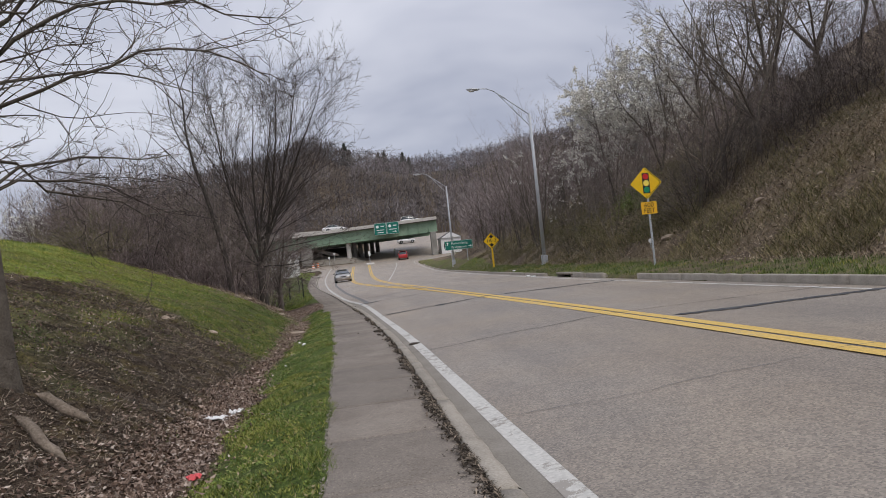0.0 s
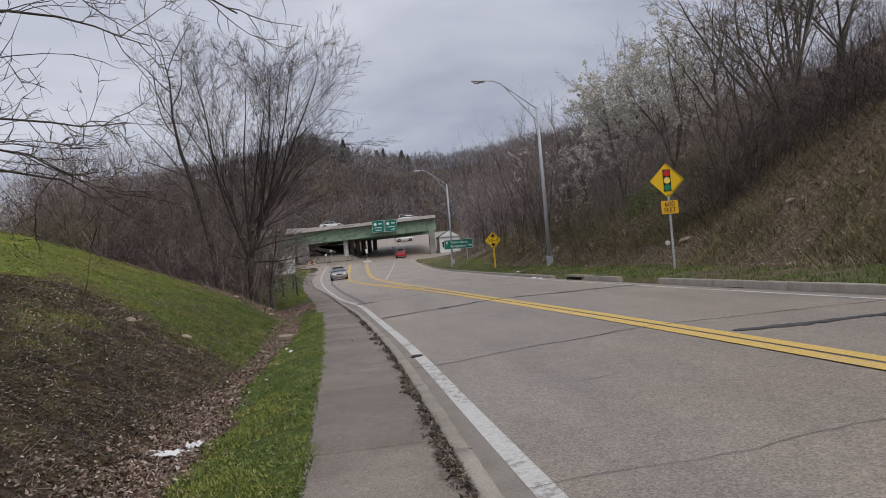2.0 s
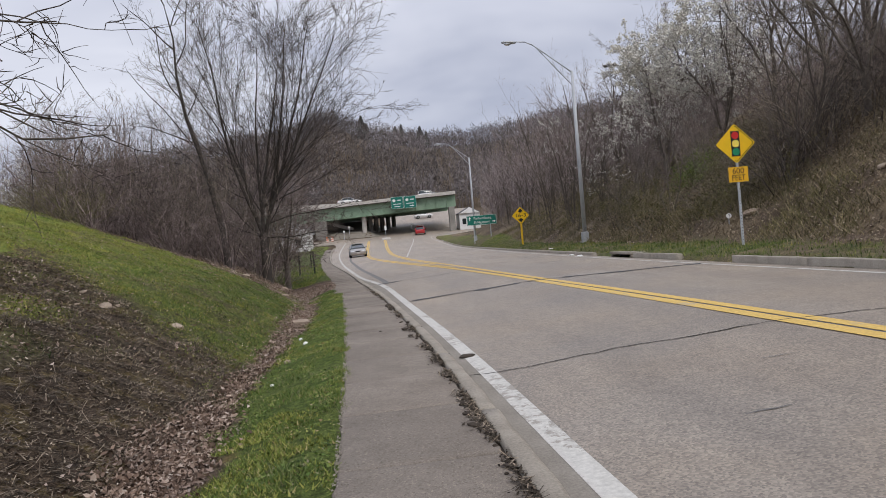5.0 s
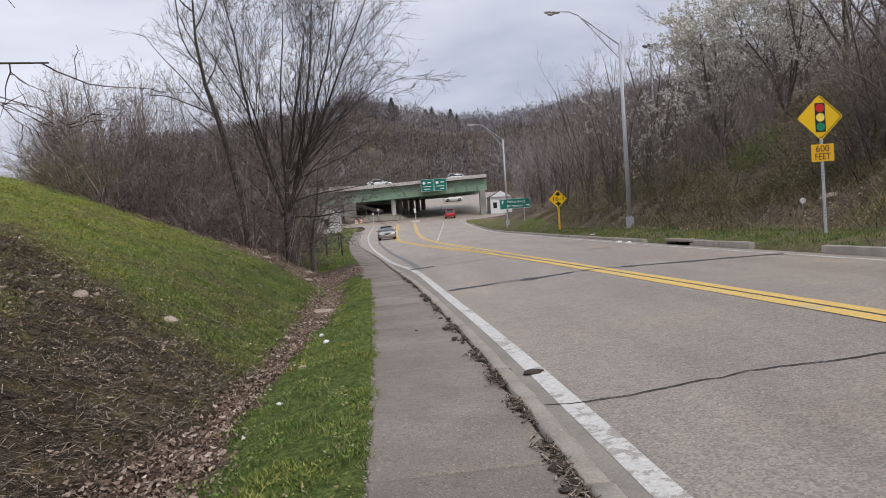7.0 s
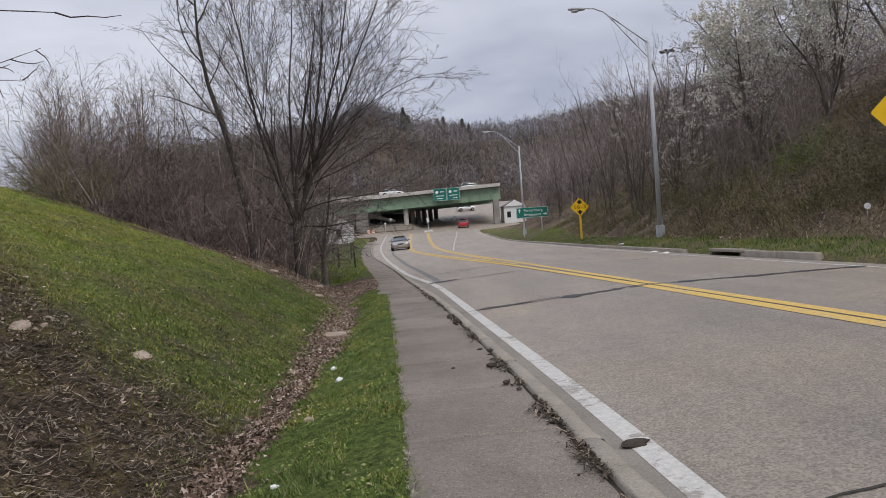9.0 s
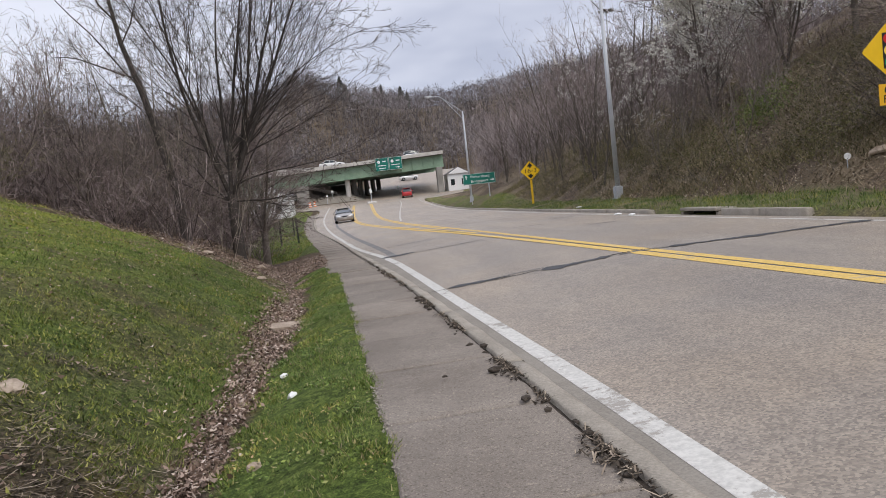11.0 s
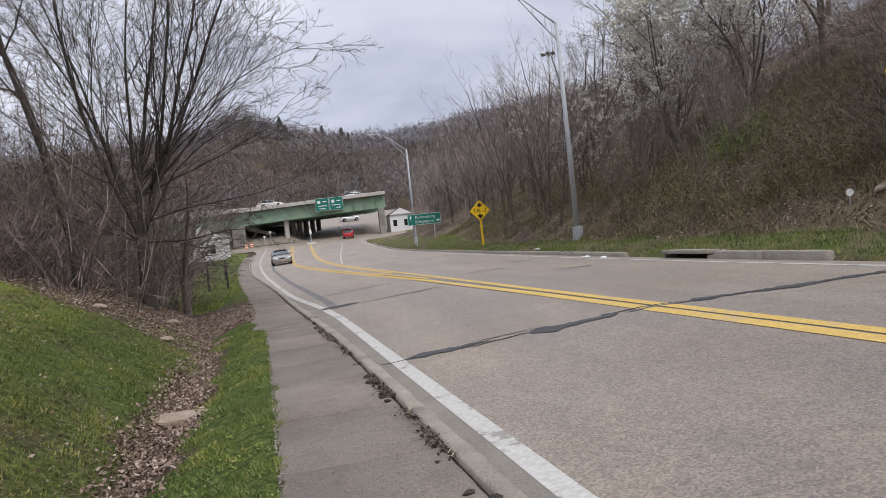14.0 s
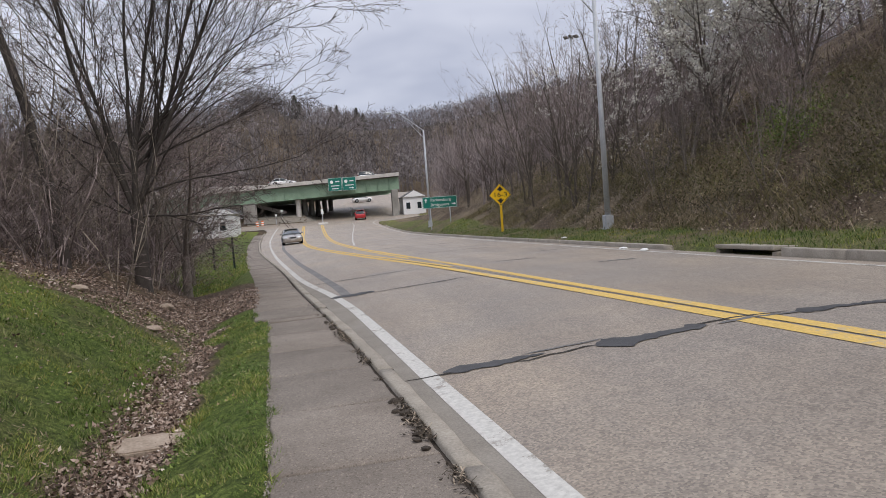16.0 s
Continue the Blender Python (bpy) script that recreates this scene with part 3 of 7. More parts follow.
# ---------- ground ----------
def ground():
    xs = np.unique(np.round(np.concatenate([np.arange(-9, 1, 0.14), np.arange(-16, -9, 0.4), np.arange(1, 22, 0.4), np.arange(-60, -16, 1.5), np.arange(22, 80, 1.5), np.arange(-400, -60, 14), np.arange(80, 400, 14), np.linspace(-2500, -400, 16), np.linspace(400, 2500, 16)]), 3))
    ys = np.unique(np.round(np.concatenate([np.arange(4, 33, 0.2), np.arange(-6, 4, 0.5), np.arange(33, 60, 0.6), np.arange(60, 170, 1.2), np.arange(-60, -6, 4), np.arange(170, 520, 10), np.linspace(-1200, -60, 10), np.linspace(520, 3000, 18)]), 3))
    X, Y = np.meshgrid(xs, ys)
    Z = ground_z(X, Y)
    near = (np.abs(X) < 30) & (Y < 60)
    bumps = np.zeros_like(Z)
    off_road = ((X < walk_l(Y) - 0.15) | (X > kerb_r(Y) + 0.4)) & near
    bumps[off_road] = lumps(X[off_road], Y[off_road])
    Z = Z + bumps
    nx, ny = len(xs), len(ys)
    i = np.arange(nx * ny).reshape(ny, nx)
    faces = np.stack([i[:-1, :-1], i[:-1, 1:], i[1:, 1:], i[1:, :-1]], -1).reshape(-1, 4)
    me = np_mesh("ground", np.stack([X, Y, Z], -1).reshape(-1, 3), faces, M_GROUND, True)
    col = np.ones((nx * ny, 4), dtype=np.float32)
    col[:, :3] = cover(X.ravel(), Y.ravel())
    a = me.color_attributes.new("cover", "FLOAT_COLOR", "POINT")
    a.data.foreach_set("color", col.ravel())
    return tagged(new("ground", me), "sloping ground with turf, brown leaf litter and soil", "ground", kind="structure")


ground()


# ---------- road, kerbs, sidewalk ----------
def strip(name, left, right, y0, y1, lift, material, step=0.6, across=1, parent=None, zf=road_z, thick=0.0):
    ys = np.linspace(y0, y1, max(2, int((y1 - y0) / step) + 1))
    rows = []
    for k in range(across + 1):
        f = k / across
        x = left(ys) * (1 - f) + right(ys) * f
        rows.append(np.stack([x, ys, zf(x, ys) + lift], -1))
    if thick:
        a, b = rows[0].copy(), rows[-1].copy()
        a[:, 2] -= thick
        b[:, 2] -= thick
        rows = [a] + rows + [b]
    v = np.stack(rows, 1)
    n, k = v.shape[:2]
    i = np.arange(n * k).reshape(n, k)
    f = np.stack([i[:-1, :-1], i[:-1, 1:], i[1:, 1:], i[1:, :-1]], -1).reshape(-1, 4)
    ob = new(name, np_mesh(name, v.reshape(-1, 3), f, material, False))
    ob.parent = parent
    return ob


def shift(f, d):
    return lambda y: f(y) + d


road = strip("road", shift(kerb_l, 0.2), shift(kerb_r, 0.02), -40, 144, 0.0, M_ROAD, 0.6, 14)
tagged(road, "pale worn two-lane road with patched cracks", "road", kind="structure")
junction = strip("road_junction", lambda y: 0 * y - 24 - (y > 140) * 0, lambda y: 0 * y + 40, 135, 158.5, -0.012, M_ROAD, 1.0, 30)
tagged(junction, "grey side road crossing under the bridge", "road", kind="structure")
ramp_road = strip("road_ramp", lambda y: 1.5 + 0 * y, lambda y: 19 + 0.1 * (y - 146), 157.5, 206, 0.02, M_ROAD, 2.0, 6,
                  zf=lambda x, y: road_z(4.0 + 0 * x, y) + 0.0)
strip("concrete_apron", lambda y: 0 * y - 12, lambda y: 0 * y + 0.5, 149, 172, 0.03, M_GUTTER, 1.0, 14, ramp_road, zf=ground_z)
tagged(ramp_road, "grey ramp rising beyond the bridge", "road", kind="structure")
gutter = strip("gutter", shift(kerb_l, 0.15), shift(line_l, 0.01), -30, 40, 0.003, M_GUTTER, 0.6, 1, road)

strip("edge_line", line_l, shift(line_l, 0.17), -30, 137, 0.006, M_WHITE, 0.5, 1, road)
strip("edge_line", shift(line_r, -0.12), line_r, -30, 144, 0.006, M_WHITE, 0.5, 1, road)
for side, w0, w1 in ((yel_a, -0.005, 0.19), (yel_a, 0.27, 0.42)):
    strip("centre_line", shift(side, w0), shift(side, w1), -30 if w0 < 0 else 36, 137, 0.006, M_YELLOW, 0.5, 1, road)
strip("centre_line", shift(yel_b, -0.19), shift(yel_b, 0.005), -30, 137, 0.006, M_YELLOW, 0.5, 1, road)
strip("centre_line", shift(yel_b, -0.42), shift(yel_b, -0.27), 42, 137, 0.006, M_YELLOW, 0.5, 1, road)
turn_line = along([(64, 2.1), (80, 2.8), (103, 4.0), (130, 5.75)])
strip("turn_lane_line", turn_line, shift(turn_line, 0.14), 65, 136, 0.006, M_WHITE, 0.5, 1, road)
seam = lambda y: (yel_a(y) + yel_b(y)) / 2
strip("centre_seam", shift(seam, -0.01), shift(seam, 0.012), -30, 36, 0.0045, M_SEALFADED, 0.5, 1, road)
for y0, y1 in ((43, 41.2), (47.5, 45)):
    strip("centre_hatch", shift(yel_a, 0.15), shift(yel_b, -0.15), y0, y0 + 0.35, 0.0062, M_YELLOW, 0.2, 1, road)


def crossing(name, y0, x0, x1, width, material, seed, slant=0.0, lift=0.0072, taper=True):
    """A crack or a tar patch that runs across the road with ragged edges."""
    rng = np.random.RandomState(seed)
    xs = np.linspace(x0, x1, max(4, int((x1 - x0) / (0.12 if name == "crack" else 0.05))))
    mid = y0 + slant * (xs - x0) + (0.16 if name == "crack" else 0.08) * np.array([noise.noise((x * 0.9, seed, 0)) for x in xs]) + (0.06 if name == "crack" else 0.03) * np.array([noise.noise((x * 5, seed, 3)) for x in xs])
    w = width * (0.6 + 0.4 * np.array([noise.noise((x * 1.4, seed, 7)) for x in xs])) + rng.uniform(-0.12, 0.12, len(xs)) * width
    if taper:
        w = w * np.clip(np.minimum(xs - x0, x1 - xs) / (0.25 if name == "crack" else 0.12) + 0.15, 0, 1)
    w = np.maximum(w, 0.004)
    v = []
    for s in (-0.5, 0.5):
        rag = np.array([noise.noise((x * 7, seed, 40 * s)) + 0.7 * noise.noise((x * 17, seed, 60 * s)) for x in xs])
        y = mid + s * np.maximum(w * (1 + 0.7 * rag * (name != "crack")), 0.004)
        v.append(np.stack([xs, y, road_z(xs, y) + lift], -1))
    v = np.stack(v, 1)
    i = np.arange(len(xs) * 2).reshape(-1, 2)
    f = np.stack([i[:-1, 0], i[1:, 0], i[1:, 1], i[:-1, 1]], -1)
    ob = new(name, np_mesh(name, v.reshape(-1, 3), f, material))
    ob.parent = road
    return ob


crossing("crack", 14.25, 1.0, 9.0, 0.045, M_CRACK, 1, -0.005)
crossing("crack", 8.35, 1.3, 6.5, 0.016, M_SEALFADED, 2, -0.005)
crossing("crack", 24.25, 0.4, 4.6, 0.07, M_CRACK, 3, 0.0)
crossing("tar_patch", 24.32, 0.85, 1.9, 0.38, M_TAR, 4, 0.03, 0.009)
crossing("tar_patch", 24.2, 2.4, 3.6, 0.5, M_TAR, 5, 0.0, 0.009)
crossing("crack", 24.45, 1.7, 2.6, 0.09, M_SEALFADED, 6, 0.0)
crossing("tar_patch", 24.15, 4.6, 8.3, 0.34, M_TAR, 7, 0.02, 0.009)
crossing("tar_patch", 24.15, 3.7, 4.7, 0.12, M_SEALFADED, 17, 0.0, 0.0085)
crossing("tar_patch", 12.7, 5.15, 8.9, 0.36, M_TAR, 27, 0.0, 0.009)
crossing("tar_patch", 33.0, -0.05, 0.9, 0.62, M_TAR, 8, 0.0, 0.009)
crossing("crack", 32.8, 0.75, 2.9, 0.13, M_TAR, 9, -0.06)
crossing("tar_patch", 37.2, -0.4, 2.2, 0.16, M_SEALFADED, 10, -0.05)
crossing("tar_patch", 53.6, 3.0, 6.4, 0.3, M_TAR, 11, -0.06)
crossing("tar_patch", 45, 3.4, 6.4, 0.22, M_SEALFADED, 12, -0.03)
crossing("tar_patch", 36.3, 4.4, 5.6, 0.2, M_SEALFADED, 13, 0.0)
crossing("tar_patch", 32.9, 6.0, 6.9, 0.28, M_SEALFADED, 14, -0.08)
crossing("tar_patch", 39.2, 6.6, 7.6, 0.2, M_SEALFADED, 28, 0.0)
crossing("tar_patch", 66, -2.4, 0.2, 0.35, M_SEALFADED, 18, 0.02)
crossing("tar_patch", 72, 3.0, 6.0, 0.4, M_SEALFADED, 19, 0.02)
crossing("crack", 11.3, 2.6, 3.0, 0.05, M_SEALFADED, 15)
crossing("crack", 12.7, 3.5, 3.9, 0.04, M_SEALFADED, 16)
track_x = along([(33, 0.25), (42, -0.5), (50, -1.2), (60, -1.9), (75, -2.9), (100, -4.0)])
strip("tar_streak", track_x, shift(track_x, 0.22), 33.3, 98, 0.0035, M_FAINT, 0.7, 1, road)


def kerb_stone(y0, y1, edge, width, height, lean, name, parent, seed):
    """One kerb length with a rounded, chipped road edge."""
    rng = np.random.RandomState(seed)
    prof = [(0.0, -0.12), (0.0, height - 0.015), (0.015, height), (width - 0.045, height), (width - 0.012, height - 0.014), (width, height - 0.05), (width + 0.02 * lean, -0.12)]
    ys = np.linspace(y0, y1, max(3, int((y1 - y0) / 0.25) + 1))
    v = []
    for y in ys:
        x0 = float(edge(y))
        for k, (px, pz) in enumerate(prof):
            x = x0 + px
            chip = rng.uniform(-0.006, 0.006) if 1 <= k <= 5 else 0
            v.append((x + chip, y, float(road_z(x0, y)) + pz + chip))
    k = len(prof)
    i = np.arange(len(ys) * k).reshape(-1, k)
    f = np.stack([i[:-1, :-1], i[1:, :-1], i[1:, 1:], i[:-1, 1:]], -1).reshape(-1, 4)
    f = np.concatenate([f, [[i[0, 0], i[0, 1], i[0, 5], i[0, 6]], [i[0, 1], i[0, 2], i[0, 3], i[0, 5]], [i[-1, 0], i[-1, 6], i[-1, 5], i[-1, 1]], [i[-1, 1], i[-1, 5], i[-1, 3], i[-1, 2]]]])
    ob = new(name, np_mesh(name, v, f, M_KERB))
    ob.parent = parent
    return ob


kerbs_left = thing("kerb", Matrix(), "worn pale concrete kerb beside the sidewalk", "kerb", kind="structure")
ys = -6.0
k = 0
while ys < 120:
    ln = 3.05
    kerb_stone(ys + 0.006, ys + ln - 0.006, kerb_l, 0.16, 0.105 if ys < 30 else 0.12, 1, "kerb_stone", kerbs_left, k)
    ys += ln
    k += 1
kerbs_right = thing("kerb", Matrix(), "chipped concrete kerb with gaps along the verge", "kerb", kind="structure")
for n_, (a, b) in enumerate([(-6, -3), (-3, 0), (0, 3.5), (3.5, 7), (7, 10.5), (10.5, 14), (14, 17.5), (17.5, 20.5), (20.5, 23.5), (26.6, 28.3), (28.3, 30.0)]):
    kerb_stone(a + 0.01, b - 0.01, kerb_r, 0.2, 0.17, 1, "kerb_stone", kerbs_right, 100 + n_)
ys = 34.5
while ys < 118:
    kerb_stone(ys + 0.01, ys + 4.0, kerb_r, 0.2, 0.12, 1, "kerb_stone", kerbs_right, int(ys))
    ys += 4.05


def sidewalk():
    top = thing("sidewalk", Matrix(), "narrow grey concrete sidewalk with cracked joints", "sidewalk", kind="structure")
    rng = np.random.RandomState(4)
    y = -4.0
    while y < 118:
        ln = 1.52
        if y < 29.95 < y + ln:
            ln = 29.95 - y
        gap = 0.007 if abs(y + ln - 29.95) > 0.02 else 0.1
        xs0 = np.array([0.0, 0.02, 0.5, 0.98, 1.0])
        cuts = [0.0, 0.012] + [c / 12 for c in range(1, 12)] + [0.988, 1.0] if 3 < y < 34 else [0.0, 0.012, 0.5, 0.988, 1.0]
        n = len(cuts) - 1
        tilt, lift = rng.uniform(-0.006, 0.006), rng.uniform(-0.006, 0.006)
        v = []
        for q in range(n + 1):
            yy = y + gap + (ln - 2 * gap) * cuts[q]
            a, b = float(walk_l(yy)) + 0.03 * noise.noise((yy * 0.9, 1, 2)) + 0.022 * noise.noise((yy * 3.1, 4, 2)) + 0.022 * noise.noise((yy * 8.3, 9, 2)), float(kerb_l(yy)) - 0.035 - 0.02 * noise.noise((yy * 4.1, 3, 7)) - 0.015 * noise.noise((yy * 11.0, 5, 7))
            for f in xs0:
                x = a + (b - a) * f
                edge = 0.012 if f in (0.0, 1.0) or q in (0, n) else 0.0
                v.append((x, yy, float(road_z(x, yy)) + 0.085 + lift + tilt * (f - 0.5) * 2 - edge))
        base = len(v)
        for q in range(n + 1):
            yy = y + gap + (ln - 2 * gap) * cuts[q]
            for f in xs0:
                j = q * 5 + list(xs0).index(f)
                v.append((v[j][0], v[j][1], v[j][2] - 0.1))
        i = np.arange(5 * (n + 1)).reshape(n + 1, 5)
        f = [list(t) for t in np.stack([i[:-1, :-1], i[:-1, 1:], i[1:, 1:], i[1:, :-1]], -1).reshape(-1, 4)]
        ring = [i[0, c] for c in range(5)] + [i[r, 4] for r in range(1, n + 1)] + [i[n, c] for c in range(3, -1, -1)] + [i[r, 0] for r in range(n - 1, 0, -1)]
        for a, b in zip(ring, ring[1:] + ring[:1]):
            f.append([a, a + base, b + base, b])
        ob = new("slab", np_mesh("slab", v, f, M_WALK))
        ob.parent = top
        y += ln
    return top


walkway = sidewalk()
strip("break_dirt", shift(walk_l, 0.05), shift(kerb_l, -0.05), 29.8, 30.1, 0.05, M_MUD, 0.1, 2, walkway)
strip("joint_dirt", shift(kerb_l, -0.1), shift(kerb_l, 0.01), -6, 118, 0.058, M_MUD, 0.5, 1, walkway)


def gz(x, y):
    return float(ground_z(np.array(x), np.array(y)))


# ---------- bridge and the far junction ----------
def bridge():
    top = thing("bridge", Matrix(), "highway bridge with green steel girders and concrete parapets", "bridge", kind="structure")
    x0, x1, y0 = -75.0, 15.7, 150.0
    tilt = math.atan2(0.82, 24.3)
    line = lambda x: (x + 9.5) * math.tan(tilt)

    def span(name, z, h, y, depth, mat, xa=x0, xb=x1, bevel=0.0):
        bm = bmesh.new()
        xm = (xa + xb) / 2
        box(bm, ((xb - xa) / math.cos(tilt), depth, h), pose(xm, y, z + line(xm) + h / 2) @ Matrix.Rotation(-tilt, 4, "Y"), bevel)
        return part(name, bm, mat, top)

    for dy in (0.3, 3.5, 7, 11, 15, 19.7):
        span("girder", 7.07, 2.35, y0 + dy, 0.06, M_GIRDER)
        span("girder_flange", 7.02, 0.05, y0 + dy, 0.5, M_GIRDER)
    span("deck", 9.43, 0.24, y0 + 10, 21.6, M_CONC)
    span("parapet", 9.675, 0.39, y0 - 0.6, 0.3, M_CONC, bevel=0.04)
    lift = lambda x: 1.6 * (min(x1 - x, 40.0)) / 26.0
    bm = bmesh.new()
    xs = [x0, x1 - 40.0, x1]
    poly_plate(bm, [(x, 9.45 + line(x)) for x in xs] + [(x, 9.95 + line(x) + lift(x)) for x in xs[::-1]], 0.3, pose(0, y0 + 20.5, 0))
    part("parapet", bm, M_CONC, top)
    bm = bmesh.new()
    for xa, xb in ((x0, x1 - 40.0), (x1 - 40.0, x1)):
        vs = [bm.verts.new((x, y, 9.674 + line(x) + u * lift(x))) for x, y, u in ((xa, y0 - 0.4, 0), (xb, y0 - 0.4, 0), (xb, y0 + 20.5, 0.92), (xa, y0 + 20.5, 0.92))]
        bm.faces.new(vs)
    part("carriageway", bm, M_ROAD, top)
    # Ledge below the deck edge, its shade given by the darker concrete.
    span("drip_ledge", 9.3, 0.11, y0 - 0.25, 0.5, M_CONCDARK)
    for i in range(40):
        x = -68 + i * 2.1
        bm = bmesh.new()
        box(bm, (0.06, 0.36, 2.25), pose(x, y0 + 0.1, 7.1 + line(x) + 1.14))
        part("stiffener", bm, M_GIRDER, top)
    for xa, w in ((-11.35, 2.3), (14.75, 1.15)):
        bm = bmesh.new()
        za, zb_ = gz(xa, y0 + 1) - 0.6, 7.02 + line(xa)
        box(bm, (w, 1.6, zb_ - za), pose(xa, y0 + 0.4, (za + zb_) / 2), 0.06)
        part("pier", bm, M_PIER, top)
    # Columns behind the first are coloured darker, to stand in for shade under the deck.
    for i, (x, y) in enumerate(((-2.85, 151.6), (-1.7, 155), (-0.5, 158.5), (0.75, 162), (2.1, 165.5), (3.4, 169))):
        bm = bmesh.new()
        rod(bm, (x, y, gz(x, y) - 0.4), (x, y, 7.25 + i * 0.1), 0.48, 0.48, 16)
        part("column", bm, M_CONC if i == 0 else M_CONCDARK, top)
    # Abutment at the back, under-bridge shade painted in with the dark concrete.
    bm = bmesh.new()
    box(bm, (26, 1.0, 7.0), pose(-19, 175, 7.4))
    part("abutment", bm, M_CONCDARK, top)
    bm = bmesh.new()
    za = gz(-5.6, 158)
    poly_plate(bm, [(-5.2, za - 0.3), (-5.2, za + 0.25), (-11.3, 7.3), (-11.3, 6.75), (-6.0, za - 0.3)], 0.4, pose(0, 157, 0))
    part("slope_wall", bm, M_CONC, top)
    return top


bridge()


def guide_panels():
    top = thing("overhead_sign", pose(5.25, 148.9, 8.2), "pair of green overhead route signs on the bridge face", "road sign")
    for k, x in enumerate((-1.28, 1.28)):
        bm = bmesh.new()
        box(bm, (2.48, 0.08, 2.4), pose(x, 0, 1.2), 0.03)
        p = part("panel", bm, M_SIGNGREEN, top)
        bm = bmesh.new()
        for sx, sz, w, h in ((0, 2.34, 2.38, 0.04), (0, 0.06, 2.38, 0.04), (-1.18, 1.2, 0.04, 2.25), (1.18, 1.2, 0.04, 2.25)):
            box(bm, (w, 0.01, h), pose(x + sx, -0.047, sz))
        part("border", bm, M_SIGNWHITE, p, "white border")
        bm = bmesh.new()
        rod(bm, (x - 0.58, -0.06, 1.65), (x - 0.58, -0.045, 1.65), 0.3, sides=20)
        part("route_shield", bm, M_SIGNWHITE, p, "white route shield")
        bm = bmesh.new()
        box(bm, (0.72, 0.01, 0.2), pose(x + 0.45, -0.05, 1.7))
        part("legend", bm, M_SIGNWHITE, p)
        bm = bmesh.new()
        box(bm, (1.55, 0.01, 0.14), pose(x, -0.05, 0.95))
        part("legend", bm, M_SIGNWHITE, p)
        bm = bmesh.new()
        if k:
            box(bm, (0.6, 0.01, 0.1), pose(x + 0.2, -0.05, 0.45))
            poly_plate(bm, [(x + 0.45, 0.25), (x + 0.45, 0.65), (x + 0.8, 0.45)], 0.01, pose(0, -0.056, 0))
        else:
            box(bm, (1.2, 0.01, 0.14), pose(x, -0.05, 0.45))
        part("legend", bm, M_SIGNWHITE, p)
    for x in (-1.2, 1.2):
        bm = bmesh.new()
        box(bm, (0.12, 0.22, 2.2), pose(x, 0.15, 1.2))
        part("bracket", bm, M_GALV, top)
    return top


guide_panels()


def house(name, x, y, w, d, h, label, storeys=2):
    z = gz(x, y) - 0.3
    top = thing(name, pose(x, y, z), label, "house")
    bm = bmesh.new()
    box(bm, (w, d, h), pose(0, 0, h / 2))
    wall = part("wall", bm, M_SIDING, top)
    bm = bmesh.new()
    poly_plate(bm, [(-w / 2 - 0.3, h), (w / 2 + 0.3, h), (0, h + w * 0.3)], d + 0.6, pose(0, -d / 2 - 0.3, 0))
    part("roof", bm, M_ROOF, top)
    bm = bmesh.new()
    poly_plate(bm, [(-w / 2, h), (w / 2, h), (0, h + w * 0.28)], 0.03, pose(0, -d / 2 - 0.34, 0))
    part("gable", bm, M_SIDING, top)
    for i in range(storeys):
        for wx in (-w * 0.28, w * 0.22):
            bm = bmesh.new()
            box(bm, (0.95, 0.08, 1.35), pose(wx, -d / 2 - 0.03, 1.7 + i * 2.5))
            win = part("window", bm, M_SIDING, top)
            bm = bmesh.new()
            box(bm, (0.75, 0.04, 1.15), pose(wx, -d / 2 - 0.07, 1.7 + i * 2.5))
            part("pane", bm, M_GLASS, win)
    for i in range(int(h / 0.3)):
        bm = bmesh.new()
        box(bm, (w + 0.02, 0.02, 0.27), pose(0, -d / 2 - 0.012, 0.25 + i * 0.3))
        part("siding_board", bm, M_SIDING, wall)
    return top


house("house", 18.3, 153, 4.2, 6.0, 3.3, "white weatherboard house beside the bridge", 1)
house("house", -14.0, 124, 6.0, 7, 3.3, "low white building behind bare trees", 1)
house("house", -19, 155, 12, 4, 2.2, "white roadside building under the bridge", 1)


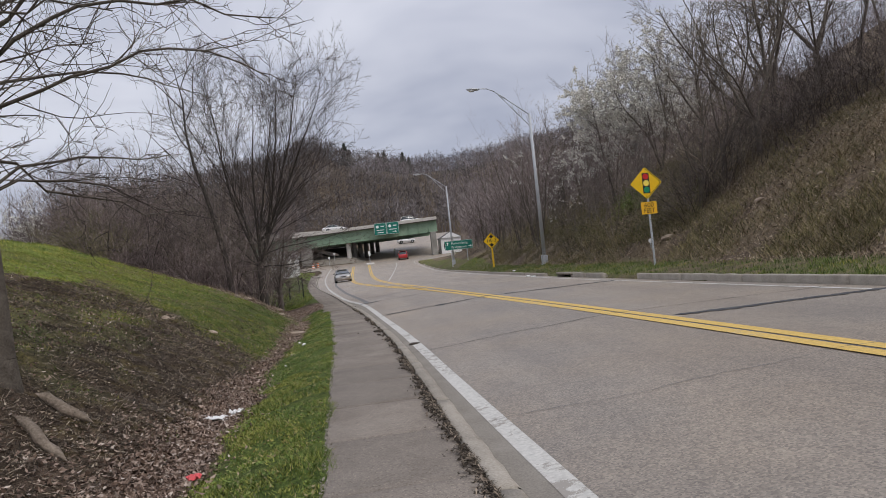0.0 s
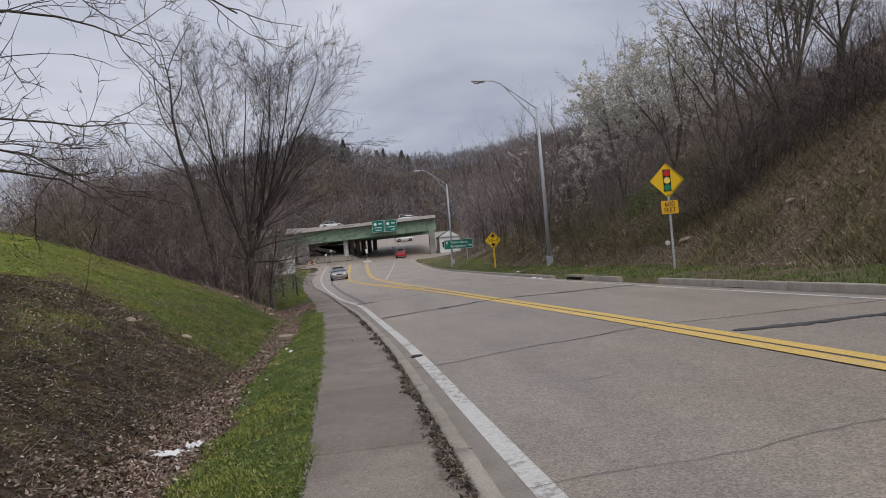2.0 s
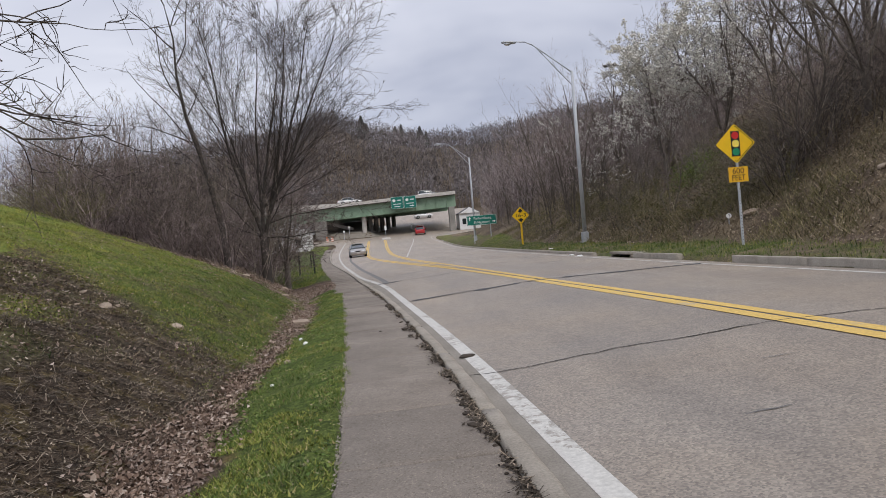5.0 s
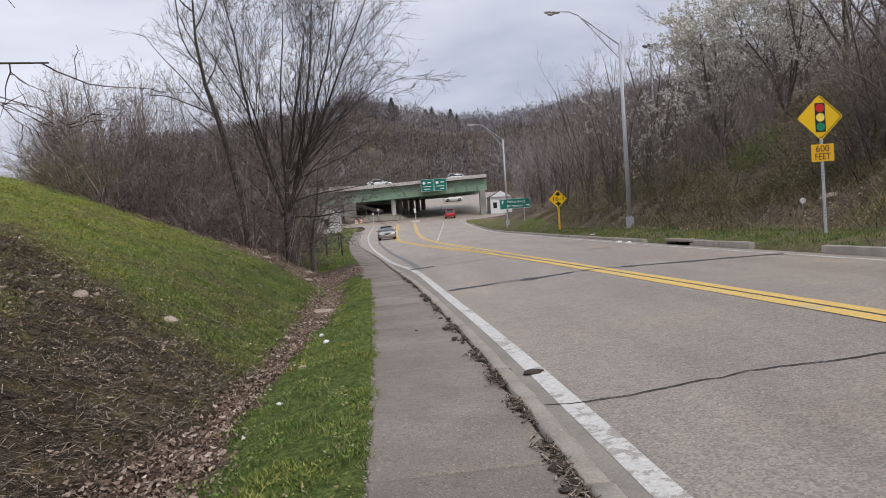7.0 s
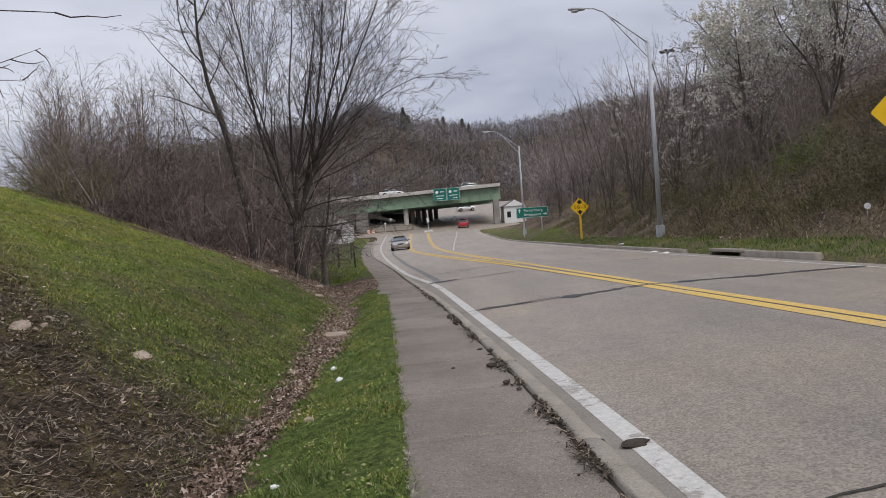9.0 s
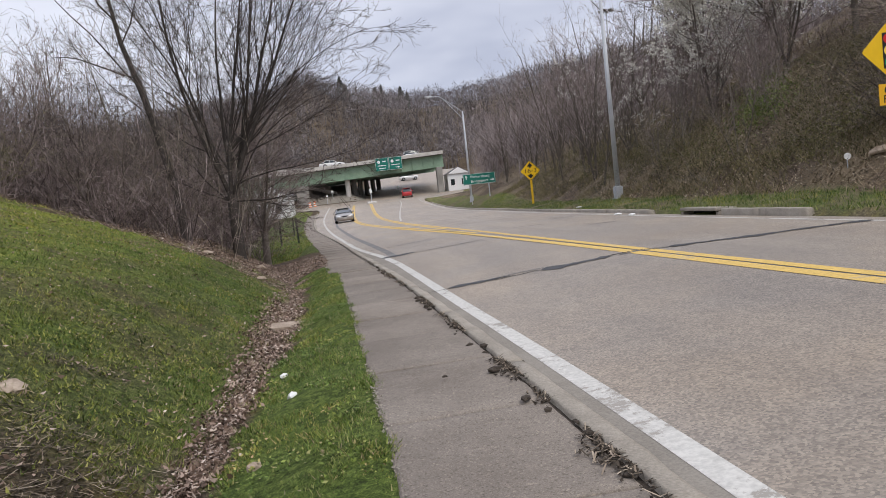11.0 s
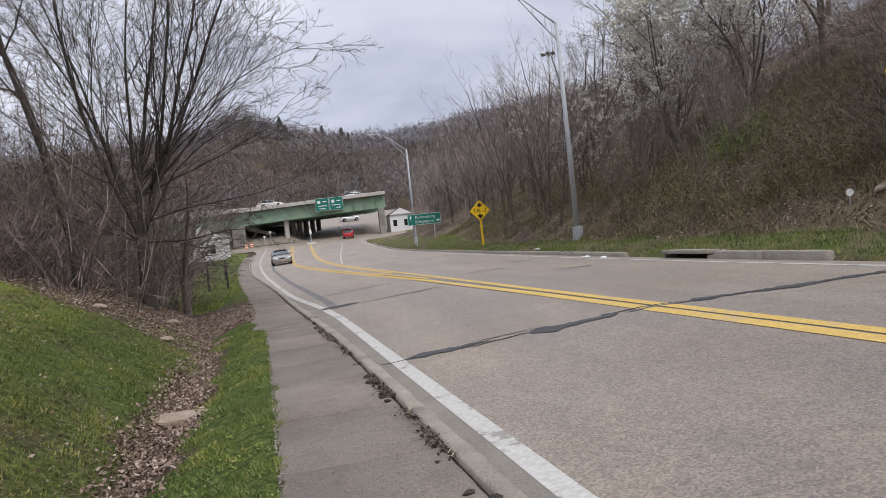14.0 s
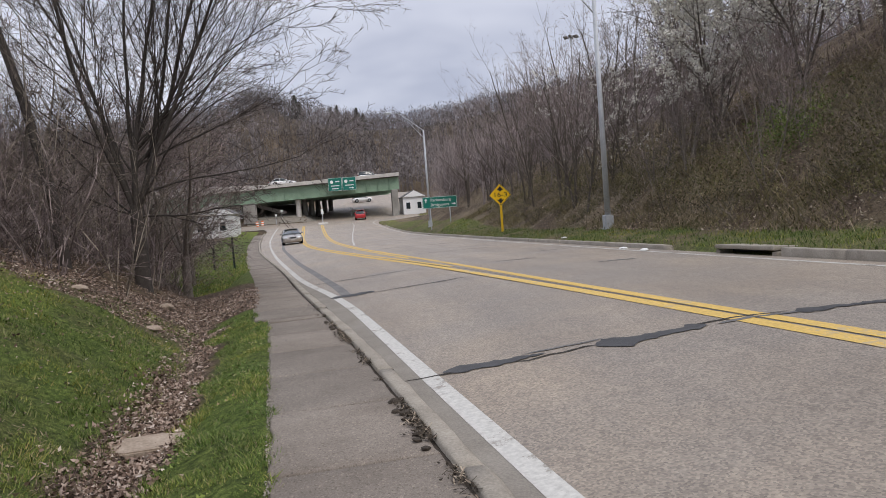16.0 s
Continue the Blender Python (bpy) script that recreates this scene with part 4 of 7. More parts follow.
def route_sign():
    top = thing("guide_sign", pose(10.4, 78, gz(10.4, 78)), "green direction sign with white town names on two posts", "road sign")
    z = 2.6 - gz(10.4, 78)
    bm = bmesh.new()
    box(bm, (3.0, 0.03, 0.98), pose(0, 0, z + 0.49), 0.012)
    p = part("panel", bm, M_SIGNGREEN, top)
    bm = bmesh.new()
    for sx, sz, w, h in ((0, 0.95, 2.92, 0.025), (0, 0.03, 2.92, 0.025), (-1.46, 0.49, 0.025, 0.9), (1.46, 0.49, 0.025, 0.9)):
        box(bm, (w, 0.006, h), pose(sx, -0.019, z + sz))
    part("border", bm, M_SIGNWHITE, p, "white border")
    lettering("lettering", "Parkersburg", 0.34, M_SIGNWHITE, p, 0.08, -0.02, z + 0.68, "white town name", 1.75)
    lettering("lettering", "Bridgeport", 0.34, M_SIGNWHITE, p, 0.0, -0.02, z + 0.28, "white town name", 1.6)
    for x, rot in ((-1.2, 0), (1.2, 90)):
        bm = bmesh.new()
        m = pose(x, -0.02, z + (0.66 if rot == 0 else 0.3)) @ Matrix.Rotation(radians(rot), 4, "Y")
        poly_plate(bm, [(-0.04, -0.18), (0.04, -0.18), (0.04, 0.03), (0.13, 0.03), (0, 0.2), (-0.13, 0.03), (-0.04, 0.03)], 0.008, m)
        part("arrow", bm, M_SIGNWHITE, p, "white arrow")
    for x in (-0.85, 0.85):
        bm = bmesh.new()
        box(bm, (0.08, 0.05, z + 1.2), pose(x, 0.05, (z + 1.0) / 2 - 0.1))
        part("post", bm, M_GALV, top)
    return top


route_sign()


def diamond(r):
    k, q = 0.045, 0.018
    return [(-k, -r + k), (0, -r + q), (k, -r + k), (r - k, -k), (r - q, 0), (r - k, k), (k, r - k), (0, r - q), (-k, r - k), (-r + k, k), (-r + q, 0), (-r + k, -k)]


def diamond_sign(name, m, zc, r, label, sheet):
    top = thing(name, m, label, "warning sign")
    bm = bmesh.new()
    poly_plate(bm, diamond(r), 0.006, pose(0, -0.006, zc))
    p = part("sign_face", bm, sheet, top)
    bm = bmesh.new()
    outer, inner = diamond(r - 0.035), diamond(r - 0.06)
    vo = [bm.verts.new((x, -0.0075, zc + z)) for x, z in outer]
    vi = [bm.verts.new((x, -0.0075, zc + z)) for x, z in inner]
    for i in range(8):
        bm.faces.new((vo[i], vo[(i + 1) % 8], vi[(i + 1) % 8], vi[i]))
    bmesh.ops.solidify(bm, geom=bm.faces[:], thickness=0.002)
    part("border", bm, M_BLACK, p, "black border line")
    return top, p


def signal_sign():
    x, y = 10.5, 26.3
    z = gz(x, y)
    top, p = diamond_sign("signal_ahead_sign", pose(x, y, z, 0, 0, -4), 3.51 - z, 0.57, "yellow diamond signal-ahead sign above a 600 feet plate", M_SIGNYEL)
    c = 3.51 - z
    bm = bmesh.new()
    box(bm, (0.25, 0.006, 0.72), pose(0, -0.011, c), 0.002)
    sym = part("signal_symbol", bm, M_BLACK, p, "black signal symbol")
    for dz, mt, nm in ((0.235, M_RED, "red disc"), (0.0, M_AMBER, "yellow disc"), (-0.235, M_GREENLT, "green disc")):
        bm = bmesh.new()
        rod(bm, (0, -0.018, c + dz), (0, -0.013, c + dz), 0.105, sides=28)
        part("disc", bm, mt, top, nm)
    bm = bmesh.new()
    box(bm, (0.56, 0.006, 0.43), pose(0.02, -0.004, c - 0.88), 0.0025)
    pl = part("plate", bm, M_SIGNORANGE, top, "yellow distance plate")
    lettering("lettering", "600", 0.23, M_BLACK, pl, 0.02, -0.009, c - 0.785, "black numerals", 0.33)
    lettering("lettering", "FEET", 0.23, M_BLACK, pl, 0.02, -0.009, c - 0.98, "black letters", 0.38)
    bm = bmesh.new()
    box(bm, (0.06, 0.06, c + 0.5), pose(0.02, 0.036, (c + 0.5) / 2 - 0.25), 0.006)
    post = part("post", bm, M_GALV, top, "perforated square steel post")
    for i in range(24):
        bm = bmesh.new()
        rod(bm, (0.02, 0.0045, 0.15 + i * 0.085), (0.02, 0.0055, 0.15 + i * 0.085), 0.011, sides=8)
        part("hole", bm, M_BLACK, post)
    return top


signal_sign()


def clearance_sign():
    x, y = 10.28, 57.3
    z = gz(x, y)
    c = 2.72 - z
    top, p = diamond_sign("low_clearance_sign", pose(x, y, z, 0, 0, -2), c, 0.63, "yellow diamond bridge clearance sign on a yellow post", M_SIGNYEL)
    lettering("lettering", "16-3", 0.36, M_BLACK, p, 0, -0.009, c, "black numerals", 0.72)
    for s in (1, -1):
        bm = bmesh.new()
        poly_plate(bm, [(-0.2, s * 0.27), (0.0, s * 0.5), (0.2, s * 0.27), (0.07, s * 0.27), (0.07, s * 0.2), (-0.07, s * 0.2), (-0.07, s * 0.27)], 0.003, pose(0, -0.01, c))
        part("arrowhead", bm, M_BLACK, p, "black arrowhead")
    bm = bmesh.new()
    box(bm, (0.13, 0.06, c + 0.3), pose(0, 0.036, (c + 0.3) / 2 - 0.2), 0.01)
    part("post", bm, M_POSTYEL, top, "yellow painted post")
    return top


clearance_sign()


def street_lamp(m, height, arm):
    top = thing("street_lamp", m, "galvanised street lamp with a trussed arm on the verge", "street lamp", "street lamps")
    bm = bmesh.new()
    rod(bm, (0, 0, 0.5), (0, 0, height), 0.115, 0.075, 16)
    pole = part("pole", bm, M_GALV, top, smooth=True)
    bm = bmesh.new()
    box(bm, (0.42, 0.42, 0.1), pose(0, 0, 0.0))
    box(bm, (0.34, 0.34, 0.5), pose(0, 0, 0.3), 0.03)
    part("base", bm, M_GALV, top, "square transformer base")
    bm = bmesh.new()
    tip = (-arm, 0, height + 1.72)
    up = [(-0.02, 0, height - 0.05), (-0.45 * arm, 0, height + 0.98), (-0.68 * arm, 0, height + 1.5), (-0.82 * arm, 0, height + 1.68), tip]
    tube_path(bm, up, [0.035, 0.032, 0.03, 0.03, 0.03])
    low = [(-0.02, 0, height - 0.75), (-0.2 * arm, 0, height - 0.1), (-0.5 * arm, 0, height + 0.95), (-0.66 * arm, 0, height + 1.46)]
    tube_path(bm, low, [0.03, 0.03, 0.028, 0.026])
    rod(bm, (-0.16 * arm, 0, height - 0.2), (-0.16 * arm, 0, height + 0.3), 0.018, sides=6)
    rod(bm, (-0.33 * arm, 0, height + 0.32), (-0.33 * arm, 0, height + 0.68), 0.018, sides=6)
    part("arm", bm, M_GALV, top, smooth=True)
    bm = bmesh.new()
    bmesh.ops.create_uvsphere(bm, u_segments=14, v_segments=8, radius=1.0, matrix=pose(-arm - 0.3, 0, height + 1.7, 0, 3, 0) @ Matrix.Diagonal((0.42, 0.16, 0.09, 1)))
    head = part("lamp_head", bm, M_GALV, top, smooth=True)
    bm = bmesh.new()
    bmesh.ops.create_uvsphere(bm, u_segments=12, v_segments=6, radius=1.0, matrix=pose(-arm - 0.38, 0, height + 1.64) @ Matrix.Diagonal((0.2, 0.13, 0.1, 1)))
    part("lens", bm, M_LAMPGLASS, head, smooth=True)
    return top


lamp1 = street_lamp(pose(11.02, 43.98, gz(11.02, 43.98)), 9.8 - gz(11.02, 43.98), 2.95)
lamp2 = copy_thing(lamp1, pose(10.5, 84.5, gz(10.5, 84.5)))


def mast():
    x, y = 38.6, 118.0
    z = gz(x, y)
    top = thing("high_mast_lamp", pose(x, y, z), "tall highway light mast above the wooded bank", "street lamp")
    h = 26.9 - z
    bm = bmesh.new()
    rod(bm, (0, 0, 0), (0, 0, h), 0.2, 0.1, 12)
    part("pole", bm, M_GALV, top, smooth=True)
    bm = bmesh.new()
    rod(bm, (0, 0, h - 0.3), (0, 0, h), 0.4, sides=16)
    ring = part("ring", bm, M_GALV, top)
    for i in range(6):
        a = i * PI / 3
        bm = bmesh.new()
        box(bm, (0.65, 0.35, 0.22), pose(0.85 * math.cos(a), 0.85 * math.sin(a), h - 0.2, 0, 0, math.degrees(a)), 0.05)
        part("lamp_head", bm, M_CONCDARK, ring)
    return top


mast()


# ---------- cars ----------
def car(m, paint, label, kind="sedan", group=""):
    """A car that faces -y, its length along y."""
    L, W, H = (5.05, 1.86, 1.44) if kind == "sedan" else (4.6, 1.86, 1.72)
    top = thing("car", m, label, "car", group)
    if kind == "sedan":
        st = [(-2.52, 0.62, 0.36, 0.58), (-2.46, 0.78, 0.25, 0.68), (-2.2, 0.88, 0.2, 0.78), (-1.6, 0.92, 0.19, 0.88), (-0.95, 0.93, 0.19, 0.97), (0.2, 0.93, 0.19, 0.99), (1.5, 0.93, 0.2, 1.0), (2.1, 0.9, 0.24, 0.98), (2.42, 0.84, 0.3, 0.92), (2.52, 0.72, 0.38, 0.78)]
        gl = [(-1.15, 0.72, 0.02), (-0.9, 0.72, 0.08), (-0.2, 0.64, 0.4), (0.2, 0.62, 0.455), (0.8, 0.62, 0.455), (1.25, 0.62, 0.38), (1.85, 0.68, 0.06), (1.98, 0.68, 0.01)]
    else:
        st = [(-2.28, 0.66, 0.4, 0.72), (-2.2, 0.8, 0.3, 0.88), (-1.9, 0.89, 0.26, 0.98), (-1.2, 0.92, 0.26, 1.04), (0.2, 0.93, 0.26, 1.08), (1.6, 0.93, 0.27, 1.08), (2.15, 0.89, 0.3, 1.06), (2.28, 0.8, 0.4, 0.95)]
        gl = [(-1.15, 0.74, 0.02), (-0.5, 0.68, 0.5), (0.0, 0.66, 0.63), (1.3, 0.66, 0.62), (1.9, 0.67, 0.5), (2.2, 0.7, 0.02)]

    def loft(rows, ring):
        v, k = [], len(ring(*rows[0]))
        for r in rows:
            v += ring(*r)
        i = np.arange(len(rows) * k).reshape(-1, k)
        f = [tuple(t) for t in np.stack([i[:-1], np.roll(i, -1, 1)[:-1], np.roll(i, -1, 1)[1:], i[1:]], -1).reshape(-1, 4)]
        bm = bmesh.new()
        vs = [bm.verts.new(p) for p in v]
        for t in f:
            bm.faces.new([vs[j] for j in t])
        bm.faces.new([vs[j] for j in i[0]][::-1])
        bm.faces.new([vs[j] for j in i[-1]])
        bmesh.ops.recalc_face_normals(bm, faces=bm.faces)
        return bm

    def body_ring(y, w, zb, zt):
        h = zt - zb
        half = [(0.0, zb), (w * 0.8, zb), (w * 0.96, zb + 0.12 * h), (w, zb + 0.45 * h), (w * 0.985, zb + 0.72 * h), (w * 0.92, zb + 0.93 * h), (w * 0.75, zb + 0.99 * h), (w * 0.3, zt + 0.02), (0.0, zt + 0.025)]
        return [(x, y, z) for x, z in half] + [(-x, y, z) for x, z in half[-2:0:-1]]

    belt = 0.96 if kind == "sedan" else 1.04

    def glass_ring(y, w, h):
        b = 0.86
        half = [(0.0, belt - 0.1), (b, belt - 0.1), (b - 0.01, belt), (b + (w - b) * 0.75, belt + h * 0.8), (w * 0.92, belt + h * 0.95), (w * 0.5, belt + h), (0.0, belt + h + 0.005)]
        return [(x, y, z) for x, z in half] + [(-x, y, z) for x, z in half[-2:0:-1]]

    body = part("body", loft(st, body_ring), paint, top, smooth=True)
    part("windows", loft(gl, glass_ring), M_GLASS, top, "dark tinted glass", smooth=True)
    bm = bmesh.new()
    ya, yb = (-0.15, 1.2) if kind == "sedan" else (-0.35, 1.95)
    box(bm, (1.2, yb - ya, 0.05), pose(0, (ya + yb) / 2, H - 0.005 if kind == "sedan" else 1.685), 0.02)
    part("roof", bm, paint, top)
    for s in (-1, 1):
        for pts in (([(-1.0, belt + 0.02), (-0.25, H - 0.04)], [(1.2, H - 0.05), (1.85, belt + 0.03)], [(0.45, belt), (0.42, H - 0.03)]) if kind == "sedan" else ([(-1.05, belt), (-0.4, 1.6)], [(1.9, 1.6), (2.15, belt)], [(0.4, belt), (0.4, 1.66)])):
            bm = bmesh.new()
            (a, za), (b, zb) = pts
            rod(bm, (s * (0.84 if za < zb else 0.66), a, za), (s * (0.66 if za < zb else 0.84), b, zb), 0.035, sides=6)
            part("pillar", bm, paint, top)
        bm = bmesh.new()
        bmesh.ops.create_uvsphere(bm, u_segments=10, v_segments=6, radius=1.0, matrix=pose(s * 1.0, -0.72, belt + 0.06) @ Matrix.Diagonal((0.12, 0.07, 0.08, 1)))
        part("mirror", bm, paint, top, smooth=True)
        f0 = st[0][0]
        bm = bmesh.new()
        bmesh.ops.create_uvsphere(bm, u_segments=12, v_segments=8, radius=1.0, matrix=pose(s * 0.63, f0 + 0.14, 0.66 if kind == "sedan" else 0.8, 0, 0, s * 22) @ Matrix.Diagonal((0.24, 0.1, 0.085, 1)))
        part("headlight", bm, M_LAMPGLASS, top, "clear headlight", smooth=True)
        bm = bmesh.new()
        bmesh.ops.create_uvsphere(bm, u_segments=12, v_segments=8, radius=1.0, matrix=pose(s * 0.66, st[-1][0] - 0.1, 0.78 if kind == "sedan" else 0.95) @ Matrix.Diagonal((0.2, 0.1, 0.1, 1)))
        part("tail_lamp", bm, M_TAILRED, top, "red tail lamp", smooth=True)
        for y in (-1.5, 1.35):
            bm = bmesh.new()
            rod(bm, (s * 0.7, y, 0.33), (s * 0.945, y, 0.33), 0.33, sides=28)
            tyre = part("wheel", bm, M_TYRE, top, "black tyre with alloy rim")
            bm = bmesh.new()
            rod(bm, (s * 0.94, y, 0.33), (s * 0.952, y, 0.33), 0.215, sides=24)
            rim = part("rim", bm, M_RIM, tyre, "alloy rim")
            bm = bmesh.new()
            for q in range(9):
                a = q * 2 * PI / 9
                box(bm, (0.012, 0.05, 0.12), pose(s * 0.956, y, 0.33, math.degrees(a), 0, 0) @ pose(0, 0, 0.12))
            part("spoke", bm, M_CHROME, tyre)
            bm = bmesh.new()
            rod(bm, (s * 0.88, y, 0.35), (s * 0.938, y, 0.35), 0.39, sides=28)
            part("wheel_arch", bm, M_BLACK, body)
    f0 = st[0][0]
    bm = bmesh.new()
    bmesh.ops.create_uvsphere(bm, u_segments=20, v_segments=8, radius=1.0, matrix=pose(0, f0 + 0.06, 0.63 if kind == "sedan" else 0.78) @ Matrix.Diagonal((0.38, 0.08, 0.09, 1)))
    part("grille", bm, M_BLACK, top, "dark oval grille", smooth=True)
    bm = bmesh.new()
    box(bm, (1.5, 0.1, 0.12), pose(0, f0 + 0.06, 0.44), 0.04)
    part("bumper", bm, paint, top)
    bm = bmesh.new()
    box(bm, (0.32, 0.02, 0.15), pose(0, f0 - 0.01, 0.46), 0.005)
    part("number_plate", bm, M_PLATE, top, "blank front plate")
    return top


def on_road(x, y):
    return float(road_z(np.array(x), np.array(y))) + 0.002


car(pose(-2.5, 88.0, on_road(-2.5, 88.0), 1.0, -2.0, 4), M_SILVER, "pewter four-door sedan driving down the worn road", "sedan")
car(pose(7.9, 145.5, on_road(7.9, 145.5), -2.5, 0, 175), M_REDCAR, "red hatchback driving away towards the bridge", "suv")
zb = lambda x, u: 9.68 + (x + 9.5) * 0.82 / 24.3 + u * 1.6 * (15.7 - x) / 26.0
car(pose(11.0, 160, zb(11.0, 0.46), 0, -2, 92), M_WHITECAR, "white sport utility car crossing the bridge deck", "suv", "cars on the bridge")
car(pose(-5.5, 155, zb(-5.5, 0.24), 0, -2, 92), M_WHITECAR, "white saloon car crossing the bridge deck", "sedan", "cars on the bridge")
rz = lambda x, y: on_road(4.0, y)
car(pose(11.0, 184, rz(11.0, 184), 0, 0, 95), M_WHITECAR, "white sport utility car on the far ramp", "suv")


# ---------- small roadside things ----------
def u_post(x, y, h, lean):
    z = gz(x, y)
    top = thing("marker_post", pose(x, y, z - 0.1, lean, lean * 0.6, 0), "slim dark green steel marker post in grass", "post", "marker posts")
    bm = bmesh.new()
    box(bm, (0.08, 0.012, h), pose(0, 0, h / 2))
    box(bm, (0.012, 0.04, h), pose(-0.04, -0.02, h / 2))
    box(bm, (0.012, 0.04, h), pose(0.04, -0.02, h / 2))
    part("channel", bm, M_POSTGREEN, top)
    return top


u_post(-5.0, 52.3, 1.5, 1.5)
u_post(-3.95, 51.0, 1.5, -1.5)
u_post(-5.6, 66.0, 1.5, 0)


def inlet():
    x, y = float(kerb_r(np.array(31.1))) + 0.05, 31.15
    z = float(road_z(np.array(x), np.array(y)))
    top = thing("storm_inlet", pose(x, y, z, 0, 0, 2), "low concrete storm drain inlet set in the kerb", "drain")
    bm = bmesh.new()
    box(bm, (1.0, 2.0, 0.09), pose(0.38, 0, 0.125, 0, 3, 0), 0.03)
    part("cover_slab", bm, M_KERB, top)
    for yy in (-0.95, 0.95):
        bm = bmesh.new()
        box(bm, (0.9, 0.14, 0.22), pose(0.38, yy, -0.03), 0.02)
        part("cheek", bm, M_KERB, top)
    bm = bmesh.new()
    box(bm, (0.1, 1.75, 0.2), pose(0.3, 0, -0.02))
    part("opening", bm, M_BLACK, top, "dark opening")
    return top


inlet()


def lump(name, m, size, material, label, category, group="", seed=0, rough=0.25, sub=2):
    """A stone, clod or slab: a faceted, uneven solid."""
    bm = bmesh.new()
    bmesh.ops.create_icosphere(bm, subdivisions=sub, radius=1.0)
    for v in bm.verts:
        n_ = noise.noise(v.co * 1.3 + Vector((seed * 3.1, seed, 0))) + 0.5 * noise.noise(v.co * 3 + Vector((seed, 7, 0)))
        v.co = v.co * (1 + rough * n_)
        v.co.z = max(v.co.z, -0.45)
        v.co = Vector((v.co.x * size[0], v.co.y * size[1], v.co.z * size[2]))
    me = bpy.data.meshes.new(name)
    bm.to_mesh(me)
    bm.free()
    me.materials.append(material)
    ob = new(name, me)
    ob.matrix_world = m
    return tagged(ob, label, category, group)


def stone_slab():
    bm = bmesh.new()
    pts = [(-0.42, -0.1), (-0.2, -0.2), (0.16, -0.17), (0.38, -0.08), (0.42, 0.12), (0.1, 0.19), (-0.25, 0.15)]
    vs = [bm.verts.new((x, y, 0)) for x, y in pts]
    f = bm.faces.new(vs)
    r = bmesh.ops.extrude_face_region(bm, geom=[f])
    for v in r["geom"]:
        if isinstance(v, bmesh.types.BMVert):
            v.co.z += 0.07
    bmesh.ops.recalc_face_normals(bm, faces=bm.faces)
    bmesh.ops.bevel(bm, geom=bm.edges[:], offset=0.012, segments=2, affect="EDGES")
    me = bpy.data.meshes.new("stone_slab")
    bm.to_mesh(me)
    bm.free()
    me.materials.append(M_STONE)
    ob = new("stone_slab", me)
    ob.matrix_world = pose(-1.78, 23.75, gz(-1.78, 23.75) + 0.01, 6, 4, 14)
    return tagged(ob, "flat pale sandstone slab lying in the leafy ditch", "stone")


stone_slab()
rng0 = random.Random(11)
for i in range(11):
    x, y = -3.5 + rng0.uniform(-0.9, 0.5), 17.2 + rng0.uniform(-0.9, 0.8)
    s = rng0.uniform(0.03, 0.085)
    lump("stone", pose(x, y, gz(x, y) + s * 0.1, 12, -18, rng0.uniform(0, 180)), (s * 1.5, s, s * 0.45), M_STONE, "pale broken stone half buried in the slope", "stone", "stones on the slope", i, 0.4)
for i, (x, y, s) in enumerate([(-2.9, 29.4, 0.09), (-4.2, 30.3, 0.1), (-3.4, 33, 0.16), (12.2, 28.9, 0.2), (13.6, 24.5, 0.14), (14.4, 22.3, 0.12)]):
    lump("stone", pose(x, y, gz(x, y) + 0.03, 0, 10, 40 * i), (s * 1.4, s, s * 0.6), M_STONE, "weathered grey-brown rock among dead leaves", "stone", "rocks in the litter", i + 30, 0.35)
for i, (x, y) in enumerate([(-1.25, 15.6), (-1.4, 20.1), (-1.2, 19.0), (-1.5, 21.2), (-2.3, 14.2), (-1.3, 17.4)]):
    s = 0.025 + 0.012 * (i % 3)
    lump("stone", pose(x, y, gz(x, y) + 0.02, 0, 0, 50 * i), (s * 1.4, s, s * 0.8), M_PAPER if i < 3 else M_STONE, "small pale stone in the grass", "stone", "pale stones", i + 60, 0.3, 1)

# clods of mud along the kerb joint
for i in range(170):
    y = rng0.uniform(7.5, 31.5)
    if noise.noise((0, y * 0.55, 4.0)) + 0.12 * (13 - y) / 8 < rng0.uniform(-0.2, 0.25):
        continue
    s = rng0.uniform(0.012, 0.034)
    x = float(kerb_l(np.array(y))) - rng0.uniform(0.0, 0.12)
    lump("mud_clod", pose(x, y, float(road_z(np.array(x), np.array(y))) + 0.09 + s * 0.15, 0, 0, rng0.uniform(0, 180)), (s * 1.5, s * 1.3, s * 0.75), M_MUD, "dark clod of mud lying along the kerb", "mud clod", "mud clods", i, 0.6, 1)
lump("mud_clod", pose(1.17, 15.4, on_road(1.17, 15.4) + 0.012, 0, 0, 10), (0.1, 0.06, 0.03), M_MUD, "flat dark clod of mud on the white line", "mud clod", "", 77, 0.5)
for i, (x, y, s) in enumerate([(0.1, 18.2, 0.015), (0.5, 18.2, 0.04), (0.55, 17.3, 0.03)]):
    lump("mud_clod", pose(x, y, 0.1, 0, 0, 30 * i), (s * 1.6, s, s * 0.7), M_MUD, "dark clod of mud on the sidewalk edge", "mud clod", "mud clods", 80 + i, 0.6)
for i, (x, y) in enumerate([(8.2, 36.4), (8.15, 35.0), (9.0, 43.5)]):
    lump("litter_scrap", pose(x, y, gz(9.0, y) + 0.02 if i == 2 else on_road(x, y) + 0.02, 0, 0, 20), (0.14, 0.1, 0.04), M_PAPER, "pale scrap of litter beside the kerb", "litter", "litter scraps", i, 0.3)


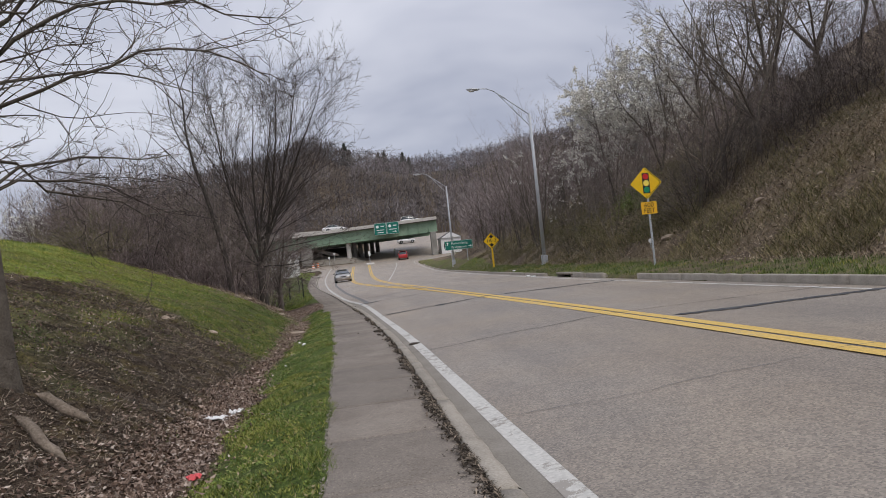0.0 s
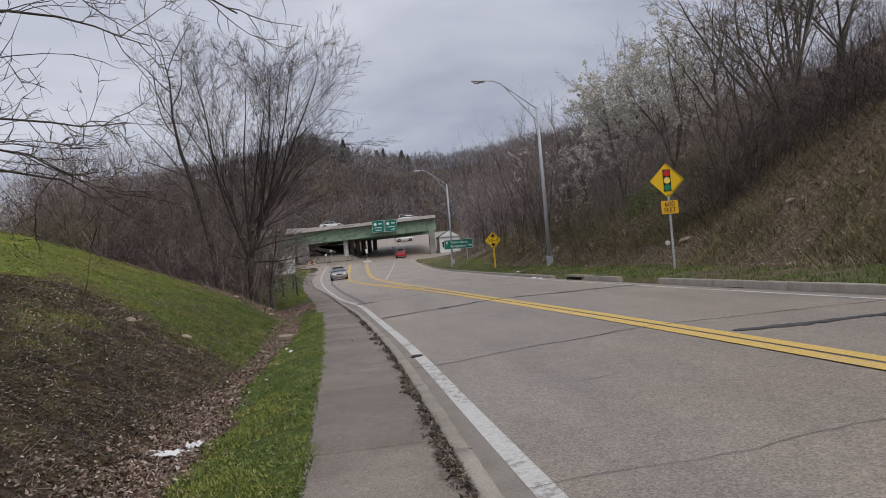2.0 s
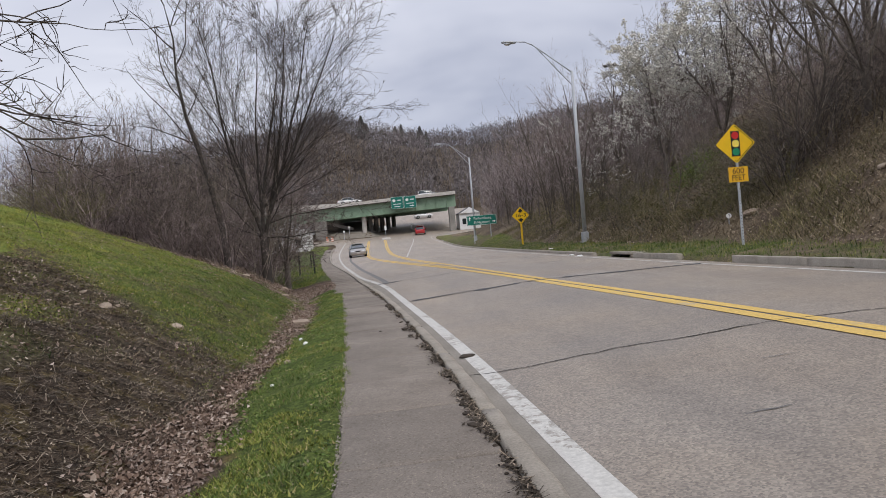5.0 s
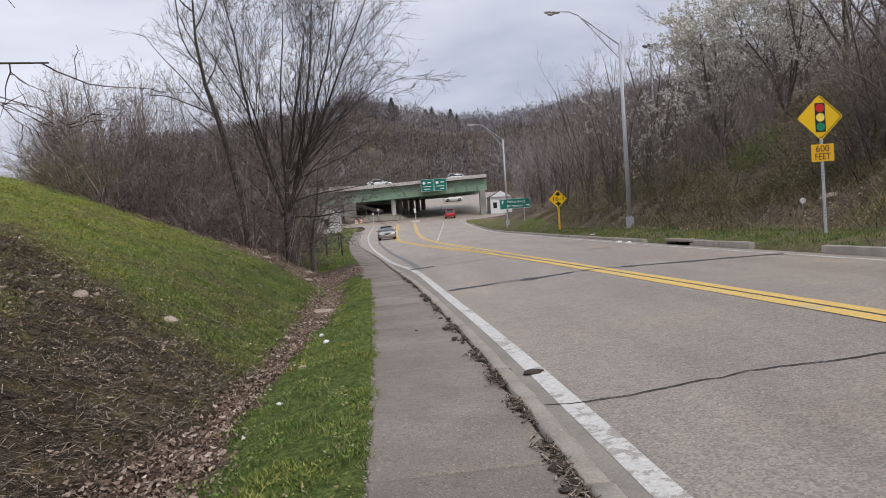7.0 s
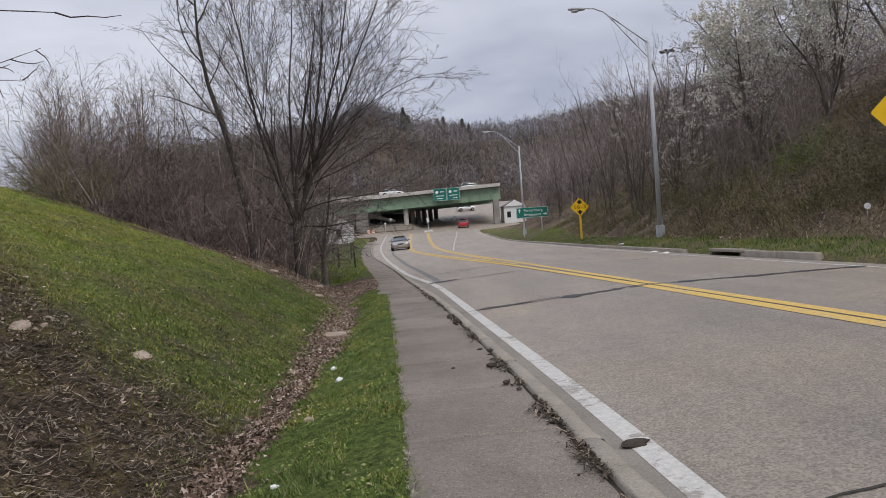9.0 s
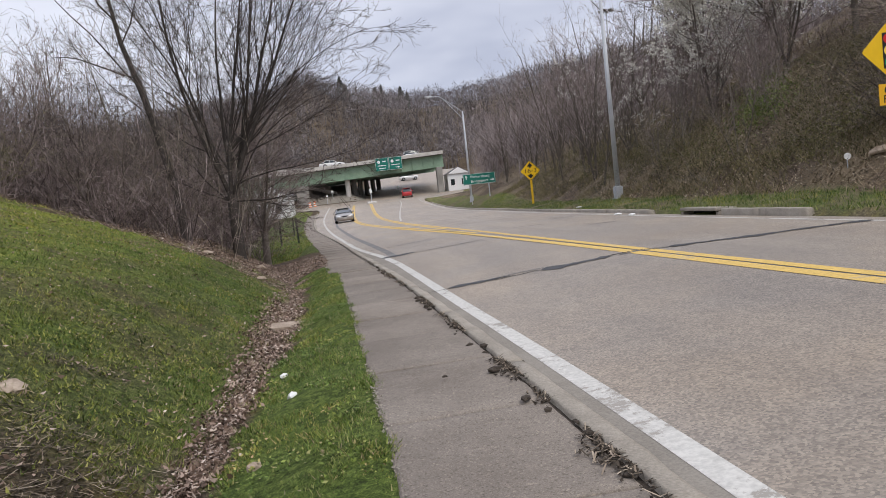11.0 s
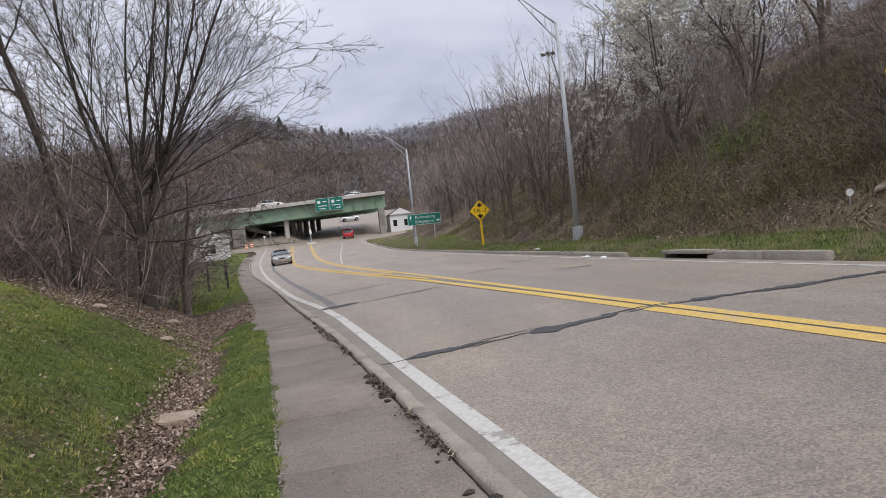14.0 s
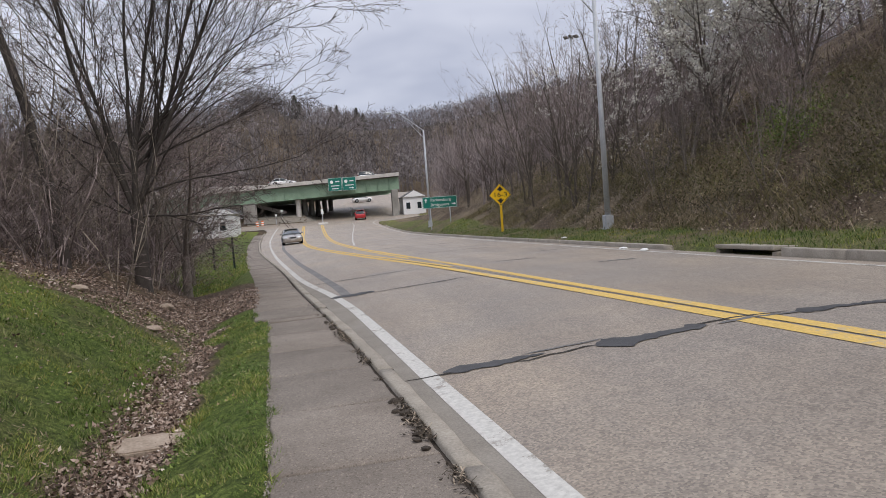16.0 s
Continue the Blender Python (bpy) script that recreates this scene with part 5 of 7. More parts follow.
def crumpled(name, m, w, d, material, label, seed):
    n_ = 14
    v, f = [], []
    for j in range(n_ + 1):
        for i in range(n_ + 1):
            u, t = i / n_ - 0.5, j / n_ - 0.5
            rag = 1 + 0.25 * noise.noise((u * 3 + seed, t * 3, 1))
            v.append((u * w * rag, t * d * rag, 0.035 + 0.05 * noise.noise((u * 5, t * 5, seed)) + 0.02 * noise.noise((u * 14, t * 14, seed))))
    i = np.arange((n_ + 1) ** 2).reshape(n_ + 1, -1)
    f = np.stack([i[:-1, :-1], i[:-1, 1:], i[1:, 1:], i[1:, :-1]], -1).reshape(-1, 4)
    ob = new(name, np_mesh(name, v, f, material))
    mod = ob.modifiers.new("thickness", "SOLIDIFY")
    mod.thickness = 0.004
    ob.matrix_world = m
    return tagged(ob, label, "litter")


crumpled("plastic_bag", pose(-1.62, 11.35, gz(-1.62, 11.35) + 0.02, 0, 10, 20), 0.52, 0.26, M_PAPER, "crumpled white plastic bag in the ditch", 4)
crumpled("plastic_bag", pose(-1.42, 11.5, gz(-1.42, 11.5) + 0.03, 0, 0, 50), 0.17, 0.13, M_PAPER, "torn scrap of white plastic in the ditch", 9)
crumpled("pink_wrapper", pose(-1.2, 8.25, gz(-1.2, 8.25) + 0.05, 0, 0, 30), 0.11, 0.08, M_PINK, "small bright pink wrapper among leaves", 2)


def white_disc():
    x, y = 11.75, 29.5
    z = gz(x, y)
    top = thing("reflector_marker", pose(x, y, z, 0, 0, -12), "round white marker disc on a short stake", "marker")
    bm = bmesh.new()
    rod(bm, (0, 0, max(0.3, 1.45 - z)), (0, 0.02, max(0.3, 1.45 - z)), 0.085, sides=20)
    part("disc", bm, M_PAPER, top)
    bm = bmesh.new()
    rod(bm, (0, 0.035, -0.2), (0, 0.035, max(0.35, 1.5 - z)), 0.014, sides=8)
    part("stake", bm, M_GALV, top)


white_disc()


def island_signs():
    top = thing("traffic_island", pose(1.2, 141, float(road_z(np.array(1.2), np.array(141.0))) - 0.01, 1.8, 0, 0), "small kerbed traffic island with sign posts", "traffic island")
    bm = bmesh.new()
    box(bm, (1.6, 7, 0.3), pose(0, 0, 0.0), 0.1)
    part("kerbing", bm, M_CONC, top)
    for y, h in ((-2.2, 2.0), (2.2, 2.3)):
        bm = bmesh.new()
        rod(bm, (0, y, 0.1), (0, y, h), 0.04)
        p = part("post", bm, M_GALV, top)
        bm = bmesh.new()
        box(bm, (0.4, 0.02, 0.5), pose(0, y - 0.05, h - 0.1), 0.008)
        part("sign_plate", bm, M_SIGNWHITE, p, "white sign plate")


island_signs()


def small_sign(x, y, h, w, label):
    top = thing("road_sign", pose(x, y, gz(x, y)), label, "road sign", "far signs")
    bm = bmesh.new()
    rod(bm, (0, 0, -0.3), (0, 0, h), 0.045)
    part("post", bm, M_GALV, top)
    bm = bmesh.new()
    box(bm, (w, 0.02, w), pose(0, -0.05, h - 0.2), 0.01)
    part("plate", bm, M_SIGNWHITE, top)


small_sign(-5.9, 151, 1.6, 0.4, "white sign on a post beneath the bridge")
small_sign(-6.9, 149, 1.9, 0.35, "white sign on a post beneath the bridge")
small_sign(6.8, 156, 1.7, 0.4, "white sign on a post beneath the bridge")


def barrel(x, y):
    top = thing("traffic_barrel", pose(x, y, gz(x, y)), "orange traffic barrel with white bands", "barrel", "traffic barrels")
    for i, mt in enumerate((M_ORANGE, M_SIGNWHITE, M_ORANGE, M_SIGNWHITE, M_ORANGE)):
        bm = bmesh.new()
        rod(bm, (0, 0, i * 0.2), (0, 0, i * 0.2 + 0.2), 0.29 - i * 0.015, 0.275 - i * 0.015, 16)
        part("band", bm, mt, top)


barrel(-10.0, 146)
barrel(-9.2, 147.5)


# ---------- bare trees ----------
def unit(x, y, z):
    s = math.sqrt(x * x + y * y + z * z) or 1.0
    return x / s, y / s, z / s


def sprout(rnd, p, d, length, r, lev, sp, out):
    """Adds the segments of one branch, and of what grows from it, to out."""
    n = sp["segs"][lev]
    step = length / n
    wig, up = sp["wiggle"][lev], sp["up"][lev]
    last = lev >= len(sp["kids"])
    kids = 0 if last else max(1, round(sp["kids"][lev] * rnd.uniform(0.75, 1.25)))
    slots = sorted(rnd.uniform(sp["bare"][lev], 1.0) * n for _ in range(kids))
    q = 0
    r_end = r * (0.25 if lev == 0 else 0.35)
    for i in range(n):
        d = unit(d[0] + rnd.gauss(0, wig), d[1] + rnd.gauss(0, wig), d[2] + rnd.gauss(0, wig) + up)
        e = (p[0] + d[0] * step, p[1] + d[1] * step, p[2] + d[2] * step)
        ra, rb = r + (r_end - r) * i / n, r + (r_end - r) * (i + 1) / n
        out.append((*p, *e, ra, rb, lev))
        while q < len(slots) and slots[q] <= i + 1:
            f = slots[q] - i
            at = (p[0] + d[0] * step * f, p[1] + d[1] * step * f, p[2] + d[2] * step * f)
            a = radians(rnd.uniform(*sp["angle"][lev]))
            side = unit(rnd.gauss(0, 1), rnd.gauss(0, 1), rnd.gauss(0, 0.6))
            k = side[0] * d[0] + side[1] * d[1] + side[2] * d[2]
            side = unit(side[0] - k * d[0], side[1] - k * d[1], side[2] - k * d[2])
            c, s = math.cos(a), math.sin(a)
            nd = (d[0] * c + side[0] * s, d[1] * c + side[1] * s, d[2] * c + side[2] * s)
            frac = slots[q] / n
            ln = length * sp["ratio"][lev] * rnd.uniform(0.65, 1.15) * (1.15 - 0.5 * frac)
            sprout(rnd, at, nd, ln, max(sp["min_r"], (ra + (rb - ra) * f) * sp["thin"][lev]), lev + 1, sp, out)
            q += 1
        p = e


def tubes(segs, sides):
    s = np.asarray(segs, dtype=np.float64)
    a, b, r0, r1 = s[:, 0:3], s[:, 3:6], s[:, 6], s[:, 7]
    d = b - a
    d /= np.maximum(np.linalg.norm(d, axis=1, keepdims=True), 1e-9)
    ref = np.where(np.abs(d[:, 2:3]) > 0.9, [[1.0, 0, 0]], [[0, 0, 1.0]])
    u = np.cross(d, ref)
    u /= np.linalg.norm(u, axis=1, keepdims=True)
    w = np.cross(d, u)
    rings = []
    for p, r in ((a, r0), (b, r1)):
        for k in range(sides):
            t = 2 * PI * k / sides
            rings.append(p + r[:, None] * (math.cos(t) * u + math.sin(t) * w))
    v = np.stack(rings, 1)
    m = len(s)
    base = np.arange(m)[:, None] * (2 * sides)
    f = np.concatenate([np.concatenate([base + k, base + (k + 1) % sides, base + sides + (k + 1) % sides, base + sides + k], 1) for k in range(sides)])
    return v.reshape(-1, 3), f


VASE = dict(segs=[8, 6, 4, 2], wiggle=[0.075, 0.12, 0.17, 0.2], up=[0.045, 0.05, 0.04, 0.02], kids=[11, 7, 5], bare=[0.18, 0.2, 0.2],
            angle=[(24, 52), (28, 58), (28, 65)], ratio=[0.44, 0.42, 0.5], thin=[0.45, 0.5, 0.6], min_r=0.006)
UPRIGHT = dict(segs=[8, 5, 3, 2], wiggle=[0.05, 0.09, 0.14, 0.18], up=[0.03, 0.07, 0.05, 0.03], kids=[17, 6, 3], bare=[0.16, 0.12, 0.1],
               angle=[(24, 46), (24, 50), (25, 60)], ratio=[0.52, 0.42, 0.5], thin=[0.42, 0.45, 0.6], min_r=0.006)
SPREAD = dict(segs=[8, 6, 4, 2], wiggle=[0.09, 0.13, 0.18, 0.2], up=[0.02, 0.03, 0.02, 0.0], kids=[10, 7, 4], bare=[0.3, 0.25, 0.2],
              angle=[(35, 65), (30, 60), (30, 65)], ratio=[0.55, 0.5, 0.5], thin=[0.5, 0.5, 0.55], min_r=0.006)
BRUSH = dict(segs=[6, 4, 2], wiggle=[0.16, 0.22, 0.24], up=[-0.03, 0.0, 0.0], kids=[6, 3], bare=[0.2, 0.2],
             angle=[(25, 60), (25, 65)], ratio=[0.45, 0.5], thin=[0.6, 0.7], min_r=0.004)


def specks(segs, rnd, count, size, lev_min=2):
    """Small leaves or flowers as bent scraps along the outer twigs."""
    tips = [s for s in segs if s[8] >= lev_min]
    picks = np.array([rnd.randrange(len(tips)) for _ in range(max(1, count // 7))])
    idx = np.repeat(picks, 7)[:count]
    count = len(idx)
    t = np.array(tips)[idx]
    g = np.random.RandomState(rnd.randrange(9999))
    f = g.uniform(0, 1, (count, 1))
    c = t[:, 0:3] * (1 - f) + t[:, 3:6] * f + g.normal(0, size * 1.1, (count, 3))
    a, b = g.normal(0, 1, (count, 3)), g.normal(0, 1, (count, 3))
    a /= np.linalg.norm(a, axis=1, keepdims=True)
    b -= a * np.sum(a * b, 1, keepdims=True)
    b /= np.linalg.norm(b, axis=1, keepdims=True)
    s = size * g.uniform(0.5, 1.3, (count, 1))
    v = np.stack([c - a * s, c + b * s * 0.7, c + a * s, c - b * s * 0.7], 1).reshape(-1, 3)
    return v, np.arange(count * 4).reshape(-1, 4)


def slivers(segs, seed=3):
    """Twigs too thin to show their roundness: one narrow tapering strip a length."""
    s_ = np.asarray(segs, dtype=np.float64)
    a, b = s_[:, 0:3], s_[:, 3:6]
    d = b - a
    side = np.cross(d, np.random.RandomState(seed).normal(0, 1, d.shape))
    side /= np.maximum(np.linalg.norm(side, axis=1, keepdims=True), 1e-9)
    r0, r1 = s_[:, 6:7] * 1.25, s_[:, 7:8] * 1.25
    v = np.stack([a - side * r0, a + side * r0, b + side * r1, b - side * r1], 1)
    return v.reshape(-1, 3), np.arange(4 * len(s_)).reshape(-1, 4)


def tree(name, m, label, segs, bark, twig, group="", extra=None, kind="", flat=False):
    top = thing(name, m, label, "tree", group, kind)
    thick = [s for s in segs if s[8] == 0]
    mid = [s for s in segs if s[8] == 1]
    fine = [s for s in segs if s[8] >= 2]
    mesh_part("trunk", np_mesh("trunk", *tubes(thick, 8), bark, True), top)
    v1, f1 = tubes(mid, 4)
    v2, f2 = slivers(fine) if flat else tubes(fine, 3)
    me = np_mesh("crown", np.concatenate([v1, v2]), np.concatenate([f1, f2 + len(v1)]), [bark, twig])
    ids = np.zeros(len(f1) + len(f2), dtype=np.int32)
    ids[len(f1):] = 1
    me.polygons.foreach_set("material_index", ids)
    mesh_part("crown", me, top)["kind"] = "stuff"
    if extra:
        nm, data, mt = extra
        mesh_part(nm, np_mesh(nm, *data, mt), top)
    return top


def stems(seed, sp, count, length, r, tilt, trunk=0.0, trunk_r=0.0, lean=(0, 0)):
    """Segments of a tree with several stems from one foot."""
    rnd = random.Random(seed)
    out = []
    p = (0.0, 0.0, -0.25)
    if trunk:
        q = (lean[0] * trunk, lean[1] * trunk, trunk)
        out.append((*p, p[0], p[1], 0.12, trunk_r * 1.45, trunk_r * 1.08, 0))
        out.append((p[0], p[1], 0.12, *q, trunk_r * 1.08, trunk_r * 0.92, 0))
        p = q
    for i in range(count):
        a = 2 * PI * (i + rnd.uniform(-0.3, 0.3)) / max(count, 1)
        t = radians(rnd.uniform(*tilt))
        d = (math.sin(t) * math.cos(a) + lean[0], math.sin(t) * math.sin(a) + lean[1], math.cos(t))
        o = (p[0] + 0.06 * math.cos(a), p[1] + 0.06 * math.sin(a), p[2] - 0.05)
        sprout(rnd, o, unit(*d), length * rnd.uniform(0.8, 1.12), r * rnd.uniform(0.75, 1.15), 0, sp, out)
    return out


def at_ground(x, y, rot=0, s=1.0):
    return pose(x, y, gz(x, y) - 0.02, 0, 0, rot) @ Matrix.Scale(s, 4)


# the broad many-stemmed tree beside the ditch
rnd = random.Random(5)
FAN = dict(segs=[12, 8, 5, 3], wiggle=[0.05, 0.085, 0.13, 0.17], up=[0.03, 0.035, 0.02, 0.015], kids=[17, 10, 6], bare=[0.16, 0.2, 0.12],
           angle=[(18, 44), (24, 50), (20, 46)], ratio=[0.54, 0.44, 0.48], thin=[0.36, 0.48, 0.66], min_r=0.0058)
segs = stems(5, FAN, 8, 8.2, 0.058, (4, 27), 1.9, 0.17)
for az_, el_, ln in ((5, 45, 6.2), (-12, 54, 6.4), (14, 36, 5.6), (5, 30, 4.8), (-15, 20, 4.4), (20, 38, 5.0), (-40, 40, 4.6), (170, 40, 4.8), (200, 28, 4.0), (140, 48, 4.8), (-25, 8, 3.2)):
    d = (math.cos(radians(az_)) * math.cos(radians(el_)), math.sin(radians(az_)) * math.cos(radians(el_)), math.sin(radians(el_)))
    sprout(rnd, (0, 0, rnd.uniform(1.6, 3.4)), d, ln, 0.027, 0, dict(FAN, segs=[9, 6, 4, 2], wiggle=[0.1, 0.13, 0.17, 0.2], up=[0.015, 0.01, 0.02, 0.02], kids=[11, 6, 4]), segs)
tree("bare_tree", at_ground(-4.3, 35.2), "large leafless many-stemmed tree in brown brush", segs, M_BARKDEEP, M_TWIGDARK)

# the leaning tree
rnd = random.Random(8)
segs = []
pts = [(0, 0, -0.3), (-0.12, 0, 1.4), (-0.5, 0, 3.4), (-0.72, 0.03, 4.3), (-1.1, 0.1, 5.6), (-1.3, 0.1, 7.0), (-1.28, 0, 8.4), (-1.5, 0, 9.6)]
rad = [0.14, 0.11, 0.095, 0.09, 0.062, 0.045, 0.03, 0.012]
for i in range(7):
    segs.append((*pts[i], *pts[i + 1], rad[i], rad[i + 1], 0))
for (h, dx, dy, ln) in ((4.3, -0.62, 0.1, 4.8), (4.6, -1.6, 0.3, 2.6), (5.5, 0.5, -0.3, 2.2), (6.2, -0.75, -0.1, 3.4), (6.8, -0.5, 0.5, 3.5), (7.4, 0.35, 0.2, 3.4), (8.0, -0.7, 0.1, 3.0), (8.8, 0.4, -0.3, 2.6), (9.6, -0.5, 0.2, 2.2)):
    x = float(np.interp(h, [p[2] for p in pts], [p[0] for p in pts]))
    sprout(rnd, (x, 0.05, h), unit(dx, dy, 0.8), ln * 0.9, 0.027, 1, VASE, segs)
tree("bare_tree", at_ground(-5.3, 33.2), "tall thin leafless tree leaning over brush", segs, M_BARKDEEP, M_TWIGDARK)

# the tree beside the start of the walk, its limbs over the ditch
rnd = random.Random(21)
segs = [(0, 0, -0.3, 0, 0, 0.25, 0.22, 0.15, 0), (0, 0, 0.25, -0.05, 0, 1.6, 0.15, 0.135, 0), (-0.05, 0, 1.6, -0.45, -0.1, 3.0, 0.135, 0.13, 0), (-0.45, -0.1, 3.0, -0.8, -0.2, 5.2, 0.14, 0.08, 0)]


TWIGGY = dict(segs=[8, 7, 6, 4], wiggle=[0.1, 0.15, 0.17, 0.18], up=[0.0, 0.015, 0.03, 0.05], kids=[11, 5, 3], bare=[0.1, 0.12, 0.15],
              angle=[(25, 55), (28, 62), (30, 70)], ratio=[0.5, 0.46, 0.5], thin=[0.5, 0.6, 0.8], min_r=0.0046)


def limb(pts, r, seed):
    g = random.Random(seed)
    n = len(pts)
    fine = []
    for i in range(n - 1):
        a, b = pts[i], pts[i + 1]
        m = tuple((a[k] + b[k]) / 2 + g.gauss(0, 0.05) for k in range(3))
        fine += [a, m]
    fine.append(pts[-1])
    n = len(fine)
    for i in range(n - 1):
        a, b = fine[i], fine[i + 1]
        ra, rb = r * (1 - 0.82 * (i / n) ** 0.7), r * (1 - 0.82 * ((i + 1) / n) ** 0.7)
        segs.append((*a, *b, ra, rb, 1))
        d = unit(*(b[k] - a[k] for k in range(3)))
        for _ in range(2 if i % 2 else 1):
            f = g.uniform(0, 1)
            at = tuple(a[k] + (b[k] - a[k]) * f for k in range(3))
            nd = unit(d[0] + g.gauss(0, 0.5), d[1] + g.gauss(0, 0.5), d[2] + g.gauss(-0.05, 0.5))
            sprout(g, at, nd, g.uniform(0.8, 1.7) * (1.15 - 0.4 * i / n), max(0.0065, ra * 0.38), 1 if g.random() < 0.45 else 2, TWIGGY, segs)


limb([(-0.35, 0, 2.7), (0.15, 0.0, 3.25), (0.75, 0.15, 3.75), (1.4, 0.3, 3.95), (2.1, 0.5, 4.0), (2.8, 0.8, 3.85)], 0.036, 1)
limb([(-0.4, 0, 2.9), (0.1, -0.1, 3.5), (0.7, -0.1, 4.0), (1.4, 0.0, 4.45), (2.1, 0.1, 4.75)], 0.04, 2)
limb([(-0.35, 0, 2.5), (0.2, 0.1, 2.85), (0.9, 0.1, 3.1), (1.6, 0.2, 3.35), (2.3, 0.2, 3.3), (2.9, 0.3, 3.0)], 0.03, 8)
limb([(-0.4, 0, 3.2), (0.1, 0.2, 4.1), (0.7, 0.3, 4.7), (1.4, 0.4, 5.0), (2.0, 0.4, 5.1)], 0.036, 9)
limb([(-0.3, 0, 2.6), (0.1, -0.3, 3.3), (0.5, -0.5, 3.6), (1.0, -0.6, 3.65), (1.6, -0.6, 3.5)], 0.026, 11)
limb([(-0.15, 0, 2.0), (0.1, 0.6, 2.3), (0.45, 1.4, 2.5), (0.9, 2.2, 2.55), (1.2, 2.8, 2.7)], 0.022, 3)
limb([(-0.4, 0, 2.9), (-0.1, 0.8, 3.3), (0.5, 1.6, 3.6), (1.1, 2.3, 3.65), (1.5, 2.9, 3.6)], 0.026, 4)
limb([(-0.3, 0, 2.3), (-0.2, 1.2, 2.45), (0.1, 2.5, 2.15), (0.5, 3.6, 1.95), (0.9, 4.5, 2.1)], 0.026, 5)
limb([(-0.5, 0, 3.4), (-0.3, 0.7, 4.1), (0.2, 1.4, 4.6), (0.8, 2.0, 4.8)], 0.03, 6)
limb([(-0.1, 0, 1.9), (0.2, 0.3, 2.1), (0.6, 0.7, 2.1), (1.1, 1.1, 1.9), (1.6, 1.5, 1.6)], 0.018, 7)
tree("bare_tree", at_ground(-3.32, 9.6), "leafless tree with drooping limbs above a leafy ditch", segs, M_BARKDARK, M_TWIGDARK)

# forked small tree near the marker posts
segs = stems(31, dict(FAN, kids=[11, 8, 5], wiggle=[0.09, 0.12, 0.16, 0.2], up=[0.02, 0.02, 0.01, 0.0], angle=[(22, 50), (28, 58), (30, 65)]), 6, 4.6, 0.055, (8, 42), 1.3, 0.13)
g = random.Random(33)
for i in range(16):
    a, e = i * 0.4 + g.uniform(-0.15, 0.15), radians(g.uniform(-5, 32))
    sprout(g, (0, 0, g.uniform(0.9, 2.3)), (math.cos(a * 1.0) * math.cos(e), math.sin(a) * math.cos(e), math.sin(e)), g.uniform(1.8, 2.7), 0.018, 1, dict(FAN, kids=[9, 9, 6], wiggle=[0.1, 0.14, 0.18, 0.2], up=[0, 0.01, 0.0, 0.0], ratio=[0.5, 0.5, 0.5]), segs)
small = tree("bare_tree", at_ground(-4.15, 40.0), "small forked leafless tree with reddish twigs", segs, M_BARK, M_TWIGRED, flat=True)
copy_thing(small, at_ground(-5.5, 43.0, 120, 1.15))
copy_thing(small, at_ground(-4.9, 45.5, 220, 0.8))

# roots and fallen wood at the foot of the near tree
for a, b, r in (((-3.0, 9.56), (-2.4, 9.4), 0.06), ((-2.85, 8.78), (-2.2, 8.25), 0.05)):
    v, f = [], []
    radii = [0.04, 1.1, 1.0, 1.12, 0.95, 0.8, 0.03]
    for i, k in enumerate(radii):
        t = i / 6
        x, y = a[0] + (b[0] - a[0]) * t + 0.03 * math.sin(6 * t), a[1] + (b[1] - a[1]) * t + 0.025 * math.sin(9 * t)
        z = gz(x, y) + r * 0.75
        side = unit(-(b[1] - a[1]), b[0] - a[0], 0)
        for j in range(9):
            q = 2 * PI * j / 9
            rr = r * k * (1 + 0.14 * math.sin(3 * j + 2.1 * i))
            v.append((x + side[0] * rr * math.cos(q), y + side[1] * rr * math.cos(q), z + rr * math.sin(q)))
    for i in range(6):
        for j in range(9):
            f.append([9 * i + j, 9 * i + (j + 1) % 9, 9 * i + 9 + (j + 1) % 9, 9 * i + 9 + j])
    tagged(new("fallen_log", np_mesh("fallen_log", v, f, M_LOG, True)), "weathered pale log lying on dead leaves", "log")

# woods: a few kinds of tree, each repeated
KINDS = []
for i in range(4):
    KINDS.append((stems(100 + i, UPRIGHT, 1 + i % 3, 7.8, 0.075, (2, 15)), M_BARKDARK, M_TWIGGREY, "slender leafless roadside tree on the bank"))
for i in range(3):
    KINDS.append((stems(140 + i, SPREAD, 3 + i % 2, 5.2, 0.066, (8, 35), 1.5, 0.11), M_BARKDARK, M_TWIG, "leafless spreading tree on the wooded bank"))
for i in range(3):
    KINDS.append((stems(180 + i, dict(UPRIGHT, kids=[13, 5, 2]), 3, 4.6, 0.04, (6, 30)), M_BARK, M_TWIGRED, "thin leafless sapling in the thicket"))
FIRST = {}


def plant(kind, x, y, s, rot, tilt=0.0):
    m = pose(x, y, gz(x, y) - 0.05, tilt, tilt * 0.5, rot) @ Matrix.Scale(s, 4)
    if kind not in FIRST:
        sg, bark, twig, label = KINDS[kind]
        FIRST[kind] = tree("bare_tree", m, label, sg, bark, twig, "trees of the woods", flat=True)
        FIRST[kind].matrix_world = Matrix.Identity(4)
        FIRST[kind].matrix_basis = m
        return FIRST[kind]
    src = FIRST[kind]
    made = copy_thing(src, Matrix())
    made.matrix_basis = m
    return made


def clearing(x, y):
    """The open, grassy stretch of the bank above the storm drain."""
    return 12 < x < 18.5 and 16.2 + x / 1.0 < y < 16.5 + x / 0.72


rw = random.Random(77)
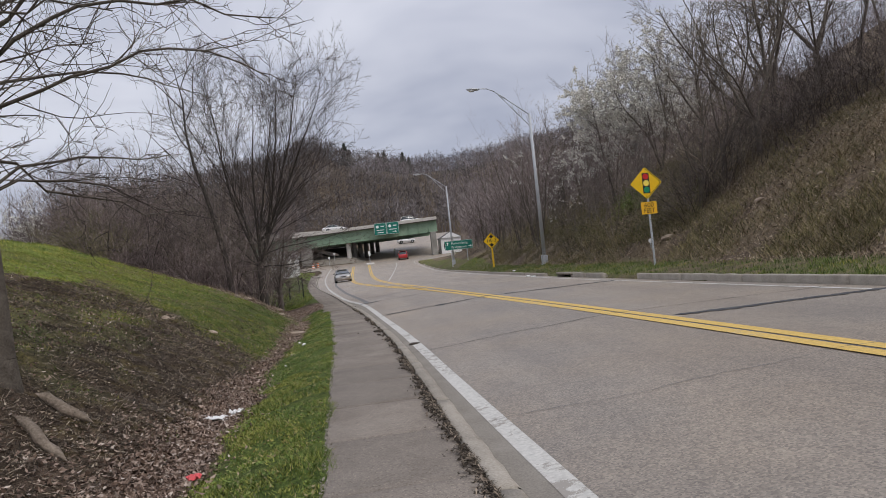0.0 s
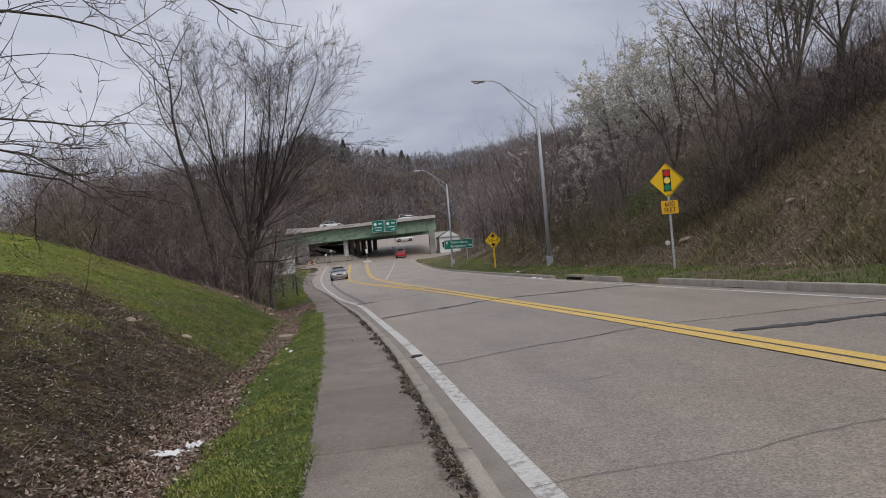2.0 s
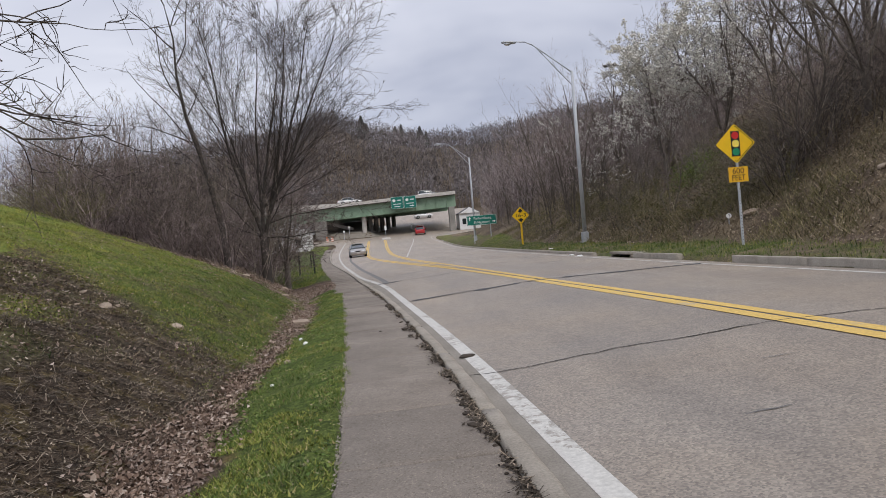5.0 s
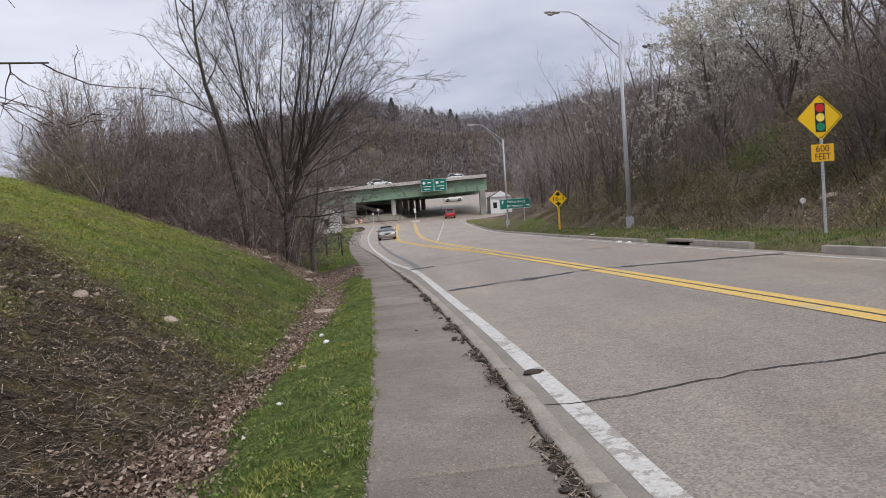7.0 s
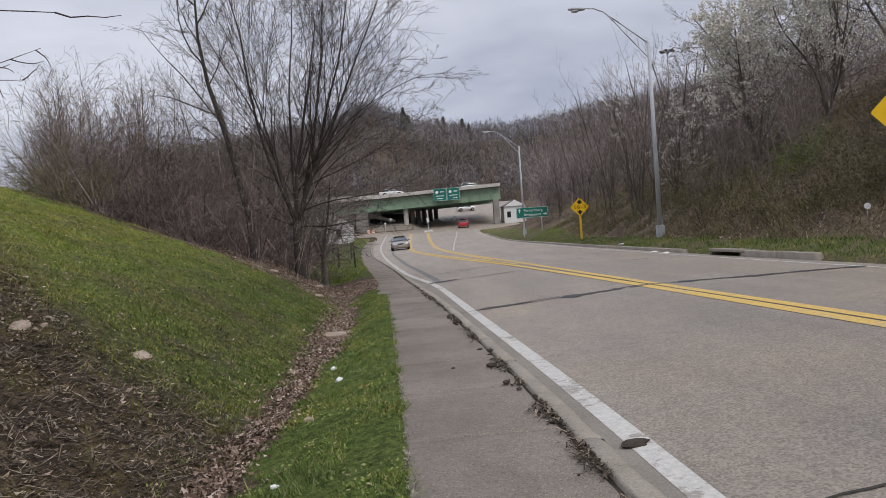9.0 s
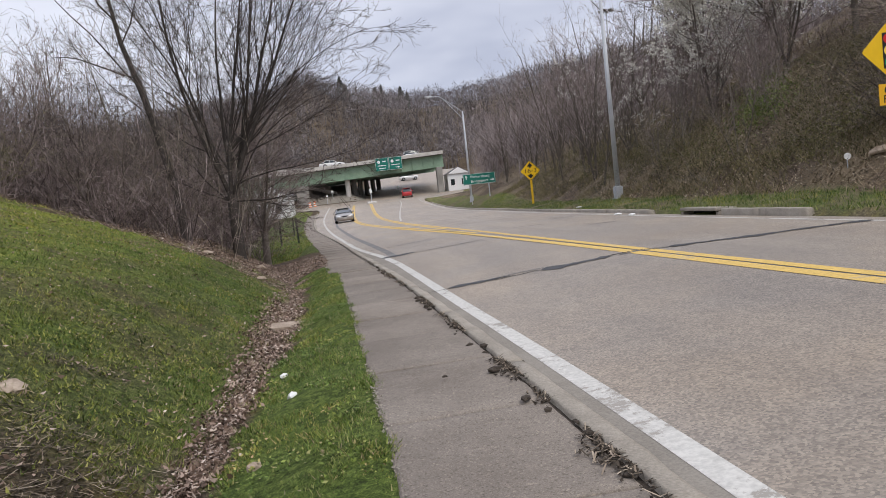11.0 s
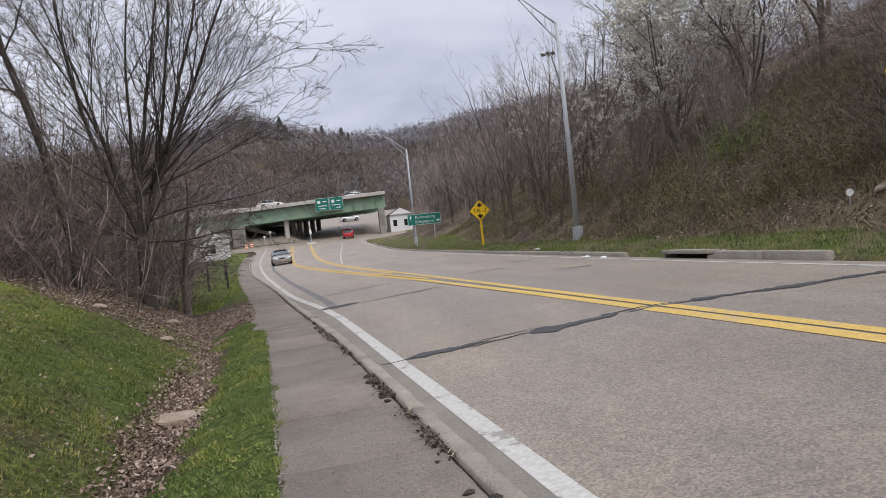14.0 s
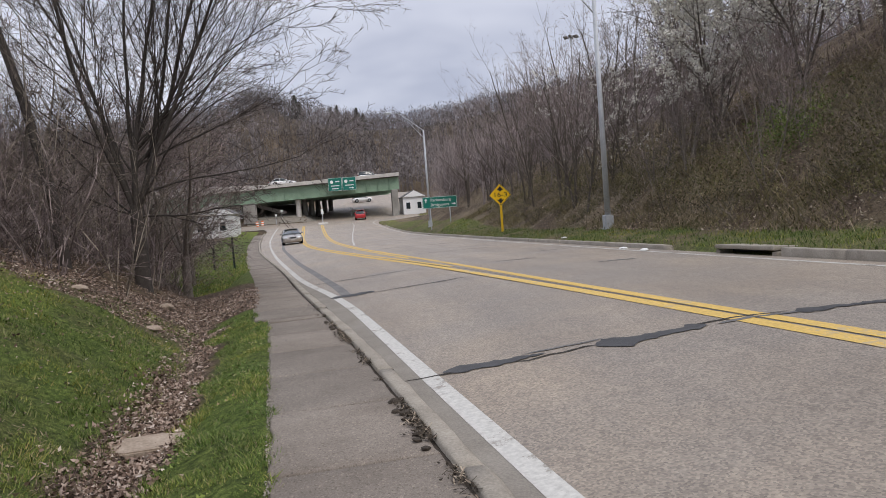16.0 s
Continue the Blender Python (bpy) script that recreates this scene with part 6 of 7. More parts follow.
# row along the far verge
for i, (x, y, h) in enumerate([(11.9, 48.5, 0.95), (12.6, 51.5, 1.0), (12.2, 55.0, 1.05), (13.4, 58, 1.1), (12.4, 61, 1.15), (13.0, 64.5, 1.15), (14.2, 67, 1.2), (12.6, 70, 1.15), (13.4, 74, 1.2), (14.0, 79, 1.2), (13.2, 84, 1.15), (14.2, 89, 1.15), (13.8, 95, 1.1), (15, 101, 1.1), (16, 107, 1.1), (14.5, 50, 0.9), (15.2, 56, 1.0), (16, 63, 1.1), (16.8, 72, 1.2), (17, 82, 1.2), (18.5, 92, 1.2), (19, 104, 1.2)]):
    plant(i % 4, x + (1.0 if y > 52 else 0), y, h * rw.uniform(0.78, 1.0), rw.uniform(0, 360), rw.uniform(-3, 3))
# the high bank
for i in range(34):
    y = rw.uniform(14, 58)
    x = rw.uniform(16.2, 30) if y > 27 else rw.uniform(18.5, 27)
    if 22 < math.degrees(math.atan2(x, y - 17)) < 40 and 27 < y < 45:
        continue
    plant(4 + i % 3 if i % 4 else i % 4, x, y, rw.uniform(0.85, 1.3), rw.uniform(0, 360), rw.uniform(-8, 8))
for i in range(26):
    y = rw.uniform(29, 46)
    x = 11.9 + rw.uniform(0.6, 5)
    if clearing(x, y):
        continue
    plant(7 + i % 3, x, y, rw.uniform(0.5, 0.95), rw.uniform(0, 360), rw.uniform(-14, 14))
plant(4, 13.6, 28.8, 0.7, 30, 9)
plant(5, 15.4, 30.0, 0.8, 200, -3)
plant(6, 16.2, 28.5, 1.0, 100, -5)
# the thicket beside the lawn
for i in range(56):
    y = rw.uniform(32, 58)
    hi = -4.9 - 0.28 * max(0, y - 42)
    x = hi - rw.uniform(0, 1) ** 1.3 * 13
    if math.hypot(x + 4.2, y - 34.2) < 2.0 or x < -10.8 - 0.44 * (y - 31):
        continue
    plant(7 + i % 3, x, y, rw.uniform(0.75, 1.2), rw.uniform(0, 360), rw.uniform(-12, 12))
for i in range(10):
    plant(4 + i % 3, rw.uniform(-14, -7.5), rw.uniform(39, 52), rw.uniform(0.45, 0.65), rw.uniform(0, 360), rw.uniform(-8, 8))


# blossoming trees on the bank
def blossom(seed, x, y, s, label, count=9500):
    sg = stems(seed, dict(SPREAD, kids=[10, 6, 4], bare=[0.12, 0.2, 0.2]), 6, 6.0, 0.06, (4, 42), 0.35, 0.12)
    tree("blossoming_tree", at_ground(x, y, 40 * seed, s), label, sg, M_BARKDARK, M_TWIGDARK, "blossoming trees", ("blossom", specks(sg, random.Random(seed), count, 0.05, 2), M_BLOSSOM))


blossom(3, 15.6, 43.6, 1.1, "leafless tree dusted with white spring blossom", 26000)
blossom(4, 17.6, 41.0, 1.05, "leafless tree dusted with white spring blossom", 14000)
blossom(6, 14.2, 50.5, 0.8, "small tree dusted with white spring blossom", 3800)
blossom(7, -27, 66, 0.9, "white blossoming tree on the far lawn", 6000)


# ---------- undergrowth, woods, leaves and grass, each as one mass ----------
def mass(name, v, f, mat, label, category):
    return tagged(new(name, np_mesh(name, v, f, mat)), label, category, kind="stuff")


def scatter_templates(templates, places):
    vs, fs, base = [], [], 0
    for k, (x, y, s, rot, sq) in enumerate(places):
        v, f = templates[k % len(templates)]
        c, sn = math.cos(rot), math.sin(rot)
        w = np.empty_like(v)
        w[:, 0] = (v[:, 0] * c - v[:, 1] * sn) * s + x
        w[:, 1] = (v[:, 0] * sn + v[:, 1] * c) * s + y
        w[:, 2] = v[:, 2] * s * sq + gz(x, y) - 0.03
        vs.append(w)
        fs.append(f + base)
        base += len(v)
    return np.concatenate(vs), np.concatenate(fs)


shrubs = [slivers(stems(300 + i, BRUSH, 7, 2.5, 0.011, (10, 60))) for i in range(7)]
tall_shrubs = [slivers(stems(340 + i, dict(BRUSH, up=[0.02, 0.02, 0.0]), 6, 3.6, 0.013, (5, 35))) for i in range(5)]
rb = random.Random(9)
pl = []
for i in range(280):
    y = 31.4 + 26 * rb.random() ** 1.4
    hi = -3.9 - 0.25 * max(0, y - 40) - (1.0 if y < 33.5 else 0)
    at_x = hi - rb.random() ** 1.2 * 12
    if math.hypot(at_x + 4.2, y - 34.2) < 1.7 or at_x < -10.8 - 0.44 * (y - 31):
        continue
    pl.append((at_x, y, rb.uniform(0.55, 1.05), rb.uniform(0, 6.28), rb.uniform(0.8, 1.2)))
for i in range(55):
    y = 31.8 + 5.5 * rb.random()
    pl.append((-5.4 - 5.4 * rb.random() - 0.3 * (y - 32), y, rb.uniform(0.85, 1.15), rb.uniform(0, 6.28), rb.uniform(0.9, 1.2)))
rb.shuffle(pl)
mass("undergrowth", *scatter_templates(tall_shrubs[:4] + shrubs[:4], pl), M_TWIGRED, "dense leafless reddish-brown undergrowth", "undergrowth")
pl = []
for i in range(26):
    y = 30.8 + 5 * rb.random()
    pl.append((-9.4 - 0.4 * (y - 31) - 1.6 * rb.random(), y, rb.uniform(0.6, 0.95), rb.uniform(0, 6.28), rb.uniform(0.8, 1.2)))
mass("undergrowth", *scatter_templates(shrubs, pl), M_TWIGOLIVE, "olive-green leafless brush at the edge of the lawn", "undergrowth")
whips = [tubes(stems(380 + i, dict(BRUSH, segs=[9, 4, 2], wiggle=[0.1, 0.15, 0.2], up=[-0.07, -0.02, 0.0], kids=[7, 3]), 4, 4.2, 0.014, (5, 35)), 3) for i in range(4)]
pl = []
for i in range(46):
    y = 31.8 + 12 * rb.random() ** 1.5
    pl.append((-4.0 - 0.2 * max(0, y - 40) - rb.random() * 6.8, y, rb.uniform(0.7, 1.15), rb.uniform(0, 6.28), rb.uniform(0.9, 1.2)))
mass("arching_brush", *scatter_templates(whips, pl), M_TWIG, "pale arching stems tangled through the thicket", "undergrowth")
pl = []
for i in range(30):
    y = 28 + 24 * rb.random()
    at_x = float(kerb_r(np.array(y))) + 3.4 + rb.random() ** 1.2 * 9
    if clearing(at_x, y):
        continue
    pl.append((at_x, y, rb.uniform(0.55, 1.1), rb.uniform(0, 6.28), rb.uniform(0.6, 1.0)))
for at_x, at_y, sc in ((15.2, 31.0, 1.2), (16.5, 32.6, 1.3), (17.6, 33.6, 1.3), (13.6, 30.4, 0.9), (18.2, 35.5, 1.2), (14.4, 35.8, 0.8)):
    pl.append((at_x, at_y, sc, rb.uniform(0, 6.28), 0.8))
for i in range(34):
    at_x = 12.8 + 5.5 * rb.random()
    pl.append((at_x, 16.4 + at_x * (1.02 + 0.36 * rb.random()), rb.uniform(0.25, 0.5), rb.uniform(0, 6.28), rb.uniform(0.5, 0.8)))
mass("bank_vines", *scatter_templates(whips, pl), M_VINE, "pale dry vines and stems tangled over the bank", "vines")
pl = []
for i in range(390):
    y = 12 + 83 * rb.random() ** 1.4
    foot = float(kerb_r(np.array(y))) + 2.9
    if y < 27.5:
        foot += 6.2 + (27.5 - y) * 0.25
    at_x = foot + rb.random() ** 1.3 * 13
    if clearing(at_x, y) or noise.noise((at_x * 0.3, y * 0.3, 4.4)) < rb.uniform(-0.35, 0.2):
        continue
    pl.append((at_x, y, rb.uniform(0.5, 1.1), rb.uniform(0, 6.28), rb.uniform(0.6, 1.0)))
for i in range(60):
    at_x = 12.4 + 5.8 * rb.random()
    pl.append((at_x, 16.4 + at_x * (1.02 + 0.36 * rb.random()), rb.uniform(0.25, 0.6), rb.uniform(0, 6.28), rb.uniform(0.6, 1.0)))
mass("undergrowth", *scatter_templates(shrubs + tall_shrubs[:2], pl), M_TWIG, "tangled leafless brown undergrowth on the bank", "undergrowth")


pl = []
for i in range(90):
    at_x = 13 + 9 * rb.random() ** 0.9
    pl.append((at_x, min(28.2 - 0.38 * (at_x - 12.8) + 5.5 * rb.random() ** 1.6, 15.9 + at_x), rb.uniform(0.6, 1.1), rb.uniform(0, 6.28), rb.uniform(0.7, 1.1)))
mass("undergrowth", *scatter_templates(tall_shrubs + shrubs[:3], pl), M_TWIGDARK, "dark leafless brush at the edge of the wooded bank", "undergrowth")
pl = []
for i in range(120):
    y = 8 + 46 * rb.random()
    at_x = 16.6 + 19 * rb.random() ** 1.1 + max(0, 22 - y) * 0.15
    if clearing(at_x, y):
        continue
    pl.append((at_x, y, rb.uniform(0.6, 1.1), rb.uniform(0, 6.28), rb.uniform(0.7, 1.0)))
for i in range(70):
    pl.append((17.4 + 7.5 * rb.random(), 29 + 16 * rb.random(), rb.uniform(0.6, 1.0), rb.uniform(0, 6.28), rb.uniform(0.7, 1.0)))
mass("undergrowth", *scatter_templates(tall_shrubs + shrubs[:3], pl), M_TWIGRED, "leafless brush between trees high on the bank", "undergrowth")


def flakes(rs, c, size, flat=0.35):
    n = len(c)
    a = rs.normal(0, 1, (n, 3)) * [1, 1, flat]
    a /= np.linalg.norm(a, axis=1, keepdims=True)
    b = rs.normal(0, 1, (n, 3)) * [1, 1, flat]
    b -= a * np.sum(a * b, 1, keepdims=True)
    b /= np.linalg.norm(b, axis=1, keepdims=True)
    s = size * rs.uniform(0.5, 1.3, (n, 1))
    curl = np.zeros((n, 3))
    curl[:, 2] = (s * rs.uniform(0.0, 0.5, (n, 1)))[:, 0]
    v = np.stack([c - a * s + curl, c + b * s * 0.55, c + a * s + curl, c - b * s * 0.55], 1)
    return v.reshape(-1, 3), np.arange(4 * n).reshape(-1, 4)


def blades(rs, x, y, z, h, w, lean=0.5):
    n = len(x)
    a = rs.uniform(0, 6.28, n)
    c = np.stack([x, y, z - 0.01], -1)
    side = np.stack([np.cos(a), np.sin(a), 0 * a], -1) * (w * rs.uniform(0.6, 1.3, n))[:, None]
    hh = h * rs.uniform(0.5, 1.3, n)
    t = rs.uniform(0, 6.28, n)
    tip = np.stack([np.cos(t) * hh * lean * rs.uniform(0.2, 1, n), np.sin(t) * hh * lean * rs.uniform(0.2, 1, n), hh], -1)
    v = np.stack([c - side, c + side, c + tip], 1)
    return v.reshape(-1, 3), np.arange(3 * n).reshape(-1, 3)


def spread_by(rs, n, x0, x1, y0, y1, channel, power=1.0, near=1.0):
    """Places drawn where the ground has this cover."""
    y = y0 + (y1 - y0) * rs.uniform(0, 1, n) ** near
    x = rs.uniform(x0, x1, n)
    cv = cover(x, y)[:, channel]
    ok = rs.uniform(0, 1, n) < cv ** power
    return x[ok], y[ok]


rs = np.random.RandomState(12)
def surf(x, y):
    return ground_z(x, y) + lumps(x, y)


# turf strip beside the sidewalk
u = rs.uniform(0, 1, 150000)
y = 4.5 + 27 * rs.uniform(0, 1, 150000) ** 1.15
x = walk_l(y) + 0.07 - u * 1.9
thick = np.clip(0.75 + 1.4 * wobble(x, y, 3.2, 61.0) + 0.5 * wobble(x, y, 9.0, 62.0), 0.12, 1.5)
ok = rs.uniform(0, 1, len(x)) < cover(x, y)[:, 0] * np.minimum(thick + 0.15, 1)
x, y, thick = x[ok], y[ok], thick[ok]
mass("grass", *blades(rs, x, y, surf(x, y), 0.043 * thick, 0.0045, 1.3), M_GRASS, "short bright green grass beside the sidewalk", "grass")
x, y = spread_by(rs, 150000, -12, -1.4, 8, 31, 0, 1.4)
tuft = np.clip(0.75 + 1.5 * wobble(x, y, 2.6, 41.0), 0.25, 1.7)
mass("grass", *blades(rs, x, y, surf(x, y), 0.062 * tuft, 0.006, 1.1), M_GRASS2, "patchy green and straw grass on the slope", "grass")
x, y = spread_by(rs, 120000, -6.5, -1.7, 11, 27, 0, 1.2)
tuft = np.clip(0.8 + 1.3 * wobble(x, y, 3.4, 51.0), 0.3, 1.6)
mass("grass", *blades(rs, x, y, surf(x, y), 0.038 * tuft, 0.0042, 1.4), M_GRASS2, "short matted green and straw grass on the slope", "grass")
x, y = spread_by(rs, 50000, 7, 12, 10, 75, 0, 1.0, 1.3)
mass("grass", *blades(rs, x, y, surf(x, y), 0.1, 0.012, 0.8), M_GRASS2, "rough green grass on the verge", "grass")
x, y = spread_by(rs, 30000, -9.5, -3, 40, 75, 0, 1.0, 1.3)
mass("grass", *blades(rs, x, y, surf(x, y), 0.09, 0.014, 0.8), M_GRASS, "mown green grass behind marker posts", "grass")

# yellow-green moss and short turf on the drier slope
x, y = rs.uniform(-9, -1.9, 130000), 15.3 + 14 * rs.uniform(0, 1, 130000)
zz = surf(x, y)
want = np.maximum(np.clip(1.5 - (y - 18.5) / 2.5, 0, 1), 0.75 * np.clip((zz - 1.3) / 0.8, 0, 1)) * np.clip(0.55 + 1.6 * wobble(x, y, 0.8, 91.0) + 0.8 * wobble(x, y, 3.0, 92.0), 0, 1)
ok = (rs.uniform(0, 1, len(x)) < want * np.clip(cover(x, y)[:, 0] + 0.15, 0, 1)) & (x < ditch_x(y) - 0.25)
x, y, zz = x[ok], y[ok], zz[ok]
mass("moss", *blades(rs, x, y, zz + 0.012, 0.028, 0.009, 1.5), M_MOSS, "yellow-green moss and thin turf on the slope", "moss")

y = 5 + 8.5 * rs.uniform(0, 1, 26000)
x = walk_l(y) - rs.uniform(0.03, 1.4, len(y))
ok = (cover(x, y)[:, 0] > 0.4) & (wobble(x, y, 1.4, 95.0) + 0.5 * wobble(x, y, 4.0, 96.0) > rs.uniform(-0.15, 0.35, len(x)))
x, y = x[ok], y[ok]
mass("moss", *blades(rs, x, y, surf(x, y) + 0.02, 0.03, 0.008, 1.5), M_MOSS, "yellowing moss in the turf beside the sidewalk", "moss")
# low broad-leaved weeds in the turf
y = rs.uniform(6, 31, 16000)
x = walk_l(y) - 0.05 - rs.uniform(0, 1, 16000) * 1.3
ok = (cover(x, y)[:, 0] > 0.5) & (wobble(x, y, 2.2, 21.0) > 0.05)
x, y = x[ok], y[ok]
mass("turf_weeds", *flakes(rs, np.stack([x, y, surf(x, y) + 0.03], -1), 0.016, 0.5), M_GRASS, "low broad-leaved weeds in the turf", "weeds")

# leaves
x, y = spread_by(rs, 150000, -7, -0.6, 4.5, 38, 1, 1.2, 1.2)
v, f = flakes(rs, np.stack([x, y, surf(x, y) + 0.012 + rs.uniform(0, 0.02, len(x))], -1), 0.025)
mass("dead_leaves", v, f, M_LEAF, "fallen brown and pinkish leaves in the ditch", "leaves")
y = 5.5 + 21 * rs.uniform(0, 1, 26000) ** 1.1
y = y[rs.uniform(0, 1, len(y)) > 0.5 * np.clip((y - 13) / 2, 0, 1) * (1 - 0.7 * np.clip((y - 20) / 3, 0, 1))]
x = ditch_x(y) + rs.normal(0, 0.18, len(y)) * (1 + 0.06 * np.clip(12 - y, 0, 6) - 0.5 * np.clip((y - 13) / 2, 0, 1) * (1 - 0.7 * np.clip((y - 20) / 3, 0, 1))) + 0.1 * wobble(0 * y, y, 0.7, 6.0)
v, f = flakes(rs, np.stack([x, y, surf(x, y) + 0.02 + rs.uniform(0, 0.025, len(x))], -1), 0.026, 0.6)
mass("dead_leaves", v, f, M_LEAF, "curled brown and pinkish leaves heaped along the ditch", "leaves")
x, y = spread_by(rs, 70000, 10.5, 20, 10, 60, 1, 1.0, 1.3)
v, f = flakes(rs, np.stack([x, y, surf(x, y) + 0.03], -1), 0.042)
mass("dead_leaves", v, f, M_LEAFBANK, "fallen brown leaves on the bank", "leaves")
x, y = rs.uniform(-8, -1.8, 2600), rs.uniform(16, 31, 2600)
mass("dead_leaves", *flakes(rs, np.stack([x, y, surf(x, y) + 0.03], -1), 0.022), M_LEAF, "scattered brown leaves on the grassy slope", "leaves")
x, y = rs.uniform(-7, -1.9, 30000), 5 + 15 * rs.uniform(0, 1, 30000)
ok = (cover(x, y)[:, 0] < 0.35) & (wobble(x, y, 1.6, 71.0) > rs.uniform(-0.4, 0.35, len(x)))
x, y = x[ok], y[ok]
mass("dead_leaves", *flakes(rs, np.stack([x, y, surf(x, y) + 0.015], -1), 0.017, 0.6), M_LEAFBANK, "broken brown leaves caught among dead stems", "leaves")
# dead stems and cut twigs on the bare part of the slope
x = rs.uniform(-6.5, -1.9, 85000)
y = 4.5 + 15.5 * rs.uniform(0, 1, 85000) ** 0.85
cv = cover(x, y)
ok = rs.uniform(0, 1, len(x)) > cv[:, 0] * 1.3 + 0.15
x, y = x[ok], y[ok]


def straws(rs, x, y, z, ln, w, up=0.25):
    n = len(x)
    a = rs.uniform(0, 6.28, n)
    d = np.stack([np.cos(a), np.sin(a), rs.uniform(-0.1, up, n)], -1) * (ln * rs.uniform(0.4, 1.4, n))[:, None]
    side = np.stack([-np.sin(a), np.cos(a), 0 * a], -1) * (w * rs.uniform(0.6, 1.3, n))[:, None]
    c = np.stack([x, y, z + 0.02], -1)
    rise = np.array([0, 0, 1.0]) * w
    v = np.stack([c - d / 2 - side, c - d / 2 + side, c + d / 2 + side + rise, c + d / 2 - side + rise], 1)
    return v.reshape(-1, 3), np.arange(4 * n).reshape(-1, 4)


mass("dead_stems", *straws(rs, x, y, surf(x, y) - 0.004, 0.15, 0.0032, 0.35), M_STRAW, "dark dead stems and twigs matted on the slope", "dead stems")
x, y = spread_by(rs, 70000, 10.6, 21, 8, 45, 2, 0.8, 1.2)
mass("dry_grass", *straws(rs, x, y, surf(x, y) + 0.04, 0.4, 0.006, 0.9), M_STRAWLIGHT, "flattened dry tan grass on the bank", "dry grass")
x = rs.uniform(-7, -1.8, 22000)
y = rs.uniform(16, 29, 22000)
ok = wobble(x, y, 0.9, 81.0) > rs.uniform(-0.3, 0.35, len(x))
x, y = x[ok], y[ok]
mass("dry_grass", *straws(rs, x, y, surf(x, y) + 0.01, 0.06, 0.003, 0.4), M_STRAWLIGHT, "thin straw among the slope grass", "dry grass")
# long grass trailing down the bank
y = 16 + 60 * rs.uniform(0, 1, 90000) ** 1.5
x = kerb_r(y) + 2.4 + np.abs(rs.normal(0, 4.4, len(y)))
ok = wobble(x, y, 0.5, 31.0) > rs.uniform(-0.25, 0.3, len(y))
x, y = x[ok], y[ok]
gy = rs.uniform(28, 42, 12000)
gx = rs.uniform(12, 18.5, 12000)
ok = (16.2 + gx < gy) & (gy < 16.5 + gx / 0.72)
x, y = np.concatenate([x, gx[ok]]), np.concatenate([y, gy[ok]])
mass("bank_grass", *blades(rs, x, y, surf(x, y), 0.26, 0.009, 1.6), M_BANKGRASS, "olive and tan grass trailing down the bank", "grass")
# dirt and stems gathered against the kerb
y = rs.uniform(5, 32, 6500)
x = kerb_l(y) - np.abs(rs.normal(0, 0.06, len(y)))
keep = wobble(0 * y, y, 1.6, 4.0) + 0.25 * (13 - y) / 10 > rs.uniform(-0.35, 0.28, len(y))
x, y = x[keep], y[keep]
mass("kerb_debris", *straws(rs, x, y, road_z(x, y) + 0.085, 0.07, 0.004, 0.5), M_STRAW, "dark twigs and dirt gathered along the kerb", "debris")
v, f = flakes(rs, np.stack([x, y, road_z(x, y) + 0.095], -1), 0.018)
mass("kerb_debris", v, f, M_MUD, "crumbs of dark dirt along the kerb", "debris")

# crumbled concrete along the grassy edge of the sidewalk
y = rs.uniform(5, 32, 5200)
x = walk_l(y) - 0.02 + np.abs(rs.normal(0, 0.028, len(y)))
keep = wobble(0 * y, y, 2.3, 14.0) > rs.uniform(-0.3, 0.4, len(y))
x, y = x[keep], y[keep]
mass("edge_crumbs", *flakes(rs, np.stack([x, y, road_z(x, y) + 0.089], -1), 0.012), M_KERB, "pale crumbs of concrete along the sidewalk edge", "debris")
# young green growth
gx, gy = rs.normal(14.2, 0.4, 2400), rs.normal(37.3, 0.9, 2400)
mass("green_creeper", *flakes(rs, np.stack([gx, gy, ground_z(gx, gy) + np.abs(rs.normal(0.7, 0.35, 2400))], -1), 0.042, 0.8), M_BUD, "fresh green creeper leaves over brush", "creeper")
n_ = 70000
gy = 28 + 45 * rs.uniform(0, 1, n_) ** 1.3
gx = kerb_r(gy) + 3.2 + np.abs(rs.normal(0, 3.5, n_))
keep = wobble(gx, gy, 0.45, 17.0) > np.where((gx > 13.5) & (gy < 16.5 + gx / 0.72), 0.3, 0.0)
gx, gy = gx[keep], gy[keep]
mass("olive_buds", *flakes(rs, np.stack([gx, gy, ground_z(gx, gy) + np.abs(rs.normal(0.35, 0.7, len(gx)))], -1), 0.034, 0.8), M_OLIVE, "olive green buds and vines through the brush", "buds")


